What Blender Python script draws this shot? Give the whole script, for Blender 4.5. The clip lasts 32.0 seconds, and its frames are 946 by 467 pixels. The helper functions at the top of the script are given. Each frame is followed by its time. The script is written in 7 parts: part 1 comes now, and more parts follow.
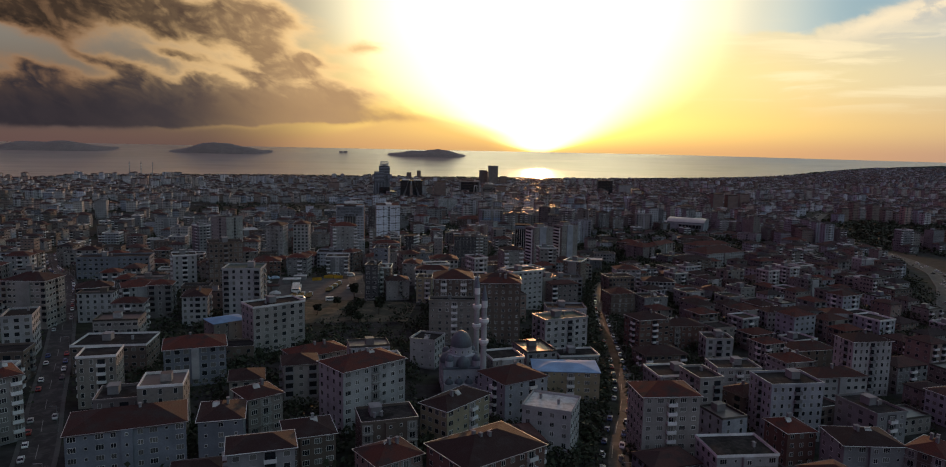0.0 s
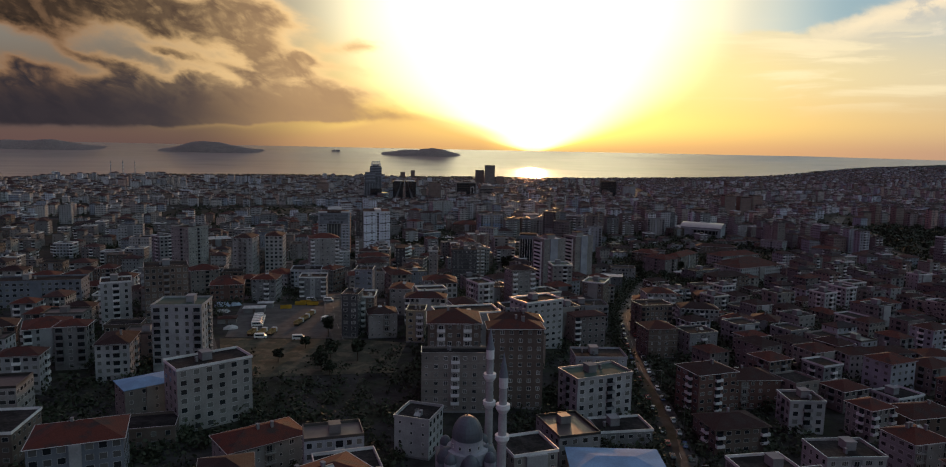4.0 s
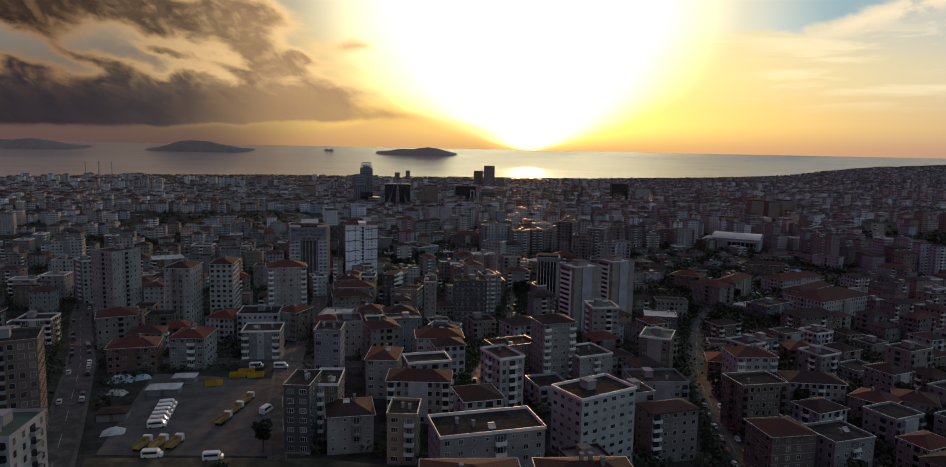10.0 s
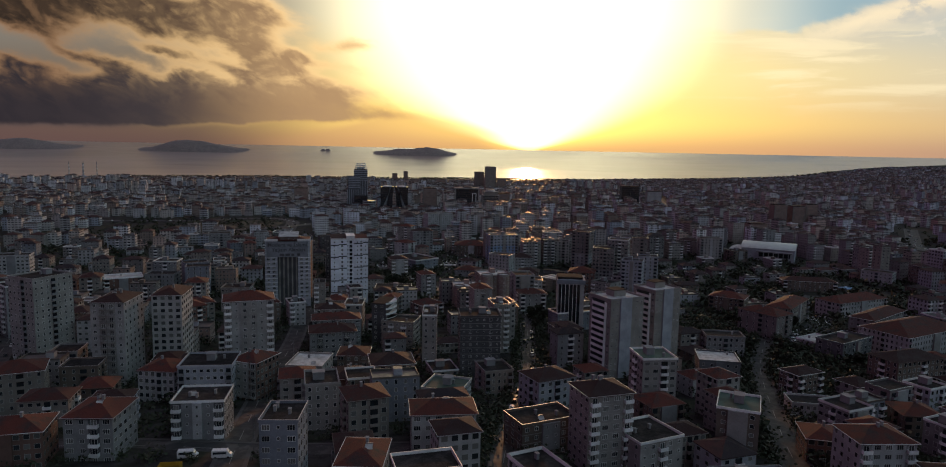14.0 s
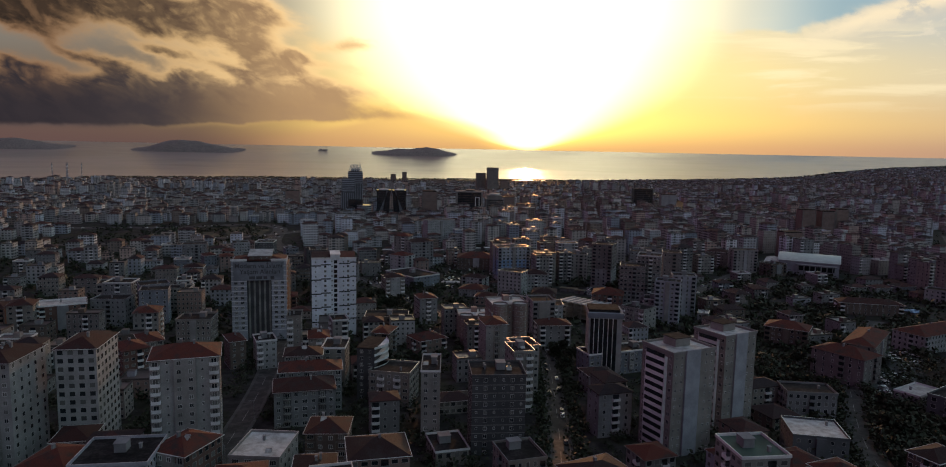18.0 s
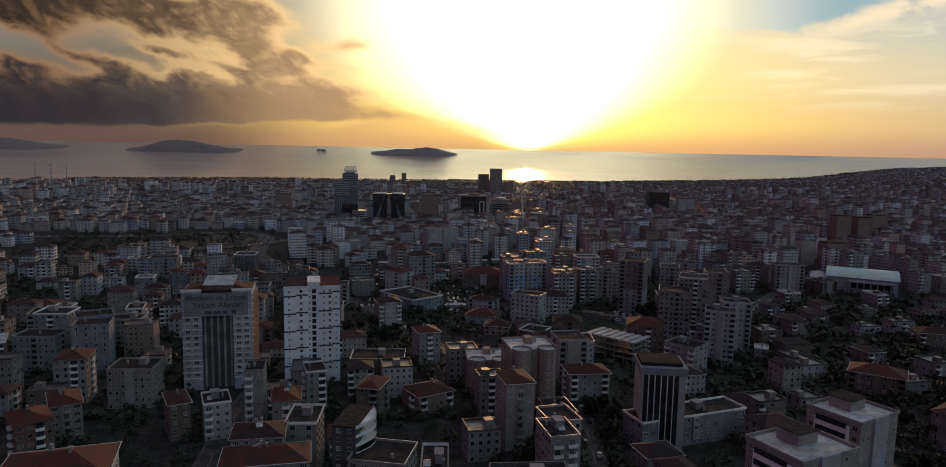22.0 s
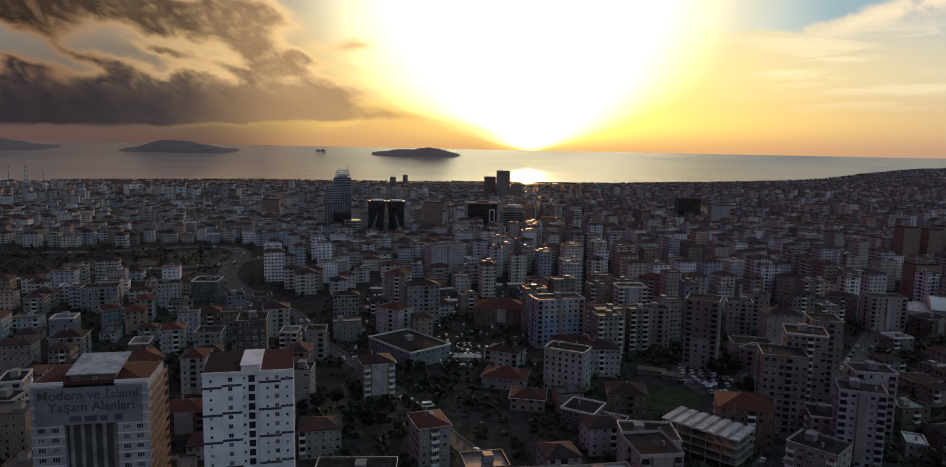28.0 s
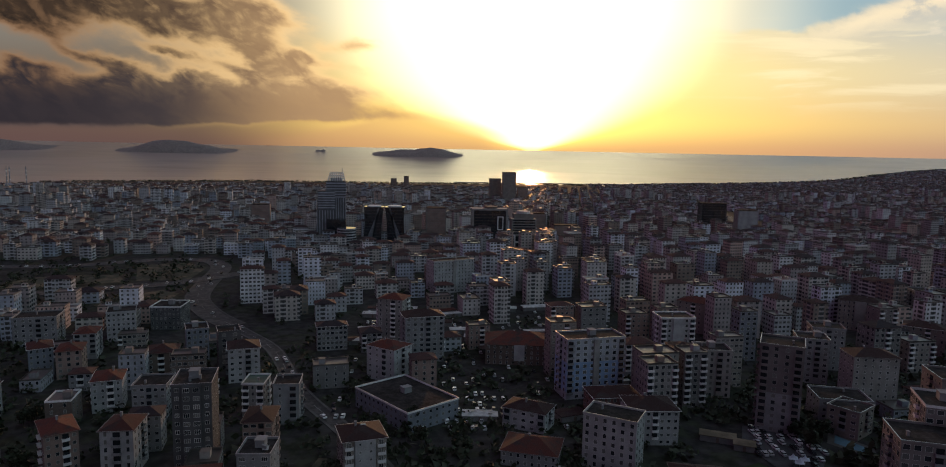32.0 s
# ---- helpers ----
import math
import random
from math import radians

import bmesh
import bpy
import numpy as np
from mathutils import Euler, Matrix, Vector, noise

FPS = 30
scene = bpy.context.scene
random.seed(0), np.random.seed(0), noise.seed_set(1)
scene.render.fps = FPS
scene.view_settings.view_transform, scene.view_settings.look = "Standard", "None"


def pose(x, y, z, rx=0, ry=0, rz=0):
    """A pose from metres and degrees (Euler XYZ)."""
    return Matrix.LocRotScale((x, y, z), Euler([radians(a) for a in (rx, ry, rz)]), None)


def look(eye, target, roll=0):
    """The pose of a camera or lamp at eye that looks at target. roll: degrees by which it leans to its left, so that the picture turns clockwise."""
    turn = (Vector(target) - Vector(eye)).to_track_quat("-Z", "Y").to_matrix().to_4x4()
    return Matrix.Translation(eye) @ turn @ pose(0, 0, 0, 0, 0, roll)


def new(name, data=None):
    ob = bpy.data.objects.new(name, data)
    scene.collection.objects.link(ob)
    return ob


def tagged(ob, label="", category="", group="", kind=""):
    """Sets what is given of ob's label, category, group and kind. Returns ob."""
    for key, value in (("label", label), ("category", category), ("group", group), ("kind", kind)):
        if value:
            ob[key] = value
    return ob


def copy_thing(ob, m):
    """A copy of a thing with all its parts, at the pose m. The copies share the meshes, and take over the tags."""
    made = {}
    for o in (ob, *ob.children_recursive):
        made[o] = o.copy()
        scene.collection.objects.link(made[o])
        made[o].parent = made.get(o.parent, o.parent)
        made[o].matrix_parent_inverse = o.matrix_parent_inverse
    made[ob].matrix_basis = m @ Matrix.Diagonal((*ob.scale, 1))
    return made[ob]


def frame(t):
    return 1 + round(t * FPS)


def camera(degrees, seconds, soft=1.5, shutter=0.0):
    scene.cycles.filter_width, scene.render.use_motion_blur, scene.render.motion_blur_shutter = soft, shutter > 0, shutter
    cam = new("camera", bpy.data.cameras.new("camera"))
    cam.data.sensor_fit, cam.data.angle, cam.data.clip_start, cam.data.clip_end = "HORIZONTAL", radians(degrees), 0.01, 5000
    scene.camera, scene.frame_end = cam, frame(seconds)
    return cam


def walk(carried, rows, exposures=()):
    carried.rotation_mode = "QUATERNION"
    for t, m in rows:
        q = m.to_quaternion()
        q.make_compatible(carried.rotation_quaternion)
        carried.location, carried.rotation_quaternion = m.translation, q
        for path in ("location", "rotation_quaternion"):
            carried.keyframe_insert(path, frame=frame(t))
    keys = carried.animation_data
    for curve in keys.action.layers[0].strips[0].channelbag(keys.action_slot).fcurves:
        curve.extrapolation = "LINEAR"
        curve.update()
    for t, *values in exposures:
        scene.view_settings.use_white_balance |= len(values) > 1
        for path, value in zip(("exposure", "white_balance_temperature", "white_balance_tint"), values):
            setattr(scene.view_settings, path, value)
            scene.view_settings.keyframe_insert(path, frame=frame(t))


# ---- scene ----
cam = camera(69.5, 32.0, soft=1.0)
PATH = [
    (0.0, 0, 0.0, 90.00, 83.075, -1.13, -3.099),
    (2.0, 0, 41.2, 90.33, 83.024, -1.13, -3.364),
    (4.0, 0, 82.4, 90.66, 82.986, -1.13, -3.560),
    (6.0, 0, 123.6, 90.98, 82.957, -1.13, -3.706),
    (8.0, 0, 164.8, 91.31, 82.937, -1.13, -3.818),
    (10.0, 0, 206.0, 91.64, 82.923, -1.13, -3.905),
    (12.0, 0, 247.2, 91.97, 82.913, -1.13, -3.973),
    (14.0, 0, 288.4, 92.29, 82.907, -1.13, -4.025),
    (16.0, 0, 329.6, 92.62, 82.904, -1.13, -4.061),
    (18.0, 0, 370.8, 92.95, 82.901, -1.13, -4.079),
    (20.0, 0, 412.0, 93.28, 82.900, -1.13, -4.078),
    (22.0, 0, 453.2, 93.61, 82.898, -1.13, -4.057),
    (24.0, 0, 494.4, 93.93, 82.897, -1.13, -4.015),
    (26.0, 0, 535.6, 94.26, 82.897, -1.13, -3.953),
    (28.0, 0, 576.8, 94.59, 82.896, -1.13, -3.877),
    (30.0, 0, 618.0, 94.92, 82.897, -1.13, -3.792),
    (32.0, 0, 659.2, 95.24, 82.900, -1.13, -3.713),
]
walk(cam, [(t, pose(x, y, z, a, b, c)) for t, x, y, z, a, b, c in PATH], exposures=[(0.0, 0.13), (32.0, 0.13)])

# ---------- light: low sun over the sea, evening sky with cloud banks ----------
SUN_AZ, SUN_EL = 8.5, 6.5        # degrees, clockwise from +y
sun = new("sun", bpy.data.lights.new("sun", "SUN"))
sun.data.energy, sun.data.angle, sun.data.color = 0.8, radians(0.6), (1.0, 0.46, 0.20)
sa, se = radians(SUN_AZ), radians(SUN_EL)
SUN_DIR = Vector((math.sin(sa) * math.cos(se), math.cos(sa) * math.cos(se), math.sin(se)))
sun.matrix_world = look((0, 0, 500), Vector((0, 0, 500)) - SUN_DIR)


class Nodes:
    """Small helper to chain shader nodes."""

    def __init__(self, tree):
        self.tree = tree
        tree.nodes.clear()

    def node(self, kind, **props):
        n = self.tree.nodes.new(kind)
        for key, value in props.items():
            setattr(n, key, value)
        return n

    def put(self, socket, value):
        if isinstance(value, bpy.types.NodeSocket):
            self.tree.links.new(value, socket)
        elif value is not None:
            socket.default_value = value

    def math(self, op, a, b=None, c=None, clamp=False):
        n = self.node("ShaderNodeMath", operation=op, use_clamp=clamp)
        for i, v in enumerate((a, b, c)):
            if v is not None:
                self.put(n.inputs[i], v)
        return n.outputs[0]

    def ramp(self, value, lo, hi, to_lo=0.0, to_hi=1.0, smooth=True):
        n = self.node("ShaderNodeMapRange", interpolation_type="SMOOTHSTEP" if smooth else "LINEAR")
        for i, v in enumerate((value, lo, hi, to_lo, to_hi)):
            self.put(n.inputs[i], v)
        return n.outputs[0]

    def mix(self, fac, a, b, mode="MIX"):
        n = self.node("ShaderNodeMix", data_type="RGBA", blend_type=mode)
        self.put(n.inputs[0], fac)
        for i, v in ((6, a), (7, b)):
            self.put(n.inputs[i], (*v, 1) if isinstance(v, tuple) and len(v) == 3 else v)
        return n.outputs[2]

    def noise(self, vector, scale, detail=4.0, rough=0.55, distortion=0.0):
        n = self.node("ShaderNodeTexNoise")
        self.put(n.inputs["Vector"], vector)
        for key, v in (("Scale", scale), ("Detail", detail), ("Roughness", rough), ("Distortion", distortion)):
            n.inputs[key].default_value = v
        return n.outputs["Fac"]

    def xyz(self, x, y, z=0.0):
        n = self.node("ShaderNodeCombineXYZ")
        for i, v in enumerate((x, y, z)):
            self.put(n.inputs[i], v)
        return n.outputs[0]


def build_world():
    world = bpy.data.worlds.new("evening_sky")
    scene.world = world
    world.use_nodes = True
    k = Nodes(world.node_tree)
    co = k.node("ShaderNodeTexCoord").outputs["Generated"]
    sep = k.node("ShaderNodeSeparateXYZ")
    k.put(sep.inputs[0], co)
    x, y, z = sep.outputs
    az = k.math("ARCTAN2", x, y)                       # clockwise from +y, radians
    el = k.math("ARCSINE", z)
    daz = k.math("SUBTRACT", az, sa)
    back = k.ramp(k.math("ABSOLUTE", daz), 0.72, 1.35)   # 0 towards the sun, 1 behind
    # flat chart of the western sky: u to the right of the sun, v up from the horizon, a unit is about five degrees
    fwd = k.math("MAXIMUM", k.math("ADD", k.math("MULTIPLY", x, math.sin(sa)), k.math("MULTIPLY", y, math.cos(sa))), 0.15)
    side = k.math("SUBTRACT", k.math("MULTIPLY", x, math.cos(sa)), k.math("MULTIPLY", y, math.sin(sa)))
    u = k.math("MULTIPLY", k.math("DIVIDE", side, fwd), 11.3)
    v = k.math("MULTIPLY", k.math("DIVIDE", z, fwd), 11.3)
    one = lambda s: k.xyz(s, s, s)
    mul, add, sub = (lambda a, b: k.math("MULTIPLY", a, b)), (lambda a, b: k.math("ADD", a, b)), (lambda a, b: k.math("SUBTRACT", a, b))
    gauss = lambda q: k.math("EXPONENT", mul(mul(q, q), -1.0))
    # clear sky: rosy brown to gold along the horizon, grey-blue higher up
    sky = k.node("ShaderNodeTexSky", sky_type="NISHITA", sun_disc=False, sun_elevation=se, sun_rotation=sa)
    sky.dust_density = 3.0
    left, right = k.ramp(u, -1.6, -5.9), k.ramp(u, 2.2, 7.5)
    def level(middle, west, east):
        return k.mix(right, k.mix(left, middle, west), east)
    low = level((0.70, 0.37, 0.17), (0.118, 0.070, 0.066), (0.50, 0.30, 0.20))
    second = level((0.92, 0.60, 0.20), (0.115, 0.076, 0.069), (0.66, 0.45, 0.235))
    third = level((0.80, 0.64, 0.32), (0.165, 0.130, 0.105), (0.66, 0.57, 0.40))
    high = level((0.70, 0.63, 0.45), (0.21, 0.195, 0.170), (0.46, 0.50, 0.49))
    col = k.mix(k.ramp(v, 0.02, 0.55), low, second)
    col = k.mix(k.ramp(v, 0.40, 1.30), col, third)
    col = k.mix(k.ramp(v, 1.20, 2.20), col, high)
    rear = k.mix(k.ramp(el, 0.012, 0.10), (0.146, 0.087, 0.131), (0.134, 0.080, 0.136))
    rear = k.mix(1.0, rear, one(k.ramp(daz, 0.2, 2.0, 1.22, 0.50)), "MULTIPLY")     # dusk is deeper on the east side
    col = k.mix(back, col, rear)
    col = k.mix(k.ramp(el, 0.23, 0.38), col, k.mix(back, (0.20, 0.135, 0.19), (0.112, 0.066, 0.132)))
    col = k.mix(0.03, col, k.mix(1.0, sky.outputs[0], (0.08, 0.08, 0.08), "MULTIPLY"))
    # blue gap high on the east side, with a puffy edge that climbs away from the sun and thin bands below it
    puff = k.noise(k.xyz(mul(u, 1.7), mul(v, 3.0), 4.4), 1.0, 7.0, 0.58, 0.3)
    wisp = k.noise(k.xyz(add(mul(u, 0.55), mul(v, -0.5)), mul(v, 4.2), 9.0), 1.0, 6.0, 0.56, 0.4)
    edge = add(add(1.90, k.math("MAXIMUM", mul(sub(u, 4.15), 0.31), 0.0)), mul(sub(puff, 0.5), 0.30))
    over = sub(v, edge)                                   # above the edge the blue shows
    blue = mul(k.ramp(over, -0.03, 0.10), k.ramp(u, 2.1, 4.6))
    col = k.mix(mul(k.ramp(over, -0.9, -0.05), mul(k.ramp(u, 3.6, 5.6), mul(k.ramp(v, 1.0, 1.5), 0.55))), col, (0.56, 0.51, 0.45))
    col = k.mix(mul(blue, 0.92), col, k.mix(k.ramp(u, 2.6, 5.0), (0.66, 0.73, 0.70), (0.235, 0.385, 0.47)))
    crest = mul(gauss(k.math("DIVIDE", add(over, 0.14), 0.16)), mul(k.ramp(u, 3.6, 5.2), k.ramp(puff, 0.38, 0.56)))
    bands = mul(k.ramp(wisp, 0.47, 0.66), mul(k.ramp(u, 1.8, 4.0), mul(k.ramp(v, 0.5, 1.2), k.ramp(v, 2.2, 1.7))))
    stray = mul(k.ramp(puff, 0.54, 0.66), mul(k.ramp(u, 5.2, 6.4), k.ramp(v, 1.5, 1.9)))
    col = k.mix(mul(bands, 0.60), col, (0.93, 0.79, 0.52))
    col = k.mix(mul(stray, 0.55), col, (0.80, 0.70, 0.55))
    col = k.mix(mul(crest, 0.85), col, (0.90, 0.75, 0.52))
    # cloud masses west of the sun: a dark bank low down, torn masses above, all sloping down towards the sun
    big = k.noise(k.xyz(add(mul(u, 0.75), mul(v, 0.4)), add(mul(v, 1.7), mul(u, 0.35)), 3.7), 1.0, 4.0, 0.52, 0.2)
    bend = k.noise(k.xyz(mul(u, 0.8), mul(v, 1.5), 12.3), 1.0, 5.0, 0.55)
    uw, vw = add(u, mul(sub(big, 0.5), 1.5)), add(v, mul(sub(bend, 0.5), k.ramp(v, 0.3, 1.2, 0.2, 0.62)))
    def grain(du, dv):
        a, b = add(u, du), add(v, dv)
        return k.noise(k.xyz(add(mul(a, 1.75), mul(b, 0.5)), add(mul(b, 2.9), mul(a, 0.6)), 5.9), 1.0, 7.0, 0.54, 0.35)
    fine, fine2 = grain(0.0, 0.0), grain(0.14, -0.05)
    mass = None
    def blob(cu, cv, ru, rv, slope, weight):
        nonlocal mass
        a = radians(slope)
        c, s = math.cos(a), math.sin(a)
        pu, pv = sub(uw, cu), sub(vw, cv)
        q1 = add(mul(pu, c / ru), mul(pv, -s / ru))
        q2 = add(mul(pu, s / rv), mul(pv, c / rv))
        g = mul(k.math("EXPONENT", mul(add(mul(q1, q1), mul(q2, q2)), -1.0)), weight)
        mass = g if mass is None else add(mass, g)
    blob(-8.6, 2.30, 1.5, 0.38, 6, 1.5)        # dark corner
    blob(-6.5, 2.18, 1.25, 0.38, 20, 1.15)
    blob(-5.0, 2.32, 1.0, 0.36, 20, 0.75)
    blob(-4.75, 1.70, 0.85, 0.26, 28, 1.05)
    blob(-3.72, 1.46, 0.28, 0.14, 10, 1.0)     # torn puffs
    blob(-4.10, 1.32, 0.26, 0.10, 20, 0.85)
    blob(-3.05, 1.60, 0.34, 0.15, 10, 0.60)
    blob(-3.15, 1.26, 0.50, 0.09, 5, 0.45)
    blob(-1.3, 2.52, 0.25, 0.08, 0, 0.6)
    blob(-8.6, 0.80, 1.5, 0.32, 6, 1.4)        # bank
    blob(-6.3, 0.92, 1.25, 0.24, 5, 1.0)
    blob(-5.2, 0.74, 2.0, 0.25, -3, 1.1)
    blob(-8.2, 0.55, 2.6, 0.22, 0, 1.1)
    blob(-4.4, 1.12, 1.2, 0.16, 12, 0.75)
    blob(-3.9, 0.62, 1.2, 0.16, 0, 0.6)
    blob(-6.0, 0.48, 3.4, 0.17, -2, 1.0)
    blob(-3.6, 0.47, 1.5, 0.09, -2, 0.75)
    blob(-8.7, 1.28, 0.8, 0.16, 14, 0.8)
    blob(-6.2, 1.50, 0.6, 0.12, 12, 0.65)      # thin sheets between them
    blob(-5.7, 1.15, 0.6, 0.10, 10, 0.55)
    blob(-7.6, 1.50, 1.3, 0.16, 22, 0.50)
    blob(-4.3, 1.95, 0.9, 0.36, 25, 0.45)
    blob(-6.6, 1.20, 1.4, 0.14, 14, 0.45)
    body = mul(mass, add(0.30, mul(fine, 1.4)))
    alpha = mul(k.ramp(body, 0.10, 0.72), mul(k.ramp(u, -1.0, -2.4), k.ramp(u, -16.0, -11.0)))
    alpha = k.math("MAXIMUM", alpha, mul(k.ramp(body, 0.15, 0.6), mul(k.ramp(v, 2.2, 2.4), 0.5)))
    alpha = mul(alpha, mul(k.ramp(v, 0.12, 0.34), k.ramp(back, 1.0, 0.2)))
    thick = k.ramp(body, 0.42, 0.98)
    lit = mul(k.ramp(sub(fine, fine2), -0.06, 0.20), k.ramp(v, 0.75, 1.15))
    gold = k.mix(k.ramp(u, -8.5, -4.2), (0.30, 0.165, 0.085), (1.0, 0.66, 0.30))
    gold = k.mix(k.ramp(v, 1.0, 0.55), gold, k.mix(k.ramp(u, -7.5, -2.2), (0.080, 0.058, 0.058), (0.70, 0.43, 0.15)))
    dark = k.mix(k.ramp(u, -8.4, -5.6), k.mix(k.ramp(v, 1.2, 1.9), (0.027, 0.023, 0.029), (0.018, 0.012, 0.010)), k.mix(k.ramp(v, 1.0, 1.6), (0.050, 0.040, 0.044), (0.070, 0.043, 0.031)))
    dark = k.mix(k.ramp(u, -6.4, -3.2), dark, (0.42, 0.255, 0.135))
    dark = k.mix(mul(k.ramp(fine, 0.62, 0.40), 0.30), dark, k.mix(0.30, dark, gold))
    cloud = k.mix(mul(thick, k.ramp(lit, 0.0, 1.0, 1.0, 0.62, False)), gold, dark)
    # low brown haze hump beside the sun
    top = add(0.10, mul(gauss(k.math("DIVIDE", add(u, 1.9), 1.5)), 0.46))
    hump = mul(k.ramp(sub(v, top), 0.08, -0.10), mul(k.ramp(u, -5.0, -2.6), k.ramp(u, -0.1, -0.9)))
    # white fan of light that opens upwards from the sun, with a yellow fringe
    fan = add(mul(sub(1.0, k.math("EXPONENT", mul(k.math("MAXIMUM", v, 0.0), -1.30))), 2.36), 0.12)
    g = k.math("DIVIDE", k.math("MAXIMUM", mul(sub(u, 0.03), 1.18), sub(0.03, u)), fan)
    core = mul(k.ramp(g, 1.75, 0.40), mul(k.ramp(v, -0.02, 0.10, 0.3, 1.0), k.ramp(el, 0.42, 0.25)))
    fringe = mul(k.math("EXPONENT", mul(g, -0.80)), mul(mul(k.ramp(v, 2.6, 0.5, 0.35, 1.0), k.ramp(u, -6.0, -1.5, 0.3, 1.0)), k.ramp(el, 0.40, 0.20)))
    keep = mul(k.ramp(alpha, 0.0, 1.0, 1.0, 0.10, False), k.ramp(hump, 0.0, 1.0, 1.0, 0.40, False))
    col = k.mix(mul(hump, 0.55), k.mix(mul(alpha, 0.97), col, cloud), (0.60, 0.335, 0.145))
    shine = k.mix(1.0, k.mix(1.0, (1.30, 1.24, 0.84), one(core), "MULTIPLY"), k.mix(1.0, (0.95, 0.66, 0.07), one(fringe), "MULTIPLY"), "ADD")
    flank = mul(k.math("EXPONENT", mul(k.math("ABSOLUTE", u), -0.55)), gauss(k.math("DIVIDE", sub(v, 0.33), 0.30)))
    shine = k.mix(1.0, shine, k.mix(1.0, (0.70, 0.55, 0.03), one(flank), "MULTIPLY"), "ADD")
    col = k.mix(1.0, col, k.mix(1.0, shine, one(mul(keep, sub(1.0, back))), "MULTIPLY"), "ADD")
    # haze below the horizon
    col = k.mix(k.ramp(el, -0.002, -0.03), col, (0.10, 0.085, 0.075))
    bg = k.node("ShaderNodeBackground")
    k.put(bg.inputs[0], col)
    bg.inputs[1].default_value = 1.0
    k.put(k.node("ShaderNodeOutputWorld").inputs[0], bg.outputs[0])


build_world()

# ---------- materials ----------
MATS = {}


def material(name, colour, rough=0.85, grain=6.0, stain=0.25, depth=0.02, vary=0.10, metal=0.0, spots=None, island=False, spec=0.3):
    """Procedural surface: stains at a few metres, grain, relief and a little variation from object to object."""
    if name in MATS:
        return MATS[name]
    m = bpy.data.materials.new(name)
    m.use_nodes = True
    k = Nodes(m.node_tree)
    co = k.node("ShaderNodeNewGeometry").outputs["Position"]
    big = k.noise(co, 0.16, 5.0, 0.6)
    fine = k.noise(co, grain, 5.0, 0.65)
    rnd = k.node("ShaderNodeNewGeometry").outputs["Random Per Island"] if island else k.node("ShaderNodeObjectInfo").outputs["Random"]
    f = k.math("MULTIPLY", k.ramp(big, 0.3, 0.7, 1.0 - stain, 1.0 + stain * 0.5), k.ramp(fine, 0.25, 0.75, 0.88, 1.1))
    f = k.math("MULTIPLY", f, k.ramp(rnd, 0.0, 1.0, 1.0 - vary, 1.0 + vary, False))
    base = colour
    if spots:
        base = k.mix(k.ramp(k.noise(co, spots[1], 6.0, 0.65), 0.47, 0.58), colour, spots[0])
    col = k.mix(1.0, base, k.xyz(f, f, f), "MULTIPLY")
    b = k.node("ShaderNodeBsdfPrincipled")
    k.put(b.inputs["Base Color"], col)
    k.put(b.inputs["Roughness"], k.ramp(fine, 0.2, 0.8, max(0.02, rough - 0.08), min(1.0, rough + 0.08)))
    b.inputs["Metallic"].default_value = metal
    b.inputs["Specular IOR Level"].default_value = spec
    if depth:
        bump = k.node("ShaderNodeBump")
        bump.inputs["Strength"].default_value = 0.5
        bump.inputs["Distance"].default_value = depth
        k.put(bump.inputs["Height"], fine)
        k.put(b.inputs["Normal"], bump.outputs[0])
    k.put(k.node("ShaderNodeOutputMaterial").inputs[0], b.outputs[0])
    MATS[name] = m
    return m


def tile_material(name, colour, island=False):
    """Clay roof tiles: courses as relief, lichen and patched areas."""
    if name in MATS:
        return MATS[name]
    m = bpy.data.materials.new(name)
    m.use_nodes = True
    k = Nodes(m.node_tree)
    geo = k.node("ShaderNodeNewGeometry")
    co = geo.outputs["Position"]
    sep = k.node("ShaderNodeSeparateXYZ")
    k.put(sep.inputs[0], co)
    course = k.math("FRACT", k.math("MULTIPLY", sep.outputs[2], 7.5))
    big = k.noise(co, 0.22, 5.0, 0.6)
    fine = k.noise(co, 3.5, 5.0, 0.7)
    rnd = geo.outputs["Random Per Island"] if island else k.node("ShaderNodeObjectInfo").outputs["Random"]
    col = k.mix(k.ramp(rnd, 0.15, 0.9), colour, (colour[0] * 0.34, colour[1] * 0.60, colour[2] * 0.80))
    col = k.mix(k.ramp(big, 0.45, 0.7), col, (0.050, 0.036, 0.035))
    f = k.math("MULTIPLY", k.ramp(fine, 0.25, 0.75, 0.65, 1.2), k.ramp(course, 0.0, 0.25, 0.6, 1.0))
    col = k.mix(1.0, col, k.xyz(f, f, f), "MULTIPLY")
    b = k.node("ShaderNodeBsdfPrincipled")
    k.put(b.inputs["Base Color"], col)
    b.inputs["Roughness"].default_value = 0.82
    b.inputs["Specular IOR Level"].default_value = 0.2
    bump = k.node("ShaderNodeBump")
    bump.inputs["Distance"].default_value = 0.06
    k.put(bump.inputs["Height"], k.math("ADD", course, fine))
    k.put(b.inputs["Normal"], bump.outputs[0])
    k.put(k.node("ShaderNodeOutputMaterial").inputs[0], b.outputs[0])
    MATS[name] = m
    return m


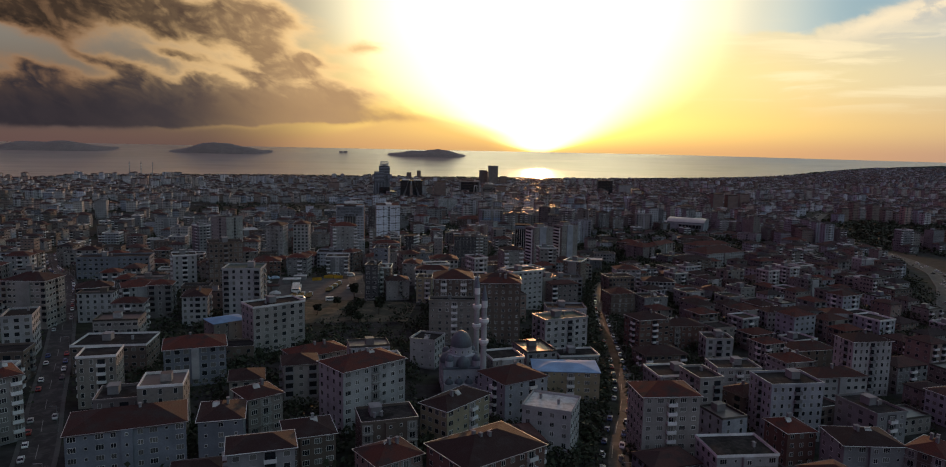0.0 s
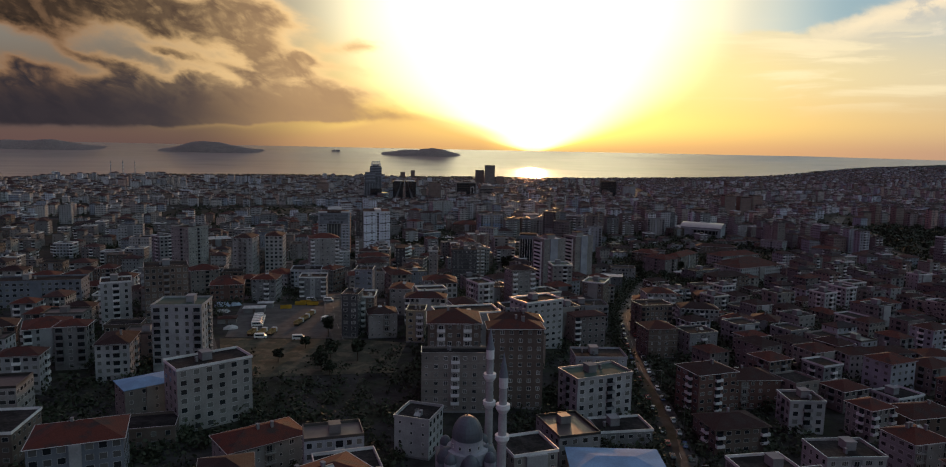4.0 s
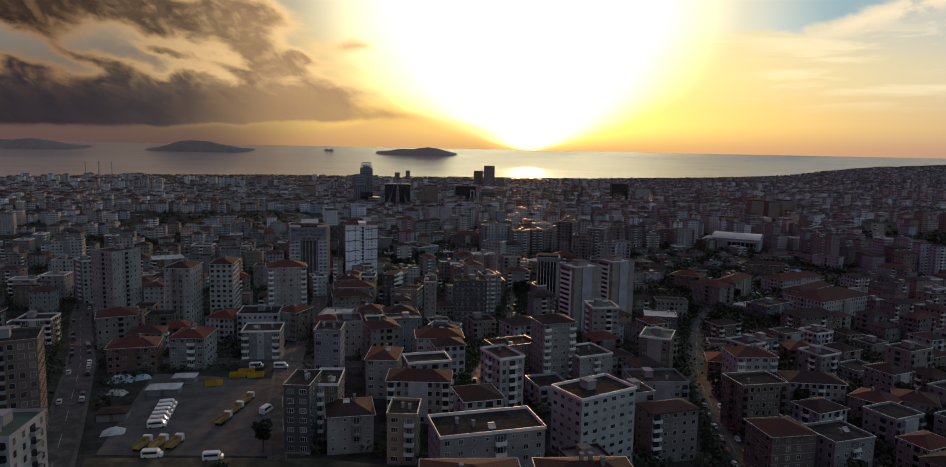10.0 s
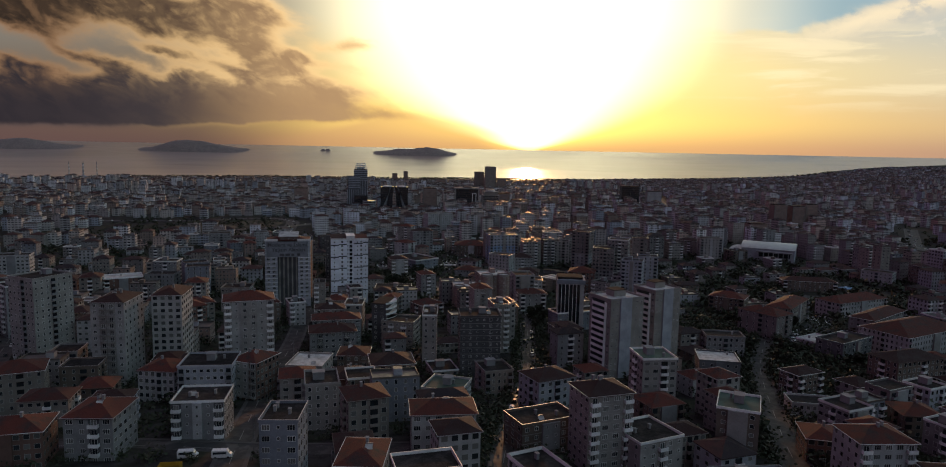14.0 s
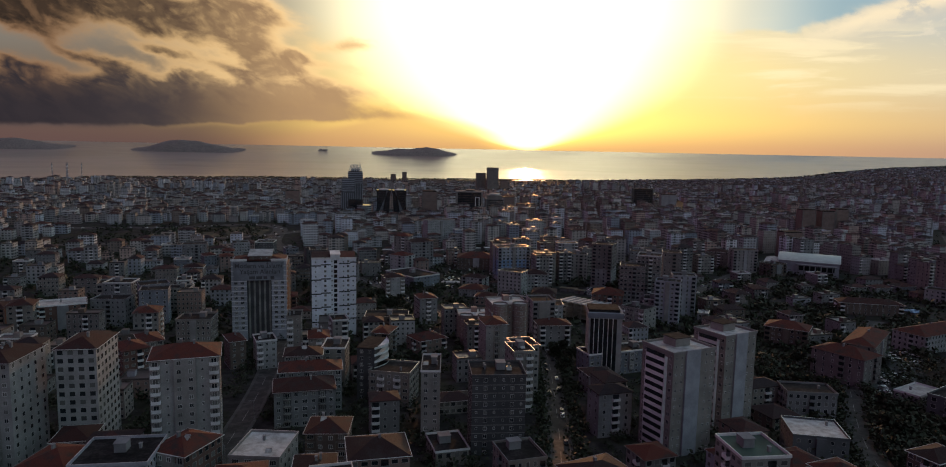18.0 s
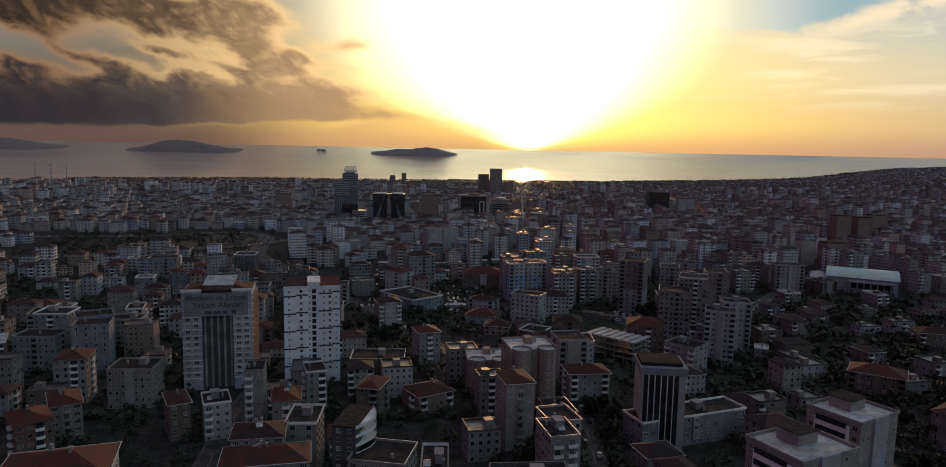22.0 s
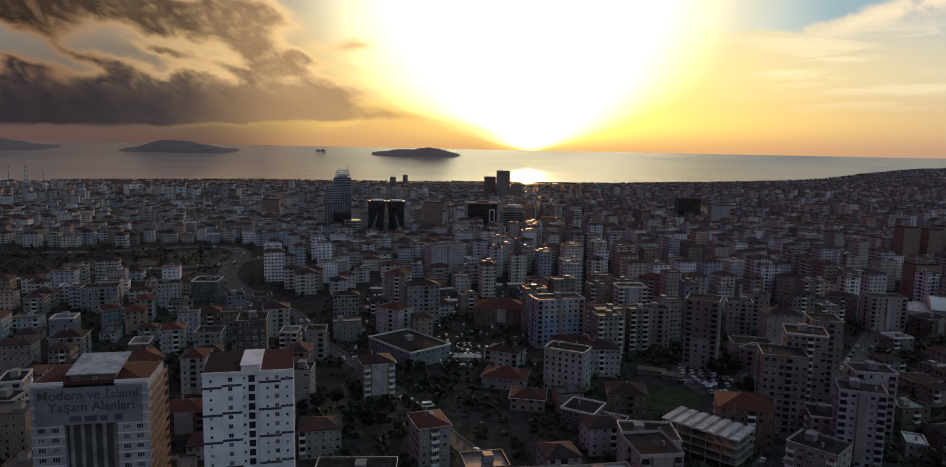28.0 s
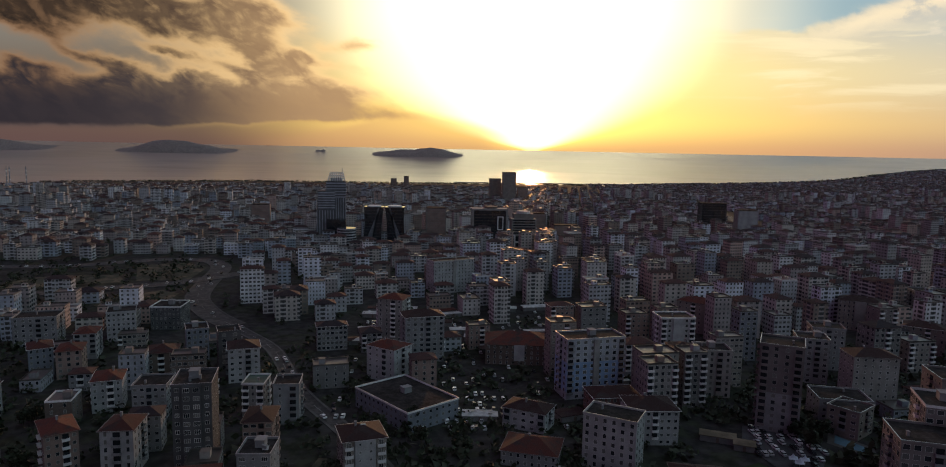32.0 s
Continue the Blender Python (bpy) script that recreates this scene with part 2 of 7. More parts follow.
def glass_material():
    """Window panes: dark rooms behind some, pale curtains behind others."""
    m = bpy.data.materials.new("window_glass")
    m.use_nodes = True
    k = Nodes(m.node_tree)
    rnd = k.math("FRACT", k.math("ADD", k.math("MULTIPLY", k.node("ShaderNodeNewGeometry").outputs["Random Per Island"], 7.3), k.math("MULTIPLY", k.node("ShaderNodeObjectInfo").outputs["Random"], 5.7)))
    col = k.mix(k.ramp(rnd, 0.25, 0.95), (0.022, 0.025, 0.03), (0.17, 0.165, 0.16))
    b = k.node("ShaderNodeBsdfPrincipled")
    k.put(b.inputs["Base Color"], col)
    b.inputs["Roughness"].default_value = 0.12
    b.inputs["Specular IOR Level"].default_value = 0.6
    k.put(k.node("ShaderNodeOutputMaterial").inputs[0], b.outputs[0])
    return m


WALLS = {
    "white": (0.414, 0.407, 0.420), "bluewhite": (0.401, 0.410, 0.461), "cream": (0.321, 0.302, 0.295), "beige": (0.322, 0.294, 0.277),
    "tan": (0.274, 0.244, 0.225), "grey": (0.271, 0.268, 0.282), "bluegrey": (0.215, 0.232, 0.276), "darkgrey": (0.099, 0.098, 0.105),
    "brown": (0.162, 0.125, 0.108), "brick": (0.172, 0.102, 0.087), "salmon": (0.312, 0.224, 0.199), "yellow": (0.370, 0.310, 0.219),
    "brownred": (0.215, 0.186, 0.186), "rosy": (0.212, 0.169, 0.160), "concrete": (0.219, 0.213, 0.215), "glass": (0.128, 0.133, 0.145), "office": (0.378, 0.368, 0.374),
    "balcony": (0.466, 0.462, 0.486), "stripe": (0.438, 0.428, 0.435), "lattice": (0.387, 0.367, 0.360), "tower": (0.407, 0.391, 0.391),
}
for key, c in WALLS.items():
    material("plaster_" + key, tuple(0.85 * v for v in c), 0.88, 2.2, 0.22, 0.015)
WHITE = material("white_paint", (0.72, 0.71, 0.72), 0.7, 5.0, 0.2, 0.01)
FRAME = material("window_frame", (0.60, 0.59, 0.58), 0.6, 6.0, 0.2, 0.0, vary=0.4)
COPING = material("zinc_coping", (0.60, 0.60, 0.61), 0.38, 4.0, 0.2, 0.0, metal=0.7)
BITUMEN = material("bitumen", (0.028, 0.026, 0.027), 0.9, 1.4, 0.5, 0.03, spots=((0.045, 0.041, 0.041), 0.7), spec=0.05)
FELT_GREEN = material("green_felt", (0.05, 0.085, 0.07), 0.8, 1.4, 0.4, 0.03)
PALE_ROOF = material("pale_screed", (0.50, 0.50, 0.50), 0.8, 1.0, 0.3, 0.02, spots=((0.36, 0.35, 0.34), 0.5))
BLUE_SHEET = material("blue_sheet_metal", (0.20, 0.32, 0.50), 0.75, 2.0, 0.2, 0.01, spec=0.25)
TILE = tile_material("clay_tiles", (0.118, 0.034, 0.025))
CONCRETE = material("raw_concrete", (0.27, 0.26, 0.245), 0.9, 2.5, 0.35, 0.03)
GLASS = glass_material()
DARK_GLASS = material("dark_curtain_glass", (0.022, 0.026, 0.032), 0.12, 0.5, 0.4, 0.0, spec=0.7)
STEEL = material("galvanised_steel", (0.42, 0.43, 0.44), 0.4, 4.0, 0.2, 0.0, metal=0.8)
RUBBER = material("tyre_rubber", (0.02, 0.02, 0.02), 0.85)
LEAF = material("foliage", (0.030, 0.038, 0.021), 0.7, 1.2, 0.3, 0.0, vary=0.3, spots=((0.034, 0.036, 0.020), 0.35))
BARK = material("bark", (0.10, 0.075, 0.055), 0.95, 6.0, 0.3, 0.03)
ASPHALT = material("asphalt", (0.040, 0.039, 0.040), 0.75, 3.0, 0.35, 0.02, spots=((0.075, 0.072, 0.07), 0.25), spec=0.25)
PAVING = material("paving_slabs", (0.085, 0.082, 0.08), 0.9, 3.0, 0.3, 0.02)
LINE = material("road_paint", (0.28, 0.28, 0.27), 0.6, 6.0, 0.4)
LAND = material("ground_soil_and_paving", (0.040, 0.038, 0.038), 0.95, 0.9, 0.5, 0.05, spots=((0.034, 0.037, 0.026), 0.06), spec=0.1)
GRASS = material("dry_grass", (0.050, 0.050, 0.034), 0.95, 1.5, 0.45, 0.05, spots=((0.11, 0.09, 0.06), 0.12))
ISLAND = material("island_scrub", (0.25, 0.205, 0.185), 0.95, 0.02, 0.3, 0.0)


def facade_material(name, glazed):
    """Plaster of many colours, house by house; glazed adds rows of windows and balconies, for houses that stay far off."""
    m = bpy.data.materials.new(name)
    m.use_nodes = True
    k = Nodes(m.node_tree)
    geo = k.node("ShaderNodeNewGeometry")
    rnd = geo.outputs["Random Per Island"]
    ramp = k.node("ShaderNodeValToRGB")
    k.put(ramp.inputs[0], rnd)
    e = ramp.color_ramp.elements
    ramp.color_ramp.interpolation = "CONSTANT"
    tones = ["white", "cream", "grey", "brown", "bluegrey", "tan", "salmon", "concrete", "bluewhite", "brownred", "beige", "grey"]
    haze_gain = 1.65 if glazed else 0.85            # far facades lightened in their colour to stand in for distance haze
    e[0].color = (*(haze_gain * v for v in WALLS[tones[0]]), 1)
    e[1].position, e[1].color = 1.0 / len(tones), (*(haze_gain * v for v in WALLS[tones[1]]), 1)
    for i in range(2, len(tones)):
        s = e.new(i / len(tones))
        s.color = (*(haze_gain * v for v in WALLS[tones[i]]), 1)
    stain = k.math("MULTIPLY", k.ramp(k.noise(geo.outputs["Position"], 0.15, 5.0, 0.6), 0.3, 0.7, 0.75, 1.1), k.ramp(k.noise(geo.outputs["Position"], 1.4, 4.0, 0.6), 0.3, 0.7, 0.88, 1.08))
    col = k.mix(1.0, ramp.outputs[0], k.xyz(stain, stain, stain), "MULTIPLY")
    b = k.node("ShaderNodeBsdfPrincipled")
    b.inputs["Roughness"].default_value = 0.88
    if glazed:
        sep = k.node("ShaderNodeSeparateXYZ")
        k.put(sep.inputs[0], k.node("ShaderNodeUVMap", uv_map="metres").outputs[0])
        r2, r3, r4 = (k.math("FRACT", k.math("MULTIPLY", rnd, q)) for q in (37.7, 91.3, 173.9))
        cu = k.math("DIVIDE", sep.outputs[0], k.ramp(r2, 0.0, 1.0, 2.3, 4.2, False))
        cv = k.math("DIVIDE", sep.outputs[1], 2.95)
        fu, fv, iu, iv = k.math("FRACT", cu), k.math("FRACT", cv), k.math("FLOOR", cu), k.math("FLOOR", cv)
        half = k.ramp(r3, 0.0, 1.0, 0.16, 0.34, False)
        side = k.math("LESS_THAN", k.math("ABSOLUTE", k.math("SUBTRACT", fu, 0.5)), half)
        win = k.math("MULTIPLY", side, k.math("MULTIPLY", k.math("GREATER_THAN", fv, 0.34), k.math("LESS_THAN", fv, 0.80)))
        # every few columns a stack of balconies: pale front, recess shade painted dark above it
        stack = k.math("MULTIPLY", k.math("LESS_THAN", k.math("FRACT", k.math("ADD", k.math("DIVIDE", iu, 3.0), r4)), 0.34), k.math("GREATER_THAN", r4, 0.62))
        recess_shade = k.math("MULTIPLY", stack, k.math("GREATER_THAN", fv, 0.40))
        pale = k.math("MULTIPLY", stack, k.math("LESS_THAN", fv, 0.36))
        wn = k.node("ShaderNodeTexWhiteNoise", noise_dimensions="3D")
        k.put(wn.inputs["Vector"], k.xyz(iu, iv, k.math("MULTIPLY", rnd, 97.0)))
        pane = k.mix(k.ramp(wn.outputs["Value"], 0.35, 1.0), (0.05, 0.05, 0.054), (0.19, 0.18, 0.175))
        col = k.mix(win, col, pane)
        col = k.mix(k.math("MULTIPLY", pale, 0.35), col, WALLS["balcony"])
        col = k.mix(recess_shade, col, (0.07, 0.068, 0.07))
        k.put(b.inputs["Roughness"], k.ramp(win, 0, 1, 0.88, 0.2))
    k.put(b.inputs["Base Color"], col)
    k.put(k.node("ShaderNodeOutputMaterial").inputs[0], b.outputs[0])
    return m


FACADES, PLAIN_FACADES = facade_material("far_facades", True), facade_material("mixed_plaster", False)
FAR_TILE = tile_material("far_roof_tiles", (0.092, 0.042, 0.038), True)
FAR_FLAT = material("far_flat_roofs", (0.075, 0.066, 0.062), 0.42, 0.8, 0.4, 0.0, vary=0.6, island=True, spec=0.5)


def water_material():
    m = bpy.data.materials.new("sea_water")
    m.use_nodes = True
    k = Nodes(m.node_tree)
    co = k.node("ShaderNodeNewGeometry").outputs["Position"]
    sc = k.node("ShaderNodeMapping")
    k.put(sc.inputs[0], co)
    sc.inputs["Scale"].default_value = (0.35, 1.0, 1.0)
    waves = k.noise(sc.outputs[0], 0.08, 8.0, 0.7)
    slick = k.noise(sc.outputs[0], 0.003, 4.0, 0.6, 1.0)
    b = k.node("ShaderNodeBsdfPrincipled")
    # pale warm base carries sky reflection and haze in the water's colour
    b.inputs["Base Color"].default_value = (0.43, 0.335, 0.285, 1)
    k.put(b.inputs["Roughness"], k.ramp(slick, 0.35, 0.65, 0.17, 0.24))
    b.inputs["IOR"].default_value = 1.33
    bump = k.node("ShaderNodeBump")
    bump.inputs["Strength"].default_value = 0.2
    bump.inputs["Distance"].default_value = 0.8
    k.put(bump.inputs["Height"], waves)
    k.put(bump.inputs["Normal"], k.xyz(0.0, 0.0, 1.0))     # level water
    k.put(b.inputs["Normal"], bump.outputs[0])
    b.inputs["Specular IOR Level"].default_value = 0.18
    k.put(k.node("ShaderNodeOutputMaterial").inputs[0], b.outputs[0])
    return m


WATER = water_material()


# ---------- mesh helpers ----------
class Shape:
    """Collects faces for one mesh; each face has a material slot and texture metres."""

    def __init__(self):
        self.v, self.f, self.m, self.uv = [], [], [], []

    def quad(self, pts, slot=0, uv=None):
        i = len(self.v)
        self.v += [tuple(p) for p in pts]
        self.f.append(tuple(range(i, i + len(pts))))
        self.m.append(slot)
        self.uv += uv if uv else [(0.0, 0.0)] * len(pts)

    def box(self, x0, y0, z0, x1, y1, z1, slot=0, bottom=True, top=True, top_slot=None):
        i = len(self.v)
        self.v += [(x0, y0, z0), (x1, y0, z0), (x1, y1, z0), (x0, y1, z0), (x0, y0, z1), (x1, y0, z1), (x1, y1, z1), (x0, y1, z1)]
        w, d, h = x1 - x0, y1 - y0, z1 - z0
        for a, ln in (((0, 1, 5, 4), w), ((1, 2, 6, 5), d), ((2, 3, 7, 6), w), ((3, 0, 4, 7), d)):
            self.f.append(tuple(i + q for q in a))
            self.m.append(slot)
            self.uv += [(0, 0), (ln, 0), (ln, h), (0, h)]
        if top:
            self.f.append((i + 4, i + 5, i + 6, i + 7))
            self.m.append(slot if top_slot is None else top_slot)
            self.uv += [(0, 0)] * 4
        if bottom:
            self.f.append((i + 3, i + 2, i + 1, i))
            self.m.append(slot)
            self.uv += [(0, 0)] * 4
        return self

    def hip(self, w, d, z, rise, over=0.5, slot=0, rim=None):
        """Hipped roof with eaves board, and a gutter round it in the slot rim."""
        a, b = w / 2 + over, d / 2 + over
        if w >= d:
            r = [(-(w - d) / 2 - 0.01, 0, z + rise), ((w - d) / 2 + 0.01, 0, z + rise)]
        else:
            r = [(0, -(d - w) / 2, z + rise), (0, (d - w) / 2, z + rise)]
        c = [(-a, -b, z), (a, -b, z), (a, b, z), (-a, b, z)]
        if w >= d:
            fs = [(c[0], c[1], r[1], r[0]), (c[1], c[2], r[1]), (c[2], c[3], r[0], r[1]), (c[3], c[0], r[0])]
        else:
            fs = [(c[0], c[1], r[0]), (c[1], c[2], r[1], r[0]), (c[2], c[3], r[1]), (c[3], c[0], r[0], r[1])]
        for q in fs:
            self.quad(q, slot)
        e = [(p[0], p[1], z - 0.25) for p in c]
        for i in range(4):
            j = (i + 1) % 4
            self.quad((e[i], e[j], c[j], c[i]), slot)
        self.quad(e[::-1], slot)
        if rim is not None:
            g = 0.12
            for x0, y0, x1, y1 in ((-a - g, -b - g, a + g, -b), (-a - g, b, a + g, b + g), (-a - g, -b, -a, b), (a, -b, a + g, b)):
                self.box(x0, y0, z - 0.12, x1, y1, z + 0.03, rim)
        return self

    def drum(self, x, y, z0, z1, r0, r1, n=12, slot=0, cap=True):
        """Upright tapered cylinder."""
        i = len(self.v)
        for z, r in ((z0, r0), (z1, r1)):
            self.v += [(x + r * math.cos(2 * math.pi * q / n), y + r * math.sin(2 * math.pi * q / n), z) for q in range(n)]
        for q in range(n):
            p = (q + 1) % n
            self.f.append((i + q, i + p, i + n + p, i + n + q))
            self.m.append(slot)
            self.uv += [(0, 0)] * 4
        if cap:
            self.f.append(tuple(i + n + q for q in range(n)))
            self.m.append(slot)
            self.uv += [(0, 0)] * n
        return self

    def dome(self, x, y, z, r, h, n=16, rings=6, slot=0, arc=1.0):
        prev = None
        for k in range(rings + 1):
            a = k / rings * math.pi / 2 * arc
            ring = [(x + r * math.cos(a) * math.cos(2 * math.pi * q / n), y + r * math.cos(a) * math.sin(2 * math.pi * q / n), z + h * math.sin(a)) for q in range(n)]
            if prev:
                for q in range(n):
                    p = (q + 1) % n
                    self.quad((prev[q], prev[p], ring[p], ring[q]), slot)
            prev = ring
        return self

    def mesh(self, name, mats, smooth=False):
        me = bpy.data.meshes.new(name)
        me.from_pydata(self.v, [], self.f)
        for m in mats:
            me.materials.append(m)
        me.polygons.foreach_set("material_index", self.m)
        if smooth:
            me.polygons.foreach_set("use_smooth", [True] * len(self.f))
        layer = me.uv_layers.new(name="metres")
        layer.data.foreach_set("uv", [c for q in self.uv for c in q])
        me.update()
        return me


def part(name, shape, mats, parent, label="", at=None):
    """One mesh object under a thing."""
    me = shape if isinstance(shape, bpy.types.Mesh) else shape.mesh(name, mats if isinstance(mats, (list, tuple)) else [mats])
    ob = new(name, me)
    ob.parent = parent
    if at is not None:
        ob.matrix_basis = at
    return tagged(ob, label)


# ---------- lie of the land ----------
def step(u):
    u = min(1.0, max(0.0, u))
    return u * u * (3 - 2 * u)


SEA = -41.5


def shore(x):
    """How far ahead the coast lies."""
    xs = (-3600, -1315, -1219, -1153, -709, 0, 700, 1162, 1524, 1947, 2584, 2918, 3700)
    ys = (1900, 2560, 2940, 3030, 3250, 3300, 3350, 3550, 3680, 3870, 4330, 4490, 4700)
    return float(np.interp(x, xs, ys)) + 18 * noise.noise((x * 0.006, 0, 0)) + 10 * noise.noise((x * 0.03, 5, 0))


def sea_height(y):
    s = max(0.0, (y - 3300) / 1650)
    return SEA + 131 * s * s


def ground(x, y):
    a = step((y - 455) / 165)
    dip = step((y - 600) / 260) * (1 - step((y - 1060) / 300))
    z = -9 * step((x - 10) / 90) * (1 - a) - 16 * a - 8 * dip - 25.5 * min(1.0, max(0.0, (y - 950) / 2350))
    return max(z, sea_height(y) + 1.5) if y > 3000 else z


def build_land():
    xs = sorted(set(list(range(-3600, -500, 100)) + list(range(-500, 500, 20)) + list(range(500, 3601, 100))))
    ys = sorted(set(list(range(-400, 100, 100)) + list(range(100, 1300, 20)) + list(range(1300, 4951, 50))))
    v, f = [], []
    for y in ys:
        for x in xs:
            beyond = y - shore(x)
            z = ground(x, y) if beyond < 0 else min(ground(x, y), sea_height(y)) - min(12.0, beyond * 0.1)
            if beyond < 0 and beyond > -60:
                z = max(sea_height(y) + 0.8, z)
            v.append((x, y, z))
    n = len(xs)
    for j in range(len(ys) - 1):
        for i in range(n - 1):
            f.append((j * n + i, j * n + i + 1, (j + 1) * n + i + 1, (j + 1) * n + i))
    me = bpy.data.meshes.new("ground")
    me.from_pydata(v, [], f)
    me.polygons.foreach_set("use_smooth", [True] * len(f))
    me.materials.append(LAND)
    tagged(new("ground", me), "dark bare soil and paving sloping down to the sea", "ground", kind="structure")
    v, f = [], []
    ys = list(range(1800, 3300, 300)) + list(range(3300, 4960, 30))
    xs = list(range(-5200, 5201, 400))
    for y in ys:
        v += [(x, y, sea_height(y)) for x in xs]
    n = len(xs)
    for j in range(len(ys) - 1):
        for i in range(n - 1):
            f.append((j * n + i, j * n + i + 1, (j + 1) * n + i + 1, (j + 1) * n + i))
    me = bpy.data.meshes.new("water")
    me.from_pydata(v, [], f)
    me.polygons.foreach_set("use_smooth", [True] * len(f))
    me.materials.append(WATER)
    tagged(new("water", me), "calm grey sea reflecting the low sun", "sea", kind="structure")


build_land()


def island(x, y, w, h, d, seed, label, hills=()):
    """A low hilly island with a long flat foot."""
    z0 = sea_height(y)
    v, f = [], []
    nx, ny = 60, 12
    for j in range(ny + 1):
        for i in range(nx + 1):
            u, q = i / nx * 2 - 1, j / ny * 2 - 1
            r = max(0.0, 1 - u * u) ** 0.8 * max(0.0, 1 - q * q)
            hill = 0.55 + 0.55 * noise.noise((u * 1.6 + seed, q * 0.5, seed)) + 0.18 * noise.noise((u * 6 + seed, q * 2, 2)) + 0.05 * noise.noise((u * 22, q * 5, seed))
            if hills:
                hill = 0.12 + sum(q3 * math.exp(-((u - q1) / q2) ** 2) for q1, q2, q3 in hills) + 0.06 * noise.noise((u * 7 + seed, q * 2, 2))
            core = math.exp(-((u - 0.05) / 0.62) ** 4) + 0.10
            v.append((u * w / 2, q * d / 2, sea_height(y + q * d / 2) - z0 + h * r * core * max(0.1, hill) * 1.6 - 3.0))
    for j in range(ny):
        for i in range(nx):
            f.append((j * (nx + 1) + i, j * (nx + 1) + i + 1, (j + 1) * (nx + 1) + i + 1, (j + 1) * (nx + 1) + i))
    me = bpy.data.meshes.new("island")
    me.from_pydata(v, [], f)
    me.polygons.foreach_set("use_smooth", [True] * len(f))
    me.materials.append(ISLAND)
    ob = tagged(new("island", me), label, "island")
    ob.location = (x, y, z0)


island(-68, 4700, 730, 36, 200, 3.1, "low dark island with a flat-topped hill in the sea")
island(-1443, 4700, 960, 52, 240, 7.7, "dark island with one rounded hill in the sea", ((-0.12, 0.46, 0.56), (0.42, 0.25, 0.12)))
island(-2560, 4700, 1150, 50, 260, 12.4, "long dark island with two hills in the sea", ((-0.42, 0.30, 0.55), (0.18, 0.28, 0.50), (0.62, 0.2, 0.25)))
island(-640, 4780, 90, 12, 60, 5.5, "tiny faint island near the horizon")
# ---------- roads ----------
ROADS = []


def road(name, pts, width, label, lift=0.12):
    """A strip of asphalt that follows the land, with kerbed pavements and a broken centre line."""
    line = []
    for (x0, y0), (x1, y1) in zip(pts, pts[1:]):
        n = max(1, int(math.hypot(x1 - x0, y1 - y0) / 10))
        line += [(x0 + (x1 - x0) * i / n, y0 + (y1 - y0) * i / n) for i in range(n)]
    line.append(pts[-1])
    for _ in range(4):
        line = [line[0]] + [tuple((line[i - 1][q] + 2 * line[i][q] + line[i + 1][q]) / 4 for q in (0, 1)) for i in range(1, len(line) - 1)] + [line[-1]]
    lift += 0.015 * len(ROADS)
    ROADS.append((line, width))
    s, kerb, paint = Shape(), Shape(), Shape()
    rows = []
    for i, (x, y) in enumerate(line):
        a, b = line[max(0, i - 1)], line[min(len(line) - 1, i + 1)]
        t = Vector((b[0] - a[0], b[1] - a[1])).normalized()
        rows.append((x, y, t))
    def at(r, off, up):
        x, y, t = r
        return (x + t.y * off, y - t.x * off, ground(x, y) + lift + up)
    for i in range(len(rows) - 1):
        p, q = rows[i], rows[i + 1]
        s.quad((at(p, -width / 2, 0), at(p, width / 2, 0), at(q, width / 2, 0), at(q, -width / 2, 0)))
        for sgn in (-1, 1):
            a, b = sgn * width / 2, sgn * (width / 2 + 1.3)
            lo, hi = min(a, b), max(a, b)
            kerb.quad((at(p, lo, 0.14), at(p, hi, 0.14), at(q, hi, 0.14), at(q, lo, 0.14)))
            for e in (lo, hi):
                kerb.quad((at(p, e, -0.4), at(q, e, -0.4), at(q, e, 0.14), at(p, e, 0.14)))
        if i % 2 == 0:
            paint.quad((at(p, -0.09, 0.012), at(p, 0.09, 0.012), at(q, 0.09, 0.012), at(q, -0.09, 0.012)))
    ob = tagged(new(name, s.mesh(name, [ASPHALT])), label, "road", kind="structure")
    part("pavement", kerb, [PAVING], ob, "grey concrete pavement with a kerb")
    part("centre_line", paint, [LINE], ob, "broken white centre line")


road("road_west", [(-96, 150), (-113, 193), (-131, 229), (-159, 290), (-189, 352), (-235, 445), (-284.7, 522.1), (-373.6, 677.6)], 9, "narrow asphalt street lined with parked cars")
road("road_main", [(48, 160), (55, 200), (67, 233), (79, 268), (89, 321), (98, 380), (110, 440), (125.7, 502), (153.5, 570.7), (171.4, 614.4), (227.5, 711.9), (321.9, 822.3)], 8, "main asphalt street with parked cars on both sides")
road("road_lane", [(20, 440), (22.1, 471.1), (35.7, 539.1), (49.3, 592.9), (59.1, 657.5), (65.8, 703.8), (71.9, 750.2), (21.6, 824), (-25.7, 923.6), (-44, 954.8), (-60.2, 979), (-90.3, 1061.8), (-128.2, 1111.7)], 6.5, "worn asphalt lane catching the evening sun")
road("road_field", [(-80, 330), (-109, 409), (-141.9, 490.3), (-208.2, 624.8), (-247.9, 721)], 9, "asphalt street beside the open field")
road("road_yard", [(-40, 400), (-52, 450), (-59.2, 505.8), (-70.2, 591.7), (-70.9, 647.1), (-74.3, 693.7), (-78.3, 718.9), (-78.5, 767.4)], 8, "asphalt street with parked vans")
road("road_cross", [(-123.9, 500.7), (-86.9, 502.2), (-50.2, 493.2), (16.4, 494.6)], 8, "cross street with parked white vans")
road("road_towers", [(128.7, 811.2), (164, 852.8), (220.9, 911.8), (301.9, 1004.8), (405.3, 1121.4)], 9, "street below the brown towers")
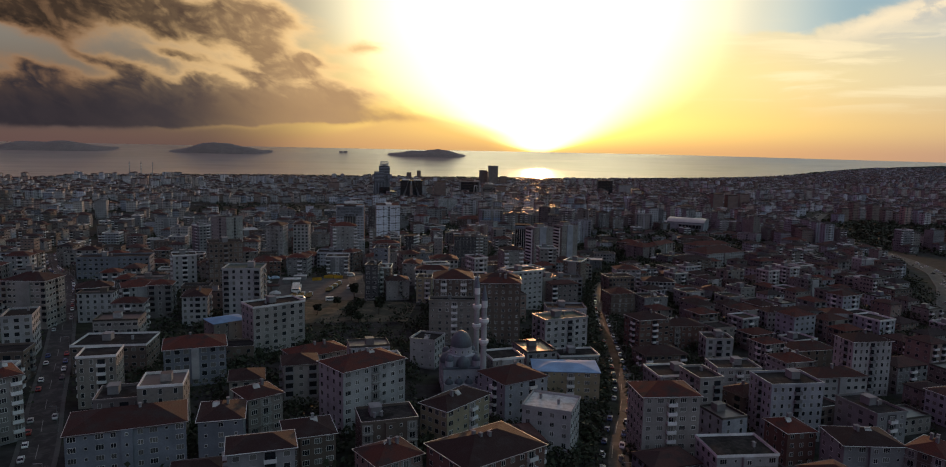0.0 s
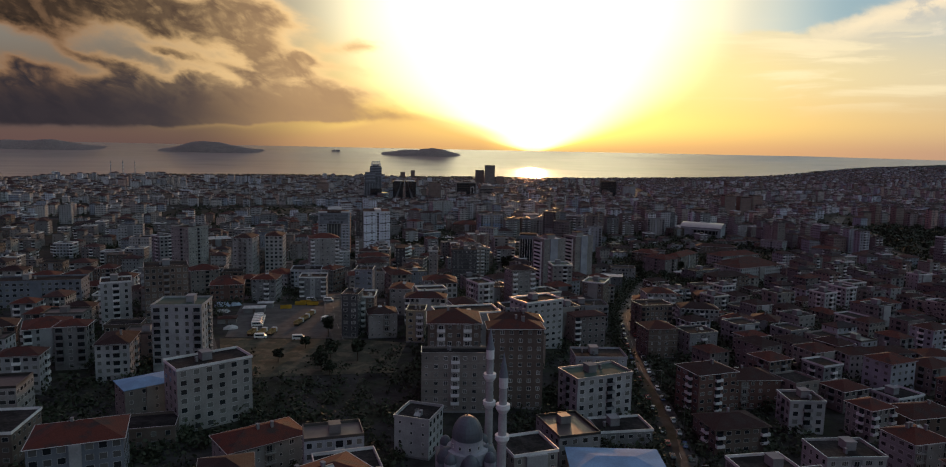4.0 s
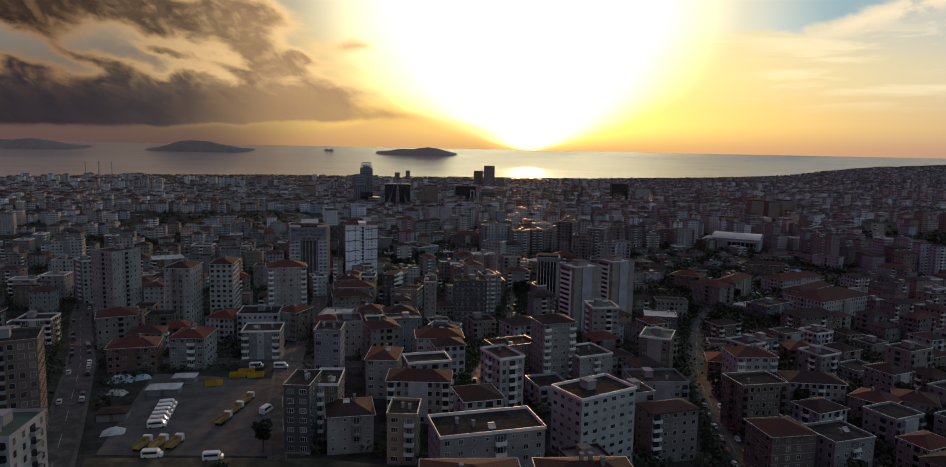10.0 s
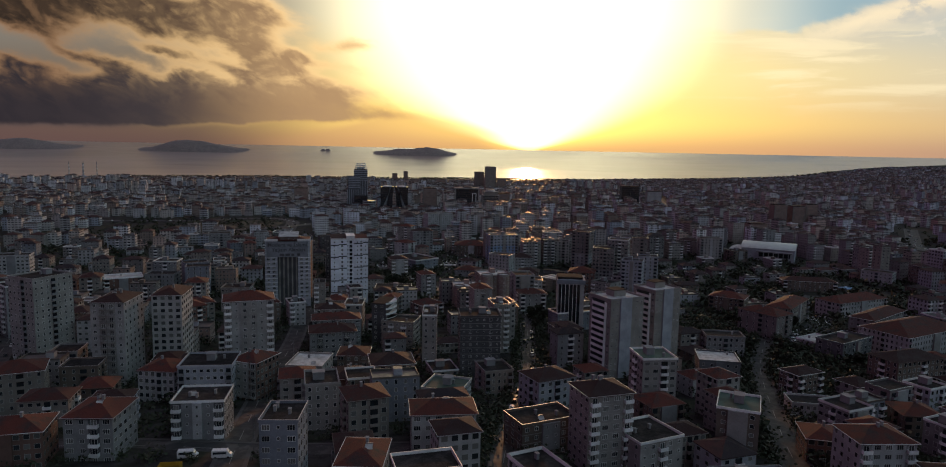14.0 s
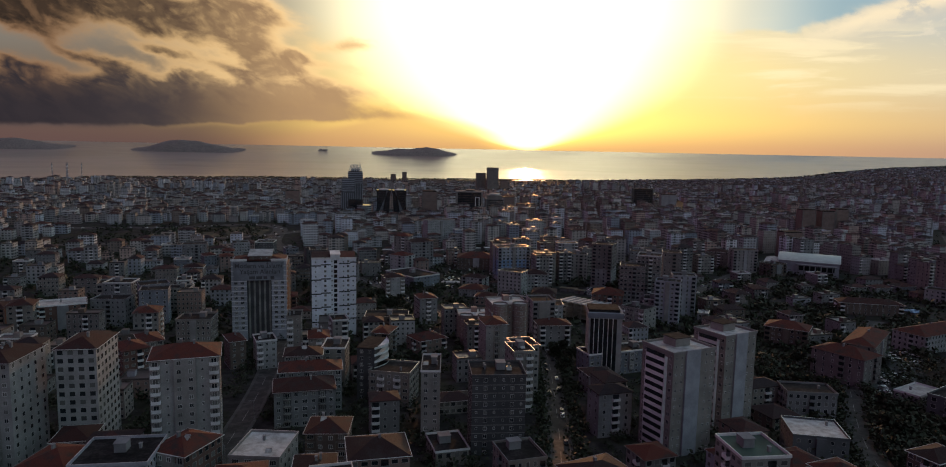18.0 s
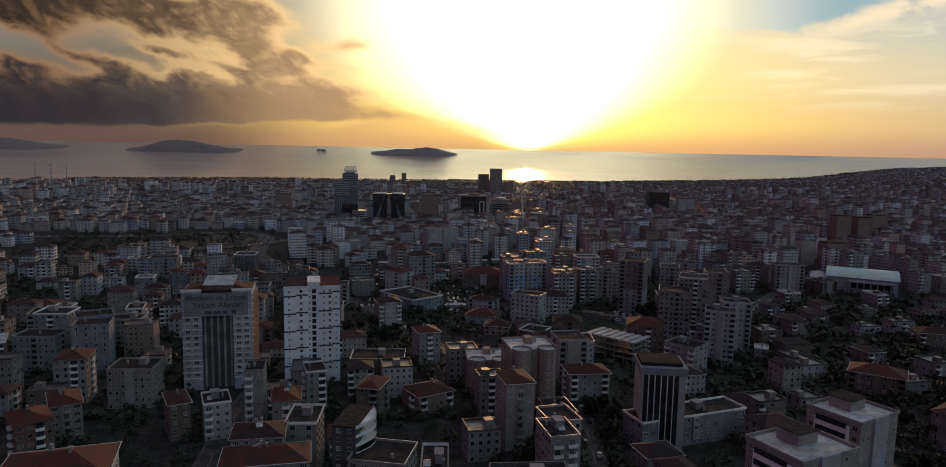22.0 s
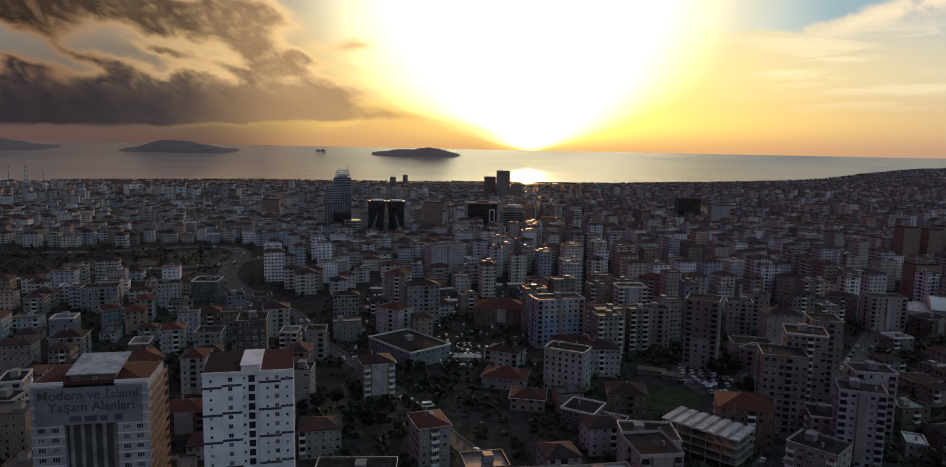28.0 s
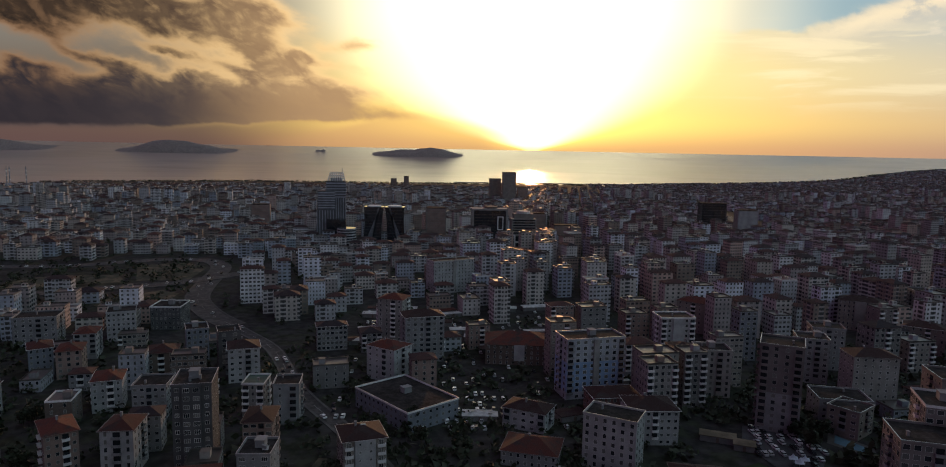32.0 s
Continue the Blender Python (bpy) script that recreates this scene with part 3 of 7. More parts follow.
road("road_highway", [(-128.2, 1111.7), (-147.8, 1132.7), (-177.9, 1184.3), (-185.1, 1234), (-191.1, 1308.1), (-214, 1347), (-260, 1350), (-332.2, 1304.6), (-525.7, 1287.3), (-902.9, 1322.3)], 16, "curved dual carriageway slip road")
road("road_east", [(340, 420), (403.6, 503.1), (470, 601.9), (505.7, 695.9), (537.1, 775.8), (555.4, 859.2), (601.7, 1028.5), (656.3, 1149.4), (765.1, 1304.6)], 16, "pale highway skirting a dark wooded slope")
road("road_motorway", [(-750.5, 1091.9), (-454.6, 1154), (-338, 1176.4), (-309.7, 1195.6), (-263.8, 1217.9), (-221.4, 1229.8), (-203.1, 1241.6), (-151.3, 1295.9)], 15, "dual carriageway with evening traffic passing under the slip road")
road("road_coast", [(570.5, 1261.8), (475, 1398), (476, 1567), (570, 1900), (700, 2400)], 16, "wide highway through the far district")


def near_road(x, y, gap, wide=False):
    for line, width in ROADS:
        for i in range(0, len(line), 1):
            if abs(line[i][0] - x) < 60 and (line[i][0] - x) ** 2 + (line[i][1] - y) ** 2 < (gap + width / 2 + (16 if wide and width >= 14 else 0)) ** 2:
                return True
    return False


# ---------- houses ----------
FOOT = []          # footprints taken: x, y, radius
STOREY = 2.95
NUMBER = {1: "one", 2: "two", 3: "three", 4: "four", 5: "five", 6: "six", 7: "seven", 8: "eight", 9: "nine", 10: "ten", 11: "eleven", 12: "twelve", 13: "thirteen", 14: "fourteen"}
WORD = {"white": "white", "bluewhite": "pale bluish white", "cream": "cream", "beige": "beige", "tan": "tan", "grey": "grey", "bluegrey": "blue-grey", "darkgrey": "dark grey",
        "brown": "brown", "brick": "brick-red", "salmon": "salmon", "yellow": "ochre yellow", "brownred": "reddish brown", "concrete": "raw concrete", "glass": "dark glazed",
        "office": "pale", "balcony": "white", "stripe": "off-white", "lattice": "cream", "tower": "pale grey"}
ROOFWORD = {"hip": "a clay-tiled hipped roof", "flat": "a dark flat roof", "green": "a green flat roof", "blue": "a blue sheet-metal roof", "whitetop": "a pale flat roof", "office": "a dark flat roof"}


def window_mesh(name, w, h, mullions=1):
    """A framed window a little proud of the wall, its panes set back in the frame; it looks to -y. One closed skin."""
    t, o, r = 0.07, -0.08, -0.03
    xs = [-w / 2]
    for i in range(mullions + 1):
        c = -w / 2 + t + i * (w - t) / (mullions + 1)
        xs += [c, -w / 2 + (i + 1) * (w - t) / (mullions + 1)]
    xs.append(w / 2)
    zs = [0, t, h - t, h]
    v, f, m = [], [], []
    def at(i, j, y):
        v.append((xs[i], y, zs[j]))
        return len(v) - 1
    front = {(i, j): at(i, j, o) for i in range(len(xs)) for j in range(4)}
    for i in range(len(xs) - 1):
        for j in range(3):
            q = [front[(i, j)], front[(i + 1, j)], front[(i + 1, j + 1)], front[(i, j + 1)]]
            if i % 2 == 1 and j == 1:
                p = [at(i, j, r), at(i + 1, j, r), at(i + 1, j + 1, r), at(i, j + 1, r)]
                for e in range(4):
                    f.append((q[e], q[(e + 1) % 4], p[(e + 1) % 4], p[e]))
                    m.append(0)
                f.append(tuple(p))
                m.append(1)
            else:
                f.append(tuple(q))
                m.append(0)
    n = len(xs) - 1
    rim = [(i, 0) for i in range(n)] + [(n, j) for j in range(3)] + [(i, 3) for i in range(n, 0, -1)] + [(0, j) for j in range(3, 0, -1)]
    back = {key: at(key[0], key[1], 0.02) for key in rim}
    for e, key in enumerate(rim):
        nx = rim[(e + 1) % len(rim)]
        f.append((front[key], back[key], back[nx], front[nx]))
        m.append(0)
    me = bpy.data.meshes.new(name)
    me.from_pydata(v, [], f)
    me.materials.append(FRAME)
    me.materials.append(GLASS)
    me.polygons.foreach_set("material_index", m)
    me.update()
    return me


WIN = window_mesh("window", 1.35, 1.4)
WIN_WIDE = window_mesh("wide_window", 2.0, 1.5, 2)
WIN_SMALL = window_mesh("small_window", 0.8, 0.9, 0)
WIN_DOOR = window_mesh("balcony_door", 1.7, 2.1)


def balcony_mesh(name, mat, rail):
    s = Shape()
    s.box(-1.45, -1.25, -0.14, 1.45, 0, 0.04)
    if rail:
        s.box(-1.45, -1.25, 0.95, 1.45, -1.19, 1.02, 1)
        for sx in (-1.45, 1.39):
            s.box(sx, -1.25, 0.95, sx + 0.06, 0, 1.02, 1)
        for i in range(13):
            x = -1.43 + i * 0.234
            s.box(x, -1.24, 0.04, x + 0.04, -1.20, 0.95, 1, False, False)
    else:
        s.box(-1.45, -1.25, 0.04, 1.45, -1.13, 0.98)
        for sx in (-1.45, 1.33):
            s.box(sx, -1.13, 0.04, sx + 0.12, 0, 0.98)
    return s.mesh(name, [mat, STEEL])


BALC = [balcony_mesh("balcony", WHITE, False), balcony_mesh("railed_balcony", CONCRETE, True)]


def far_windows(w, d, n, faces, step_x=3.0, ww=1.4, h=1.4, z_first=0.9, skip=None):
    """All windows of the side and rear walls of a w by d block: frame and pane each; skip leaves out columns of a face."""
    s = Shape()
    window_rows(s, w, d, n, faces, step_x, ww, h, z_first, 0, 1, skip)
    return s.mesh("glazing", [FRAME, GLASS])


def seen_faces(x, turn):
    """Faces of a turned block that look towards the line of flight."""
    out = ""
    for face, a in (("s", -90), ("e", 0), ("w", 180), ("n", 90)):
        a = radians(a + turn)
        if math.cos(a) * -x + math.sin(a) * -140 > 0 or math.cos(a) * -x + math.sin(a) * -600 > 0:
            out += face
    return out


def window_rows(s, w, d, n, faces, step_x, ww, h, z_first, slot_frame, slot_pane, skip=None):
    for face in faces:
        ln = w if face in "ns" else d
        m = max(1, int(ln / step_x))
        for i in range(m):
            if skip and (face, i) in skip:
                continue
            c = -ln / 2 + (i + 0.5) * ln / m
            for fl in range(n):
                z0 = fl * STOREY + z_first
                z1 = z0 + h
                def pt(a, out, zz):
                    return {"s": (a, -d / 2 - out, zz), "n": (-a, d / 2 + out, zz), "e": (w / 2 + out, a, zz), "w": (-w / 2 - out, -a, zz)}[face]
                a0, a1, t = c - ww / 2, c + ww / 2, 0.07
                o = [pt(a0 - t, 0.05, z0 - t), pt(a1 + t, 0.05, z0 - t), pt(a1 + t, 0.05, z1 + t), pt(a0 - t, 0.05, z1 + t)]
                q = [pt(a0, 0.05, z0), pt(a1, 0.05, z0), pt(a1, 0.05, z1), pt(a0, 0.05, z1)]
                p = [pt(a0, 0.012, z0), pt(a1, 0.012, z0), pt(a1, 0.012, z1), pt(a0, 0.012, z1)]
                for e in range(4):
                    g = (e + 1) % 4
                    s.quad((o[e], o[g], q[g], q[e]), slot_frame)
                s.quad(p, slot_pane)


def balcony_column(s, w, d, n, face, i, m, slots):
    """A column of balconies on one face: slab, parapet and a dark door behind, storey by storey."""
    ln = w if face in "ns" else d
    c, half = -ln / 2 + (i + 0.5) * ln / m, min(1.5, ln / m * 0.46)
    def slab(a0, a1, o0, o1, z0, z1, slot):
        if face == "s":
            s.box(a0, -d / 2 - o1, z0, a1, -d / 2 - o0, z1, slot)
        elif face == "e":
            s.box(w / 2 + o0, a0, z0, w / 2 + o1, a1, z1, slot)
        elif face == "n":
            s.box(-a1, d / 2 + o0, z0, -a0, d / 2 + o1, z1, slot)
        else:
            s.box(-w / 2 - o1, -a1, z0, -w / 2 - o0, -a0, z1, slot)
    for f in range(1, n):
        z = f * STOREY
        slab(c - half, c + half, 0.0, 1.2, z - 0.12, z + 0.05, slots[0])
        slab(c - half, c + half, 1.1, 1.2, z + 0.05, z + 0.95, slots[0])
        slab(c - half, c - half + 0.1, 0.0, 1.1, z + 0.05, z + 0.95, slots[0])
        slab(c + half - 0.1, c + half, 0.0, 1.1, z + 0.05, z + 0.95, slots[0])
        slab(c - half + 0.25, c + half - 0.25, -0.05, 0.03, z + 0.1, z + 2.3, slots[1])


def base_of(x, y, r):
    return min(ground(x + a, y + b) for a in (-r, r) for b in (-r, r))


def roof_clutter(root, w, d, z, rng, flat, near=1):
    """Chimneys, stair head, tanks and panels on a roof."""
    if flat and rng.random() < 0.45:
        s = Shape()
        a, b = min(3.2, w * 0.3), min(4.0, d * 0.35)
        cx = rng.uniform(-0.2, 0.2) * w
        s.box(cx - a / 2, -b / 2 + 1, z, cx + a / 2, b / 2 + 1, z + 2.6)
        s.box(cx - a / 2 - 0.2, -b / 2 + 0.8, z + 2.6, cx + a / 2 + 0.2, b / 2 + 1.2, z + 2.78)
        part("stair_head", s, [MATS["plaster_grey"]], root, "plastered stair head on the roof")
    for _ in range(rng.choice((1, 1, 2, 3)) if near == 1 else (1 if near == 0 else 0)):
        x, y = rng.uniform(-0.32, 0.32) * w, rng.uniform(-0.25, 0.25) * d
        s = Shape()
        zz = z - 0.2
        s.box(x - 0.35, y - 0.5, zz, x + 0.35, y + 0.5, zz + (1.6 if flat else 2.9))
        s.box(x - 0.45, y - 0.6, zz + (1.6 if flat else 2.9), x + 0.45, y + 0.6, zz + (1.75 if flat else 3.05))
        part("chimney", s, [MATS["plaster_grey"]], root)
    if near == 1 and rng.random() < 0.5:
        s = Shape()
        x, y = rng.uniform(-0.3, 0.3) * w, rng.uniform(-0.3, 0.0) * d
        zz = z + (0.1 if flat else 0.9)
        s.quad(((x - 1, y - 0.6, zz), (x + 1, y - 0.6, zz), (x + 1, y + 0.6, zz + 0.9), (x - 1, y + 0.6, zz + 0.9)))
        s.quad(((x - 1, y + 0.6, zz + 0.88), (x + 1, y + 0.6, zz + 0.88), (x + 1, y - 0.6, zz - 0.02), (x - 1, y - 0.6, zz - 0.02)), 1)
        s.box(x - 0.9, y + 0.6, zz + 0.7, x + 0.9, y + 1.0, zz + 1.1, 1)
        s.box(x - 0.9, y + 0.5, zz - 1.0, x - 0.8, y + 0.6, zz + 0.9, 1)
        s.box(x + 0.8, y + 0.5, zz - 1.0, x + 0.9, y + 0.6, zz + 0.9, 1)
        part("solar_heater", s, [PALE_ROOF, STEEL], root, "roof solar water heater with its tank")


SERIES = [0]


def house(x, y, rot, w, d, n, roof, wall, near=1):
    """An apartment house: walls, bay, windows one by one on the front, storey rows elsewhere, balconies, roof and roof fittings."""
    SERIES[0] += 1
    rng = random.Random(SERIES[0] * 7 + 3)
    w, d = max(w, 7.0), max(d, 7.0)
    z0 = base_of(x, y, 0.4 * min(w, d))
    name, noun = ("town_house", "town house") if n <= 4 else ("tower_block", "tower block") if n >= 9 else ("apartment_building", "apartment building")
    root = new(name)
    root.matrix_basis = pose(x, y, z0, 0, 0, rot)
    tagged(root, "%s plastered %s-storey %s with %s" % (WORD[wall], NUMBER[n], noun, ROOFWORD.get(roof, "a dark flat roof")), "building")
    FOOT.append((x, y, math.hypot(w, d) / 2))
    H = n * STOREY
    mat = MATS["plaster_" + wall]
    flat = roof != "hip"
    s = Shape()
    top = H + (0.0 if not flat else 0.05)
    s.box(-w / 2, -d / 2, -4, w / 2, d / 2, top, 0, False)
    part("wall", s, [mat], root)
    if near == 1:
        part("plinth", Shape().box(-w / 2 - 0.05, -d / 2 - 0.05, -4, w / 2 + 0.05, d / 2 + 0.05, 0.6, 0, False), [MATS["plaster_grey"] if wall not in ("grey", "darkgrey") else CONCRETE], root)
    if near == 1 and rng.random() < 0.35:
        for i in range(2, n + 1):
            part("string_course", Shape().box(-w / 2 - 0.06, -d / 2 - 0.06, i * STOREY - 0.14, w / 2 + 0.06, d / 2 + 0.06, i * STOREY + 0.04), [MATS["plaster_cream"]], root)
    # roof
    if roof == "hip":
        rise = 0.17 * min(w, d) + 0.4
        part("roof", Shape().hip(w, d, H, rise, 0.55, 0, 1 if near != 1 else None), [TILE, WHITE if SERIES[0] % 5 < 2 else mat], root, "weathered clay-tiled hipped roof")
        roof_clutter(root, w * 0.5, d * 0.5, H + rise * 0.35, rng, False, near)
        s = Shape()
        for sx, sy, ex, ey in ((-1, -1, 1, -1), (1, -1, 1, 1), (-1, 1, 1, 1), (-1, -1, -1, 1)):
            ax, ay, bx, by = sx * (w / 2 + 0.6), sy * (d / 2 + 0.6), ex * (w / 2 + 0.6), ey * (d / 2 + 0.6)
            s.box(min(ax, bx) - 0.06, min(ay, by) - 0.06, H - 0.1, max(ax, bx) + 0.06, max(ay, by) + 0.06, H + 0.05)
        if near == 1:
            part("gutter", s, [COPING if SERIES[0] % 2 else WHITE], root, "pale gutter along the eaves")
    else:
        top_mat = {"green": FELT_GREEN, "blue": BLUE_SHEET, "whitetop": PALE_ROOF}.get(roof, BITUMEN)
        if roof == "blue":
            part("roof", Shape().hip(w, d, H, 1.3, 0.4), [top_mat], root, "blue sheet-metal roof")
        else:
            part("roof", Shape().box(-w / 2 + 0.2, -d / 2 + 0.2, H, w / 2 - 0.2, d / 2 - 0.2, H + 0.12, 0, False), [top_mat], root)
            s = Shape()
            o, t, h = 0.25, 0.22, 0.85
            s.box(-w / 2 - o, -d / 2 - o, H, w / 2 + o, -d / 2 - o + t, H + h, 0, True, True, 1)
            s.box(-w / 2 - o, d / 2 + o - t, H, w / 2 + o, d / 2 + o, H + h, 0, True, True, 1)
            s.box(-w / 2 - o, -d / 2 - o + t, H, -w / 2 - o + t, d / 2 + o - t, H + h, 0, True, True, 1)
            s.box(w / 2 + o - t, -d / 2 - o + t, H, w / 2 + o, d / 2 + o - t, H + h, 0, True, True, 1)
            part("parapet", s, [mat if SERIES[0] % 3 else WHITE, COPING if SERIES[0] % 4 else MATS["plaster_grey"]], root, "roof parapet with a metal coping")
            roof_clutter(root, w, d, H + 0.1, rng, True, near)
    # front face
    m = max(2, int(w / 3.1))
    pitch = w / m
    style = rng.choice(("ends", "middle", "none", "pair"))
    if wall == "balcony":
        style = "ends"
    if wall in ("bluegrey", "darkgrey", "glass", "office", "stripe"):
        style = "none"
    cols = {"ends": {0, m - 1}, "middle": {m // 2}, "none": set(), "pair": {1, m - 2} if m > 3 else {0}}[style]
    bal = BALC[rng.random() < 0.4]
    kinds = [rng.choice((WIN, WIN, WIN_WIDE, WIN_SMALL)) for _ in range(m)]
    kinds = [kinds[min(c, m - 1 - c)] for c in range(m)]
    bay = None
    if style in ("none", "ends") and m >= 4 and n >= 4 and rng.random() < 0.6:
        bay = (m // 2 - (m % 2 == 0), m // 2)
        bx0, bx1 = -w / 2 + bay[0] * pitch + 0.2, -w / 2 + (bay[1] + 1) * pitch - 0.2
        part("bay", Shape().box(bx0, -d / 2 - 0.9, STOREY - 0.1, bx1, -d / 2, H - 0.02), [MATS["plaster_" + rng.choice(("white", wall, "cream", "grey"))]], root, "projecting upper bay")
    if near == 1:
        for c in cols:
            cx = -w / 2 + (c + 0.5) * pitch
            part("recess", Shape().box(cx - pitch * 0.46, -d / 2 - 0.015, STOREY, cx + pitch * 0.46, -d / 2 + 0.1, H - 0.2), [MATS["plaster_" + {"white": "grey", "cream": "tan", "grey": "darkgrey"}.get(wall, "cream")]], root, "contrasting strip behind the balconies")
        for f in range(n):
            for c in range(m):
                cx = -w / 2 + (c + 0.5) * pitch
                yy = -d / 2 - (0.9 if bay and bay[0] <= c <= bay[1] and f > 0 else 0.0)
                if c in cols and f > 0:
                    slab = part("balcony", bal, None, root, "", Matrix.Translation((cx, yy, f * STOREY + 0.15)))
                    part("balcony_door", WIN_DOOR, None, slab, "", Matrix.Translation((0, 0, 0.05)))
                else:
                    part("window", kinds[c], None, root, "", Matrix.Translation((cx, yy, f * STOREY + (0.95 if kinds[c] != WIN_SMALL else 1.3))))
        faces = "new"
    else:
        faces = "snew"
    if wall == "bluewhite" and n == 10 and w > 20:
        part("painted_band", Shape().box(-w / 2 - 0.01, -d / 2 - 0.01, 4, w / 2 + 0.01, d / 2 + 0.01, 6.3 * STOREY, 0, False, False), [material("blue_facade_paint", (0.22, 0.31, 0.47), 0.85, 2.2, 0.2)], root, "blue painted lower facade")
    if wall == "brownred" and n >= 12:
        part("lower_facade", Shape().box(-w / 2 - 0.01, -d / 2 - 0.01, 0, w / 2 + 0.01, d / 2 + 0.01, 6 * STOREY, 0, False, False), [MATS["plaster_grey"]], root, "pale grey lower storeys")
    # balcony columns and window rows of the plainer faces
    step_x, skip = rng.choice((2.5, 2.9, 3.3, 3.8)), set()
    seen = seen_faces(x, rot)
    if n > 2 and near != 1 and style != "none":
        mats = [(WHITE, mat, MATS["plaster_grey"])[SERIES[0] % 3], DARK_GLASS]
        for face, count in ((seen[0], 2 if style == "ends" else 1), (seen[-1], 1)):
            if (face, 0) in skip or (face, 1) in skip:
                continue
            mm = max(1, int((w if face in "ns" else d) / step_x))
            for i in ({0, mm - 1} if count == 2 else {mm // 2}):
                s = Shape()
                balcony_column(s, w, d, n, face, i, mm, (0, 1))
                skip.add((face, i))
                tagged(part("balcony_column", s, mats, root, "column of balconies with solid parapets"), kind="stuff")
    tagged(part("glazing", far_windows(w, d, n, faces, step_x, rng.choice((1.0, 1.3, 1.5, 1.8)), rng.choice((1.2, 1.4, 1.6)), 0.9, skip), None, root, "rows of framed windows"), kind="stuff")
    return root
# ---------- landmarks ----------
def thing(name, x, y, rot, label, category, r, dz=0.0):
    root = new(name)
    root.matrix_basis = pose(x, y, base_of(x, y, min(r, 12) * 0.5) + dz, 0, 0, rot)
    tagged(root, label, category)
    FOOT.append((x, y, r))
    return root


BRIGHT = material("fresh_white_plaster", (0.74, 0.77, 0.84), 0.8, 2.0, 0.12, 0.01)


def white_tower():
    """Tall white block with stepped dark bands, a dark stair strip and a raised core above two red roofs."""
    w, d, n = 26.0, 17.0, 14
    H = n * STOREY
    root = thing("white_tower", -54.8, 790.4, 9, "tall white apartment tower with stepped dark bands and red roof halves", "tower block", 17, 6.5)
    part("wall", Shape().box(-w / 2, -d / 2, -12, w / 2, d / 2, H, 0, False), [BRIGHT], root)
    for sx in (-1, 1):
        x0, x1 = (-w / 2 - 0.2, -1.9) if sx < 0 else (3.1, w / 2 + 0.2)
        part("wing", Shape().box(x0, -d / 2 - 0.7, -5, x1, -d / 2, H + 0.2), [BRIGHT], root, "projecting white wing of the front")
        part("parapet", Shape().box(x0 - 0.2, -d / 2 - 1.0, H + 0.2, x1 + 0.2, -d / 2 - 0.6, H + 1.2), [WHITE], root)
        s = Shape()
        s.quad(((x0, -d / 2 - 0.5, H + 0.35), (x1, -d / 2 - 0.5, H + 0.35), (x1, d / 2 + 0.3, H + 2.4), (x0, d / 2 + 0.3, H + 2.4)))
        s.quad(((x0, d / 2 + 0.3, H + 2.4), (x1, d / 2 + 0.3, H + 2.4), (x1, d / 2 + 0.3, H), (x0, d / 2 + 0.3, H)))
        part("roof", s, [TILE], root, "dark red tiled roof half")
    s = Shape()
    s.box(-2.0, -d / 2 - 0.6, H, 3.6, d / 2 - 2, H + 2.9)
    s.box(-2.3, -d / 2 - 0.9, H + 2.9, 3.9, d / 2 - 1.7, H + 3.15)
    part("roof_core", s, [WHITE], root, "raised white stair core on the roof")
    for f in range(n):
        z = f * STOREY
        part("stair_window", Shape().box(0.0, -d / 2 - 0.10, z + 0.4, 1.9, -d / 2 + 0.02, z + 2.5), [DARK_GLASS], root)
        for x in (-1.2,):
            part("small_window", WIN_SMALL, None, root, "", Matrix.Translation((x, -d / 2, z + 1.2)))
        for x in (-10.8, -5.2, 5.6, 8.4, 11.4):
            part("window", WIN if x in (-5.2, 8.4) else WIN_SMALL, None, root, "", Matrix.Translation((x, -d / 2 - 0.7, z + 1.0)))
    for i in range(5):
        z = H - 3.4 - i * 3 * STOREY * 0.98
        if z < 2:
            break
        for x0, x1, zz in ((-w / 2 - 0.2, -7.6, z - 0.7), (-7.6, -1.9, z - 0.1), (3.1, 9.6, z + 0.5), (9.6, w / 2 + 0.2, z + 1.2)):
            part("dark_band", Shape().box(x0 - 0.05, -d / 2 - 0.76, zz, x1 + 0.05, -d / 2 - 0.69, zz + 0.75), [material("dark_band_paint", (0.05, 0.055, 0.065), 0.7)], root, "dark painted band")
    tagged(part("glazing", far_windows(w, d, n, "new"), None, root, "rows of framed windows"), kind="stuff")


def text_mesh(body, size):
    cu = bpy.data.curves.new("lettering", "FONT")
    cu.body, cu.size, cu.align_x, cu.extrude, cu.offset = body, size, "CENTER", 0.02, 0.05
    ob = new("lettering", cu)
    dg = bpy.context.evaluated_depsgraph_get()
    me = bpy.data.meshes.new_from_object(ob.evaluated_get(dg))
    bpy.data.objects.remove(ob)
    me.name = "lettering"
    me.materials.clear()
    me.materials.append(MATS["plaster_darkgrey"])
    return me


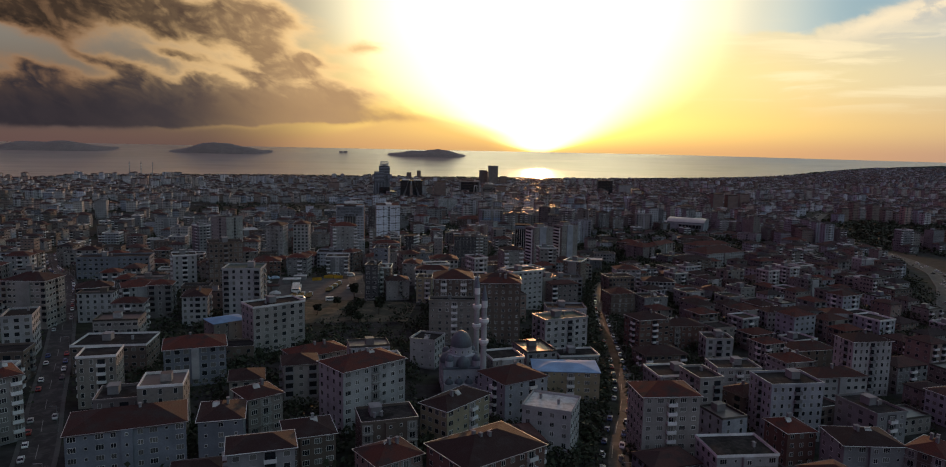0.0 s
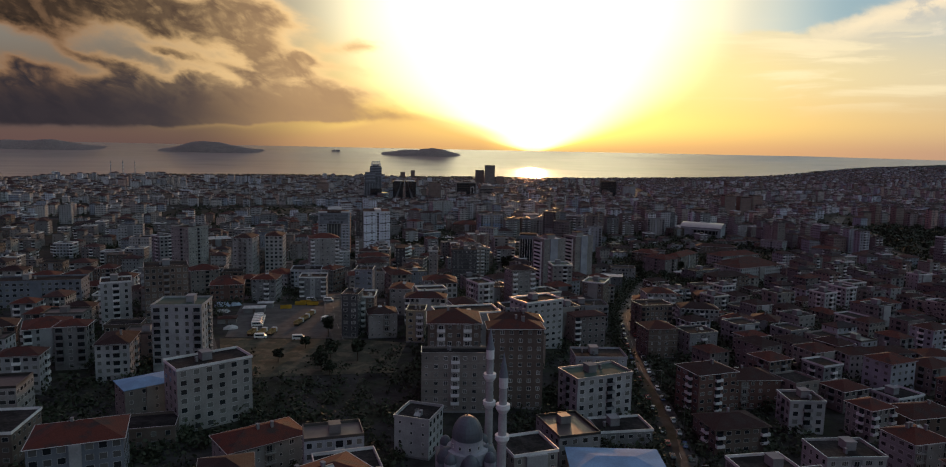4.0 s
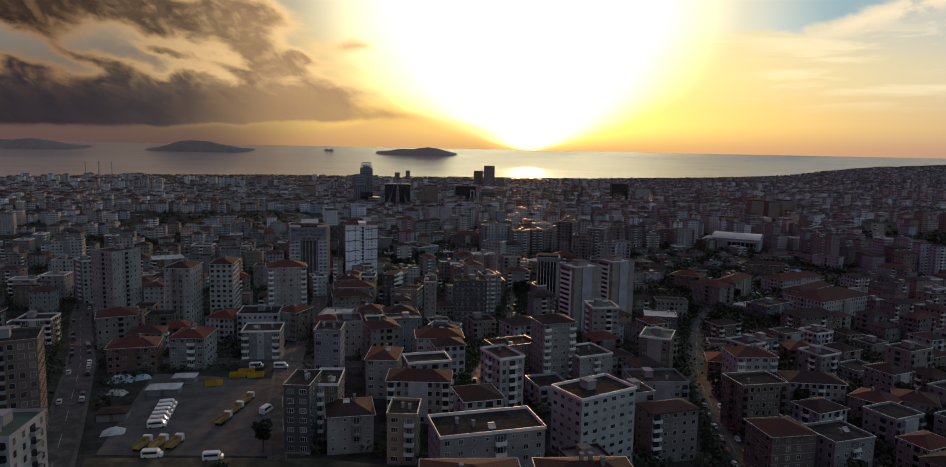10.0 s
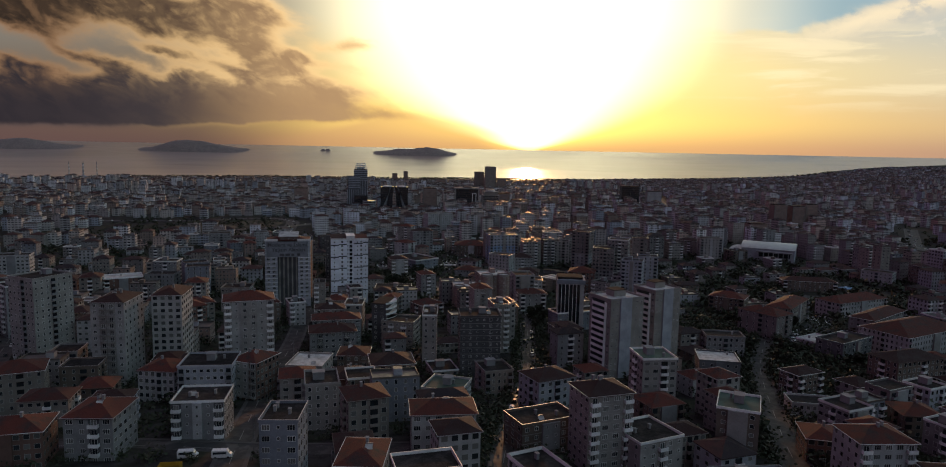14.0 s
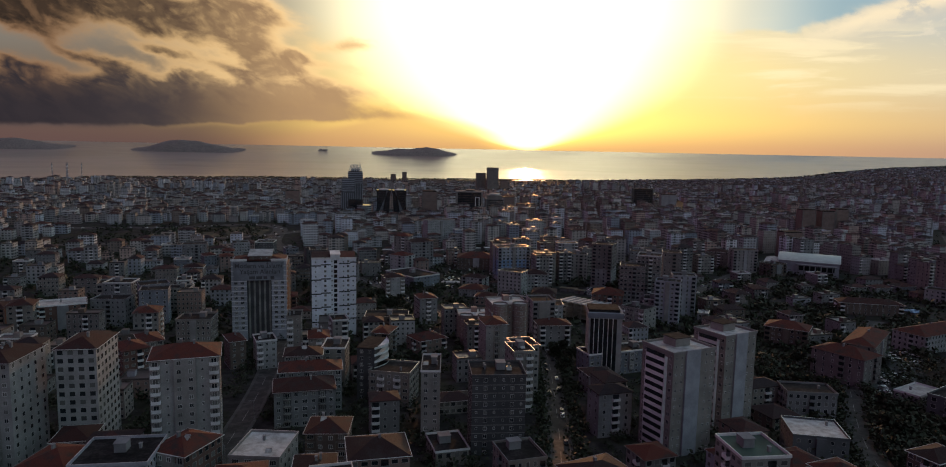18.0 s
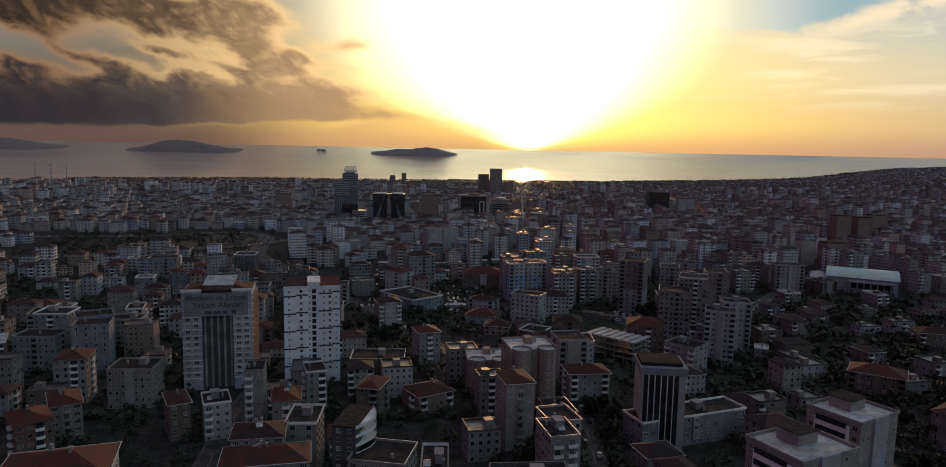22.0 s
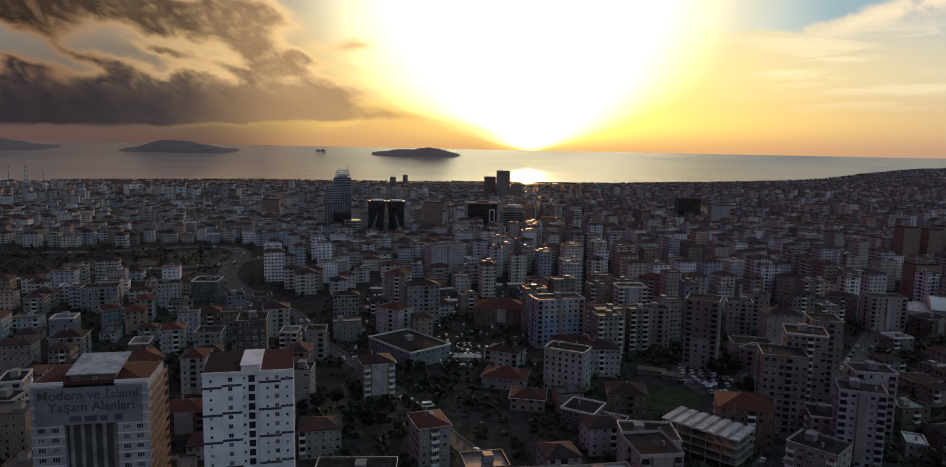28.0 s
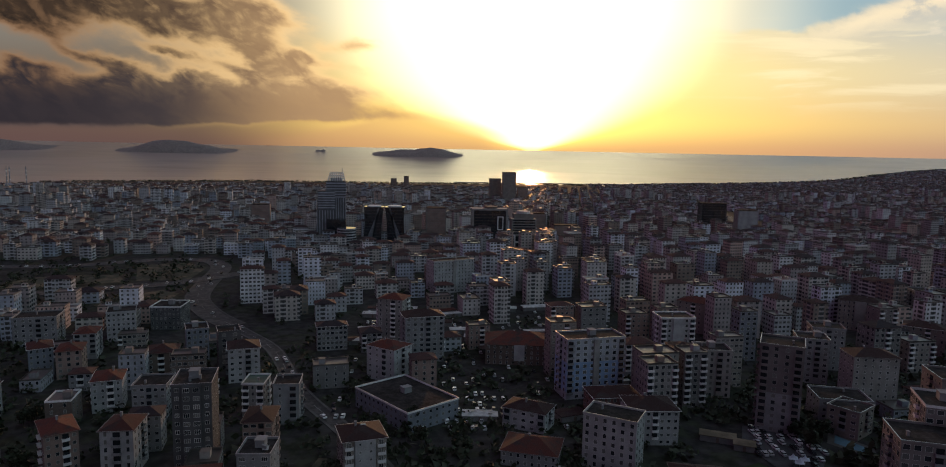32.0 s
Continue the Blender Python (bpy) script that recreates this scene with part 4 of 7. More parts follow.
def banner_tower():
    """Unfinished twin-winged tower with a printed banner between its wings and scaffolding on one side."""
    w, d, n = 31.0, 20.0, 14
    H = 41.2
    root = thing("banner_tower", -97, 782, 8, "tall unfinished grey tower with a large printed banner and scaffolding", "tower block", 19, 6.5)
    part("wall", Shape().box(-w / 2 + 1, -d / 2 + 2.2, -12, w / 2 - 1, d / 2, H, 0, False), [MATS["plaster_darkgrey"]], root, "dark recessed middle of the front")
    for x0, x1 in ((-w / 2, -w / 2 + 8.5), (w / 2 - 8.5, w / 2)):
        part("wing", Shape().box(x0, -d / 2, -12, x1, d / 2 - 1, H + 0.3), [MATS["plaster_bluewhite"]], root, "pale blue-grey sheeted wing")
        for f in range(n + 1):
            part("floor_edge", Shape().box(x0 - 0.1, -d / 2 - 0.18, f * STOREY - 0.25, x1 + 0.1, -d / 2, f * STOREY), [WHITE], root)
            if f < n:
                part("window", WIN_WIDE, None, root, "", Matrix.Translation(((x0 + x1) / 2 - 1.8, -d / 2, f * STOREY + 0.9)))
                part("window", WIN_WIDE, None, root, "", Matrix.Translation(((x0 + x1) / 2 + 1.8, -d / 2, f * STOREY + 0.9)))
        part("parapet", Shape().box(x0 - 0.3, -d / 2 - 0.4, H + 0.3, x1 + 0.3, -d / 2, H + 1.3), [WHITE], root)
    for i in range(5):
        x = -6.2 + i * 2.9
        part("pier", Shape().box(x, -d / 2 + 1.5, -5, x + 1.0, -d / 2 + 2.2, H - 12), [CONCRETE], root)
    part("roof", Shape().hip(w - 1, d - 1, H + 0.4, 2.0, 0.2), [TILE], root)
    part("penthouse", Shape().box(-5.5, -d / 2 + 2.0, H, 6.5, 5, H + 2.6), [MATS["plaster_brown"]], root, "dark recessed roof core")
    for x in (-3.4, 1.0, 4.2):
        part("small_window", WIN_SMALL, None, root, "", Matrix.Translation((x, -d / 2 + 2.0, H + 0.9)))
    s = Shape()
    lo, hi = [(-6.4, -d / 2 + 1.2, H + 2.7), (7.4, -d / 2 + 1.2, H + 2.7), (7.4, 5.6, H + 4.6), (-6.4, 5.6, H + 4.6)], 0.35
    s.quad([(a, b, c + hi) for a, b, c in lo])
    s.quad(lo[::-1])
    for i in range(4):
        j = (i + 1) % 4
        s.quad((lo[i], lo[j], (*lo[j][:2], lo[j][2] + hi), (*lo[i][:2], lo[i][2] + hi)))
    part("roof_slab", s, [PALE_ROOF], root, "pale sloping slab over the roof core")
    banner = part("banner", Shape().box(-w / 2 + 1.2, -d / 2 - 0.45, H - 11.4, w / 2 - 1.6, -d / 2 - 0.38, H - 0.4), [material("banner_fabric", (0.24, 0.25, 0.28), 0.8, 3.0, 0.25, 0.02)], root, "grey printed banner")
    turn = pose(0, -d / 2 - 0.47, 0, 90, 0, 0)
    part("lettering", text_mesh("Modern ve \u0130slami", 3.75), None, banner, "dark lettering", Matrix.Translation((-0.2, 0, H - 3.9)) @ turn)
    part("lettering", text_mesh("Ya\u015fam Alanlar\u0131", 3.75), None, banner, "dark lettering", Matrix.Translation((0.6, 0, H - 7.4)) @ turn)
    for i in range(4):
        part("bar", Shape().box(-5.5 + i * 4.0, -d / 2 - 0.49, H - 10.6, -5.5 + i * 4.0 + (3.3 if i < 2 else 2.1), -d / 2 - 0.455, H - 8.9), [MATS["plaster_darkgrey"]], banner, "dark bar of unreadable print")
    # scaffold on the east side
    sx = w / 2 + 1.2
    for j in range(5):
        y = -d / 2 + 0.5 + j * (d - 1) / 4
        part("scaffold_pole", Shape().drum(sx, y, -3, H - 1, 0.09, 0.09, 6), [STEEL], root)
    for f in range(n):
        z = f * STOREY + 0.4
        part("scaffold_deck", Shape().box(w / 2 + 0.15, -d / 2, z, sx + 0.15, d / 2, z + 0.12), [material("scaffold_boards", (0.36, 0.20, 0.12), 0.85)], root, "rust-brown scaffold deck")
        part("scaffold_rail", Shape().box(sx - 0.05, -d / 2, z + 1.1, sx + 0.05, d / 2, z + 1.2), [material("scaffold_boards", (0.36, 0.20, 0.12))], root)
    tagged(part("glazing", far_windows(w, d, n, "nw"), None, root, "rows of framed windows"), kind="stuff")


def ribbon_tower(x, y, rot, w, d, n, group):
    """Cream tower with ribbon windows on one face and a blank white panel on the next."""
    H = n * STOREY
    root = thing("ribbon_tower", x, y, rot, "tall cream apartment tower with ribbon windows and a blank white panel", "tower block", 13)
    tagged(root, group=group)
    part("wall", Shape().box(-w / 2, -d / 2, -6, w / 2, d / 2, H, 0, False), [MATS["plaster_beige"]], root)
    part("panel", Shape().box(-w / 2 + 5.4, -d / 2 - 0.8, -6, -w / 2 + 12.0, -d / 2, H + 1.2), [MATS["plaster_bluewhite"]], root, "blank white plastered panel")
    part("side_bay", Shape().box(-w / 2 - 1.2, -d / 2 + 3.0, -2, -w / 2, d / 2 - 3.2, H - 1.4), [WHITE], root, "white projecting bay")
    for f in range(n):
        z = f * STOREY
        part("ribbon_window", Shape().box(-w / 2 - 1.28, -d / 2 + 3.4, z + 1.0, -w / 2 - 1.16, d / 2 - 3.6, z + 2.5), [DARK_GLASS], root, "long ribbon window")
        for yy in (-d / 2 + 1.5, d / 2 - 1.6):
            part("window", WIN, None, root, "", pose(-w / 2, yy, z + 0.9, 0, 0, -90))
        for xx in (-w / 2 + 1.4, -w / 2 + 3.9, w / 2 - 1.6, w / 2 - 4.2):
            part("small_window", WIN_SMALL, None, root, "", Matrix.Translation((xx, -d / 2, z + 1.1)))
    part("roof", Shape().box(-w / 2 + 0.2, -d / 2 + 0.2, H, w / 2 - 0.2, d / 2 - 0.2, H + 0.15, 0, False), [PALE_ROOF], root)
    s = Shape()
    for a in ((-w / 2 - 0.3, -d / 2 - 0.3, w / 2 + 0.3, -d / 2), (-w / 2 - 0.3, d / 2, w / 2 + 0.3, d / 2 + 0.3), (-w / 2 - 0.3, -d / 2, -w / 2, d / 2), (w / 2, -d / 2, w / 2 + 0.3, d / 2)):
        s.box(a[0], a[1], H, a[2], a[3], H + 1.0)
    part("parapet", s, [MATS["plaster_cream"]], root)
    part("stair_head", Shape().box(-2.5, -1, H, 4.5, 5.5, H + 3.2), [MATS["plaster_beige"]], root)
    part("stair_roof", Shape().box(-2.9, -1.4, H + 3.2, 4.9, 5.9, H + 3.4), [BITUMEN], root)
    tagged(part("glazing", far_windows(w, d, n, "ne"), None, root, "rows of framed windows"), kind="stuff")


def striped_office(x, y, rot, w, d, n):
    """Office block: pale solid ends, dark glass front with tall white fins."""
    H = n * STOREY
    root = thing("office_block", x, y, rot, "pale office block with dark glass and tall white fins", "office block", 12)
    part("wall", Shape().box(-w / 2, -d / 2, -5, w / 2, d / 2, H, 0, False), [MATS["plaster_office"]], root)
    part("glass_front", Shape().box(-w / 2 + 0.8, -d / 2 - 0.14, -2, w / 2 - 2.6, -d / 2 - 0.02, H - 2.6), [DARK_GLASS], root, "dark glass front")
    for i in range(5):
        xx = -w / 2 + 2.4 + i * (w - 6.0) / 4.5
        part("fin", Shape().box(xx, -d / 2 - 0.6, -2, xx + 0.28, -d / 2 - 0.1, H - 2.4), [WHITE], root, "tall white fin")
    part("cornice", Shape().box(-w / 2 - 0.6, -d / 2 - 0.7, H - 2.2, w / 2 + 0.6, d / 2 + 0.4, H + 0.3), [MATS["plaster_bluegrey"]], root, "grey cornice band")
    part("roof_deck", Shape().box(-w / 2, -d / 2 + 2, H + 0.3, w / 2 - 1, d / 2 - 2, H + 1.6, 0, False), [BITUMEN], root)
    for f in range(n):
        for k in range(3):
            part("window", WIN_SMALL, None, root, "", pose(-w / 2, -d / 2 + 3 + k * 4.6, f * STOREY + 0.9, 0, 0, -90))


def minaret(x, y, h, z):
    root = new("minaret")
    root.matrix_basis = pose(x, y, z)
    tagged(root, "slender white stone minaret with two balconies", "minaret", "minarets of the mosque")
    part("base", Shape().box(-1.5, -1.5, -3, 1.5, 1.5, h * 0.22), [MATS["plaster_white"]], root)
    part("shaft", Shape().drum(0, 0, h * 0.22, h * 0.80, 1.15, 0.95, 16, 0, False), [MATS["plaster_white"]], root)
    for q in (0.50, 0.68):
        s = Shape().drum(0, 0, h * q - 1.2, h * q, 1.0, 1.75, 16, 0, False)
        s.drum(0, 0, h * q, h * q + 1.0, 1.75, 1.75, 16)
        part("balcony", s, [WHITE], root, "corbelled stone balcony")
    part("neck", Shape().drum(0, 0, h * 0.80, h * 0.86, 1.1, 1.1, 16), [WHITE], root)
    part("spire", Shape().drum(0, 0, h * 0.86, h, 1.15, 0.05, 16), [MATS["plaster_bluegrey"]], root, "lead-grey conical spire")


def mosque(x, y, rot):
    root = thing("mosque", x, y, rot, "grey stone mosque with a lead dome and half domes", "mosque", 12)
    root.scale = (0.74, 0.84, 1.22)
    lead = material("lead_sheet", (0.085, 0.10, 0.125), 0.5, 1.5, 0.3, 0.01, spec=0.5)
    stone = MATS["plaster_bluewhite"]
    part("hall", Shape().box(-10, -10, -4, 10, 10, 8.5, 0, False), [stone], root, "pale stone prayer hall")
    part("hall_roof", Shape().box(-10.3, -10.3, 8.5, 10.3, 10.3, 8.9), [lead], root)
    part("upper_drum", Shape().drum(0, 0, 8.9, 11.6, 7.6, 7.3, 20), [stone], root)
    part("dome_drum", Shape().drum(0, 0, 11.6, 14.0, 5.6, 5.4, 20), [stone], root)
    part("dome", Shape().dome(0, 0, 14.0, 5.5, 4.6, 24, 8).mesh("dome", [lead], True), None, root, "lead-grey main dome")
    part("finial", Shape().drum(0, 0, 18.5, 20.4, 0.16, 0.03, 8), [STEEL], root)
    for a in range(4):
        c, q = math.cos(a * math.pi / 2 + math.pi / 4) * 9.6, math.sin(a * math.pi / 2 + math.pi / 4) * 9.6
        part("turret", Shape().drum(c, q, 8.8, 10.6, 2.1, 2.1, 12), [stone], root)
        part("small_dome", Shape().dome(c, q, 10.6, 2.1, 1.8, 14, 5).mesh("small_dome", [lead], True), None, root)
        c, q = math.cos(a * math.pi / 2) * 7.2, math.sin(a * math.pi / 2) * 7.2
        part("half_dome", Shape().dome(c, q, 8.9, 3.6, 3.0, 16, 6).mesh("half_dome", [lead], True), None, root)
    for i in range(10):
        a = 2 * math.pi * i / 10
        part("drum_window", WIN_SMALL, None, root, "", pose(5.5 * math.sin(a), -5.5 * math.cos(a), 12.2, 0, 0, math.degrees(a)))
    for side in range(4):
        for row in range(2):
            for i in range(4):
                part("window", WIN, None, root, "", pose(0, 0, 0, 0, 0, side * 90) @ Matrix.Translation((-6.6 + i * 4.4, -10, 1.6 + row * 3.4)))
    part("porch", Shape().box(-10, -14, -4, 10, -10.02, 4.6, 0, False), [stone], root, "lower arcaded porch")
    for i in range(4):
        part("porch_dome", Shape().dome(-7.5 + i * 5, -12, 4.6, 2.0, 1.5, 14, 5).mesh("porch_dome", [lead], True), None, root)


def arena(x, y, rot):
    """Sports hall: barrel roof of pale metal over a glazed hall with a columned front."""
    root = thing("sports_hall", x, y, rot, "large sports hall with a shining barrel roof and columned front", "sports hall", 36, 4.5)
    w, d = 54.0, 42.0
    part("wall", Shape().box(-w / 2, -d / 2, -9, w / 2, d / 2, 9.5, 0, False), [MATS["plaster_bluewhite"]], root)
    s = Shape()
    n = 16
    arc = [(-d / 2 - 1.5 + (d + 3) * i / n, 9.5 + 5.2 * math.sin(math.pi * i / n) ** 0.8) for i in range(n + 1)]
    for (y0, z0), (y1, z1) in zip(arc, arc[1:]):
        s.quad(((-w / 2 - 1, y0, z0), (w / 2 + 1, y0, z0), (w / 2 + 1, y1, z1), (-w / 2 - 1, y1, z1)))
    for sx in (-1, 1):
        s.quad([(sx * (w / 2 + 1), a, b) for a, b in (arc if sx > 0 else arc[::-1])])
    part("roof", s, [material("pale_roof_metal", (0.34, 0.34, 0.35), 0.35, 0.8, 0.15, 0.0, metal=0.5, spec=0.6)], root, "pale barrel-shaped metal roof")
    part("glazing", Shape().box(-w / 2 + 18, -d / 2 - 0.2, 0.5, w / 2 - 4, -d / 2, 6.0), [DARK_GLASS], root)
    part("canopy", Shape().box(-w / 2 + 16, -d / 2 - 7, 6.2, w / 2 - 2, -d / 2, 7.2), [MATS["plaster_grey"]], root, "pale entrance canopy")
    for i in range(7):
        part("column", Shape().box(-w / 2 + 18 + i * 5.0, -d / 2 - 6.6, -9, -w / 2 + 18.9 + i * 5.0, -d / 2 - 5.7, 6.2), [MATS["plaster_grey"]], root)
    part("annex", Shape().box(-w / 2 - 14, -d / 2 + 6, -9, -w / 2 - 0.02, d / 2 - 4, 6.0, 0, False), [MATS["plaster_white"]], root)
    part("annex_roof", Shape().hip(13.4, d - 11, 6.0, 2.5, 0.3).mesh("annex_roof", [PALE_ROOF]), None, root, "", Matrix.Translation((-w / 2 - 7, 1, 0)))


def glass_tower(name, x, y, rot, w, d, h, label, mat, band, frame_mat):
    """Curtain-wall block with projecting floor edges and corner piers."""
    root = thing(name, x, y, rot, label, "high-rise", 0.6 * max(w, d))
    part("wall", Shape().box(-w / 2, -d / 2, -6, w / 2, d / 2, h, 0, False), [mat], root)
    z = band
    while z < h:
        part("floor_edge", Shape().box(-w / 2 - 0.25, -d / 2 - 0.25, z - 0.35, w / 2 + 0.25, d / 2 + 0.25, z), [frame_mat], root)
        z += band
    for sx in (-1, 1):
        part("corner_pier", Shape().box(sx * w / 2 - 0.7, -d / 2 - 0.5, -6, sx * w / 2 + 0.7, -d / 2 + 0.9, h + 0.5), [frame_mat], root)
    part("roof", Shape().box(-w / 2 + 0.5, -d / 2 + 0.5, h, w / 2 - 0.5, d / 2 - 0.5, h + 1.2, 0, False), [BITUMEN], root)
    return root


def skyscraper(x, y, rot):
    """Two joined shafts that flare at the foot: fins below, pale bands above, and an open tapering crown on the taller one."""
    root = thing("skyscraper", x, y, rot, "tall slender skyscraper with pale bands and an open tapering crown", "high-rise", 20)
    blue, pale, h = MATS["plaster_glass"], MATS["plaster_bluewhite"], 74.0
    part("main_shaft", Shape().box(-6, -10, -8, 17, 11, h, 0, False), [blue], root, "blue-grey glazed main shaft")
    s = Shape()
    prof = [(-21.0, -8.0), (-18.6, 14.0), (-17.0, 34.0), (-16.0, 63.0)]
    for (x0, z0), (x1, z1) in zip(prof, prof[1:]):
        s.quad(((x0, -12, z0), (4, -12, z0), (4, -12, z1), (x1, -12, z1)))
        s.quad(((x0, 9, z0), (x0, -12, z0), (x1, -12, z1), (x1, 9, z1)))
        s.quad(((4, -12, z0), (4, -10, z0), (4, -10, z1), (4, -12, z1)))
        s.quad(((4, 9, z0), (x0, 9, z0), (x1, 9, z1), (4, 9, z1)))
    s.quad(((-16, -12, 63), (4, -12, 63), (4, 9, 63), (-16, 9, 63)))
    part("west_shaft", s, [blue], root, "lower flared shaft")
    for i in range(6):
        z = h - 2.2 - i * 3.3
        part("floor_band", Shape().box(-6.3, -10.3, z, 17.3, 11.3, z + 1.5), [pale], root, "pale storey band")
    for i in range(7):
        z = 60.5 - i * 3.0
        part("floor_band", Shape().box(-15.4, -12.4, z, 4.2, -11.9, z + 1.3), [pale], root, "pale storey band")
    for i in range(7):
        xx = -17.5 + i * 3.2
        part("fin", Shape().box(xx, -12.6, -8, xx + 0.8, -12.0, 40), [pale], root, "pale upright fin")
    for i in range(5):
        xx = 5.2 + i * 2.8
        part("fin", Shape().box(xx, -10.6, 30, xx + 0.7, -10.0, 55), [pale], root, "pale upright fin")
    part("dark_annex", Shape().box(-5, -22, -8, 17, -12.7, 30, 0, False), [DARK_GLASS], root, "dark glass annex")
    part("roof", Shape().box(-5.5, -9.5, h, 16.5, 10.5, h + 0.8, 0, False), [BITUMEN], root)
    part("crown_core", Shape().box(-1, -4, h + 0.8, 12, 6, h + 5), [MATS["plaster_bluegrey"]], root)
    c = 11.0
    for sy in (-9.2, 9.8):
        for i in range(8):
            x0, x1 = -4.8 + i * 2.9, -2.2 + i * 2.2
            s = Shape()
            for o in (0.0, 0.5):
                s.quad(((x0, sy + o, h), (x0 + 0.7, sy + o, h), (x1 + 0.7, sy * 0.8 + o, h + c), (x1, sy * 0.8 + o, h + c)))
            for o in (0.0, 0.7):
                s.quad(((x0 + o, sy, h), (x0 + o, sy + 0.5, h), (x1 + o, sy * 0.8 + 0.5, h + c), (x1 + o, sy * 0.8, h + c)))
            part("crown_post", s, [WHITE], root, "white leaning crown post")
        for q in (0.36, 0.68, 1.0):
            part("crown_beam", Shape().box(-4.8 + 2.6 * q, sy * (1 - 0.2 * q) - 0.2, h + c * q - 0.7, 16.2 - 2.3 * q, sy * (1 - 0.2 * q) + 0.6, h + c * q), [WHITE], root)
    for xx in (-2.2, 13.2):
        part("crown_beam", Shape().box(xx, -7.2, h + c - 0.7, xx + 0.8, 7.8, h + c), [WHITE], root)
    part("mast", Shape().drum(13.0, 0, h + c, h + c + 6, 0.25, 0.1, 6), [STEEL], root)
    low = thing("round_office", x + 25, 1440, 0, "low white office block with dark ribbon windows", "office block", 13)
    part("wall", Shape().drum(0, 0, -6, 24, 10.5, 10.5, 20), [DARK_GLASS], low)
    for i in range(8):
        part("floor_band", Shape().drum(0, 0, 0.6 + i * 3.1, 2.2 + i * 3.1, 10.9, 10.9, 20), [MATS["plaster_white"]], low, "white storey band")


def twisted_tower(x, y, lean):
    """Dark glass tower whose faces fold: a slanting pale facet, a leaning edge and a bright ring on the roof."""
    root = thing("leaning_tower", x, y, 0, "dark glass tower with folded slanting faces", "high-rise", 14)
    tagged(root, group="pair of dark slanting towers")
    h, b, d = 50.0, 11.5, 9.0
    def ring(q):
        x0, x1 = -b + lean * 2.2 * q + 1.6 * math.sin(math.pi * q), b + lean * 2.2 * q - 1.6 * math.sin(math.pi * q)
        return [(x0, -d, h * q - 4), (x1, -d, h * q - 4), (x1, d, h * q - 4), (x0, d, h * q - 4)]
    s = Shape()
    rings = [ring(i / 10) for i in range(11)]
    for p, q in zip(rings, rings[1:]):
        for i in range(4):
            j = (i + 1) % 4
            s.quad((p[i], p[j], q[j], q[i]))
    s.quad(rings[-1])
    part("wall", s, [DARK_GLASS], root)
    s = Shape()
    e = -lean
    for o in (-0.25, -0.05):
        s.quad(((e * 9.5, -d + o, 0), (e * 2.0, -d + o, 0), (e * -7.0, -d + o, h - 5), (e * -9.0, -d + o, h - 5)))
    part("facet", s, [material("pale_glass", (0.16, 0.17, 0.19), 0.25, 0.5, 0.3, 0.0, spec=0.6)], root, "paler slanting glass facet")
    for i in range(12):
        z = -1 + i * 3.9
        q = (z + 4) / h
        p = ring(q)
        part("floor_edge", Shape().box(p[0][0] - 0.1, -d - 0.12, z, p[1][0] + 0.1, -d - 0.02, z + 0.3), [MATS["plaster_darkgrey"]], root)
    part("roof_ring", Shape().drum(lean * 2.2, 0, h - 4, h - 2.6, 8.4, 8.4, 20), [WHITE], root, "pale ring on the roof")


def frame_block(x, y, rot):
    """Broad dark glass block inside a pale portal frame, with one framed bay."""
    root = thing("frame_block", x, y, rot, "broad dark glass block inside a pale portal frame", "high-rise", 24)
    w, d, h, m = 42.0, 18.0, 45.0, MATS["plaster_cream"]
    part("wall", Shape().box(-w / 2, -d / 2, -6, w / 2, d / 2, h, 0, False), [DARK_GLASS], root)
    for sx in (-w / 2, w / 2 - 2.0):
        part("frame_post", Shape().box(sx, -d / 2 - 1.0, -6, sx + 2.0, -d / 2 - 0.02, h), [m], root)
    part("frame_beam", Shape().box(-w / 2 - 0.2, -d / 2 - 1.1, h, w / 2 + 0.2, d / 2, h + 2.0), [m], root)
    for i in range(12):
        part("floor_edge", Shape().box(-w / 2 + 2.1, -d / 2 - 0.25, i * 3.6, w / 2 - 2.1, -d / 2 - 0.01, i * 3.6 + 0.4), [MATS["plaster_brown"]], root)
    for a in ((9, 22, 10, 38), (15, 22, 16, 38), (10, 22, 15, 23), (10, 37, 15, 38)):
        part("bay_frame", Shape().box(a[0], -d / 2 - 0.9, a[1], a[2], -d / 2 - 0.3, a[3]), [WHITE], root)
    part("roof_drum", Shape().drum(2, 0, h + 2, h + 4.4, 8, 8, 16), [MATS["plaster_brown"]], root)


def portal_office(x, y, rot):
    """Pale stepped office with ribbon windows and a white portal on its front."""
    root = thing("portal_office", x, y, rot, "pale stepped office block with a white portal and ribbon windows", "office block", 18)
    part("wall", Shape().box(-15, -9, -6, 15, 9, 34, 0, False), [MATS["plaster_cream"]], root)
    part("upper_storey", Shape().box(-12, -7, 34, 12, 8, 40), [MATS["plaster_tan"]], root)
    part("roof_drum", Shape().drum(0, 0, 40, 43, 9, 8, 16), [PALE_ROOF], root)
    for i in range(6):
        part("ribbon_window", Shape().box(-13.5, -9.2, 16 + i * 3.1, 13.5, -8.98, 17.7 + i * 3.1), [DARK_GLASS], root, "dark ribbon window")
    part("dark_front", Shape().box(-10, -9.3, -2, 10, -8.98, 13), [DARK_GLASS], root)
    for sx in (-12.5, 10.5):
        part("portal_post", Shape().box(sx, -10.2, -6, sx + 2, -9.02, 15), [WHITE], root)
    part("portal_beam", Shape().box(-10.4, -10.2, 5, 10.4, -9.4, 7), [WHITE], root)


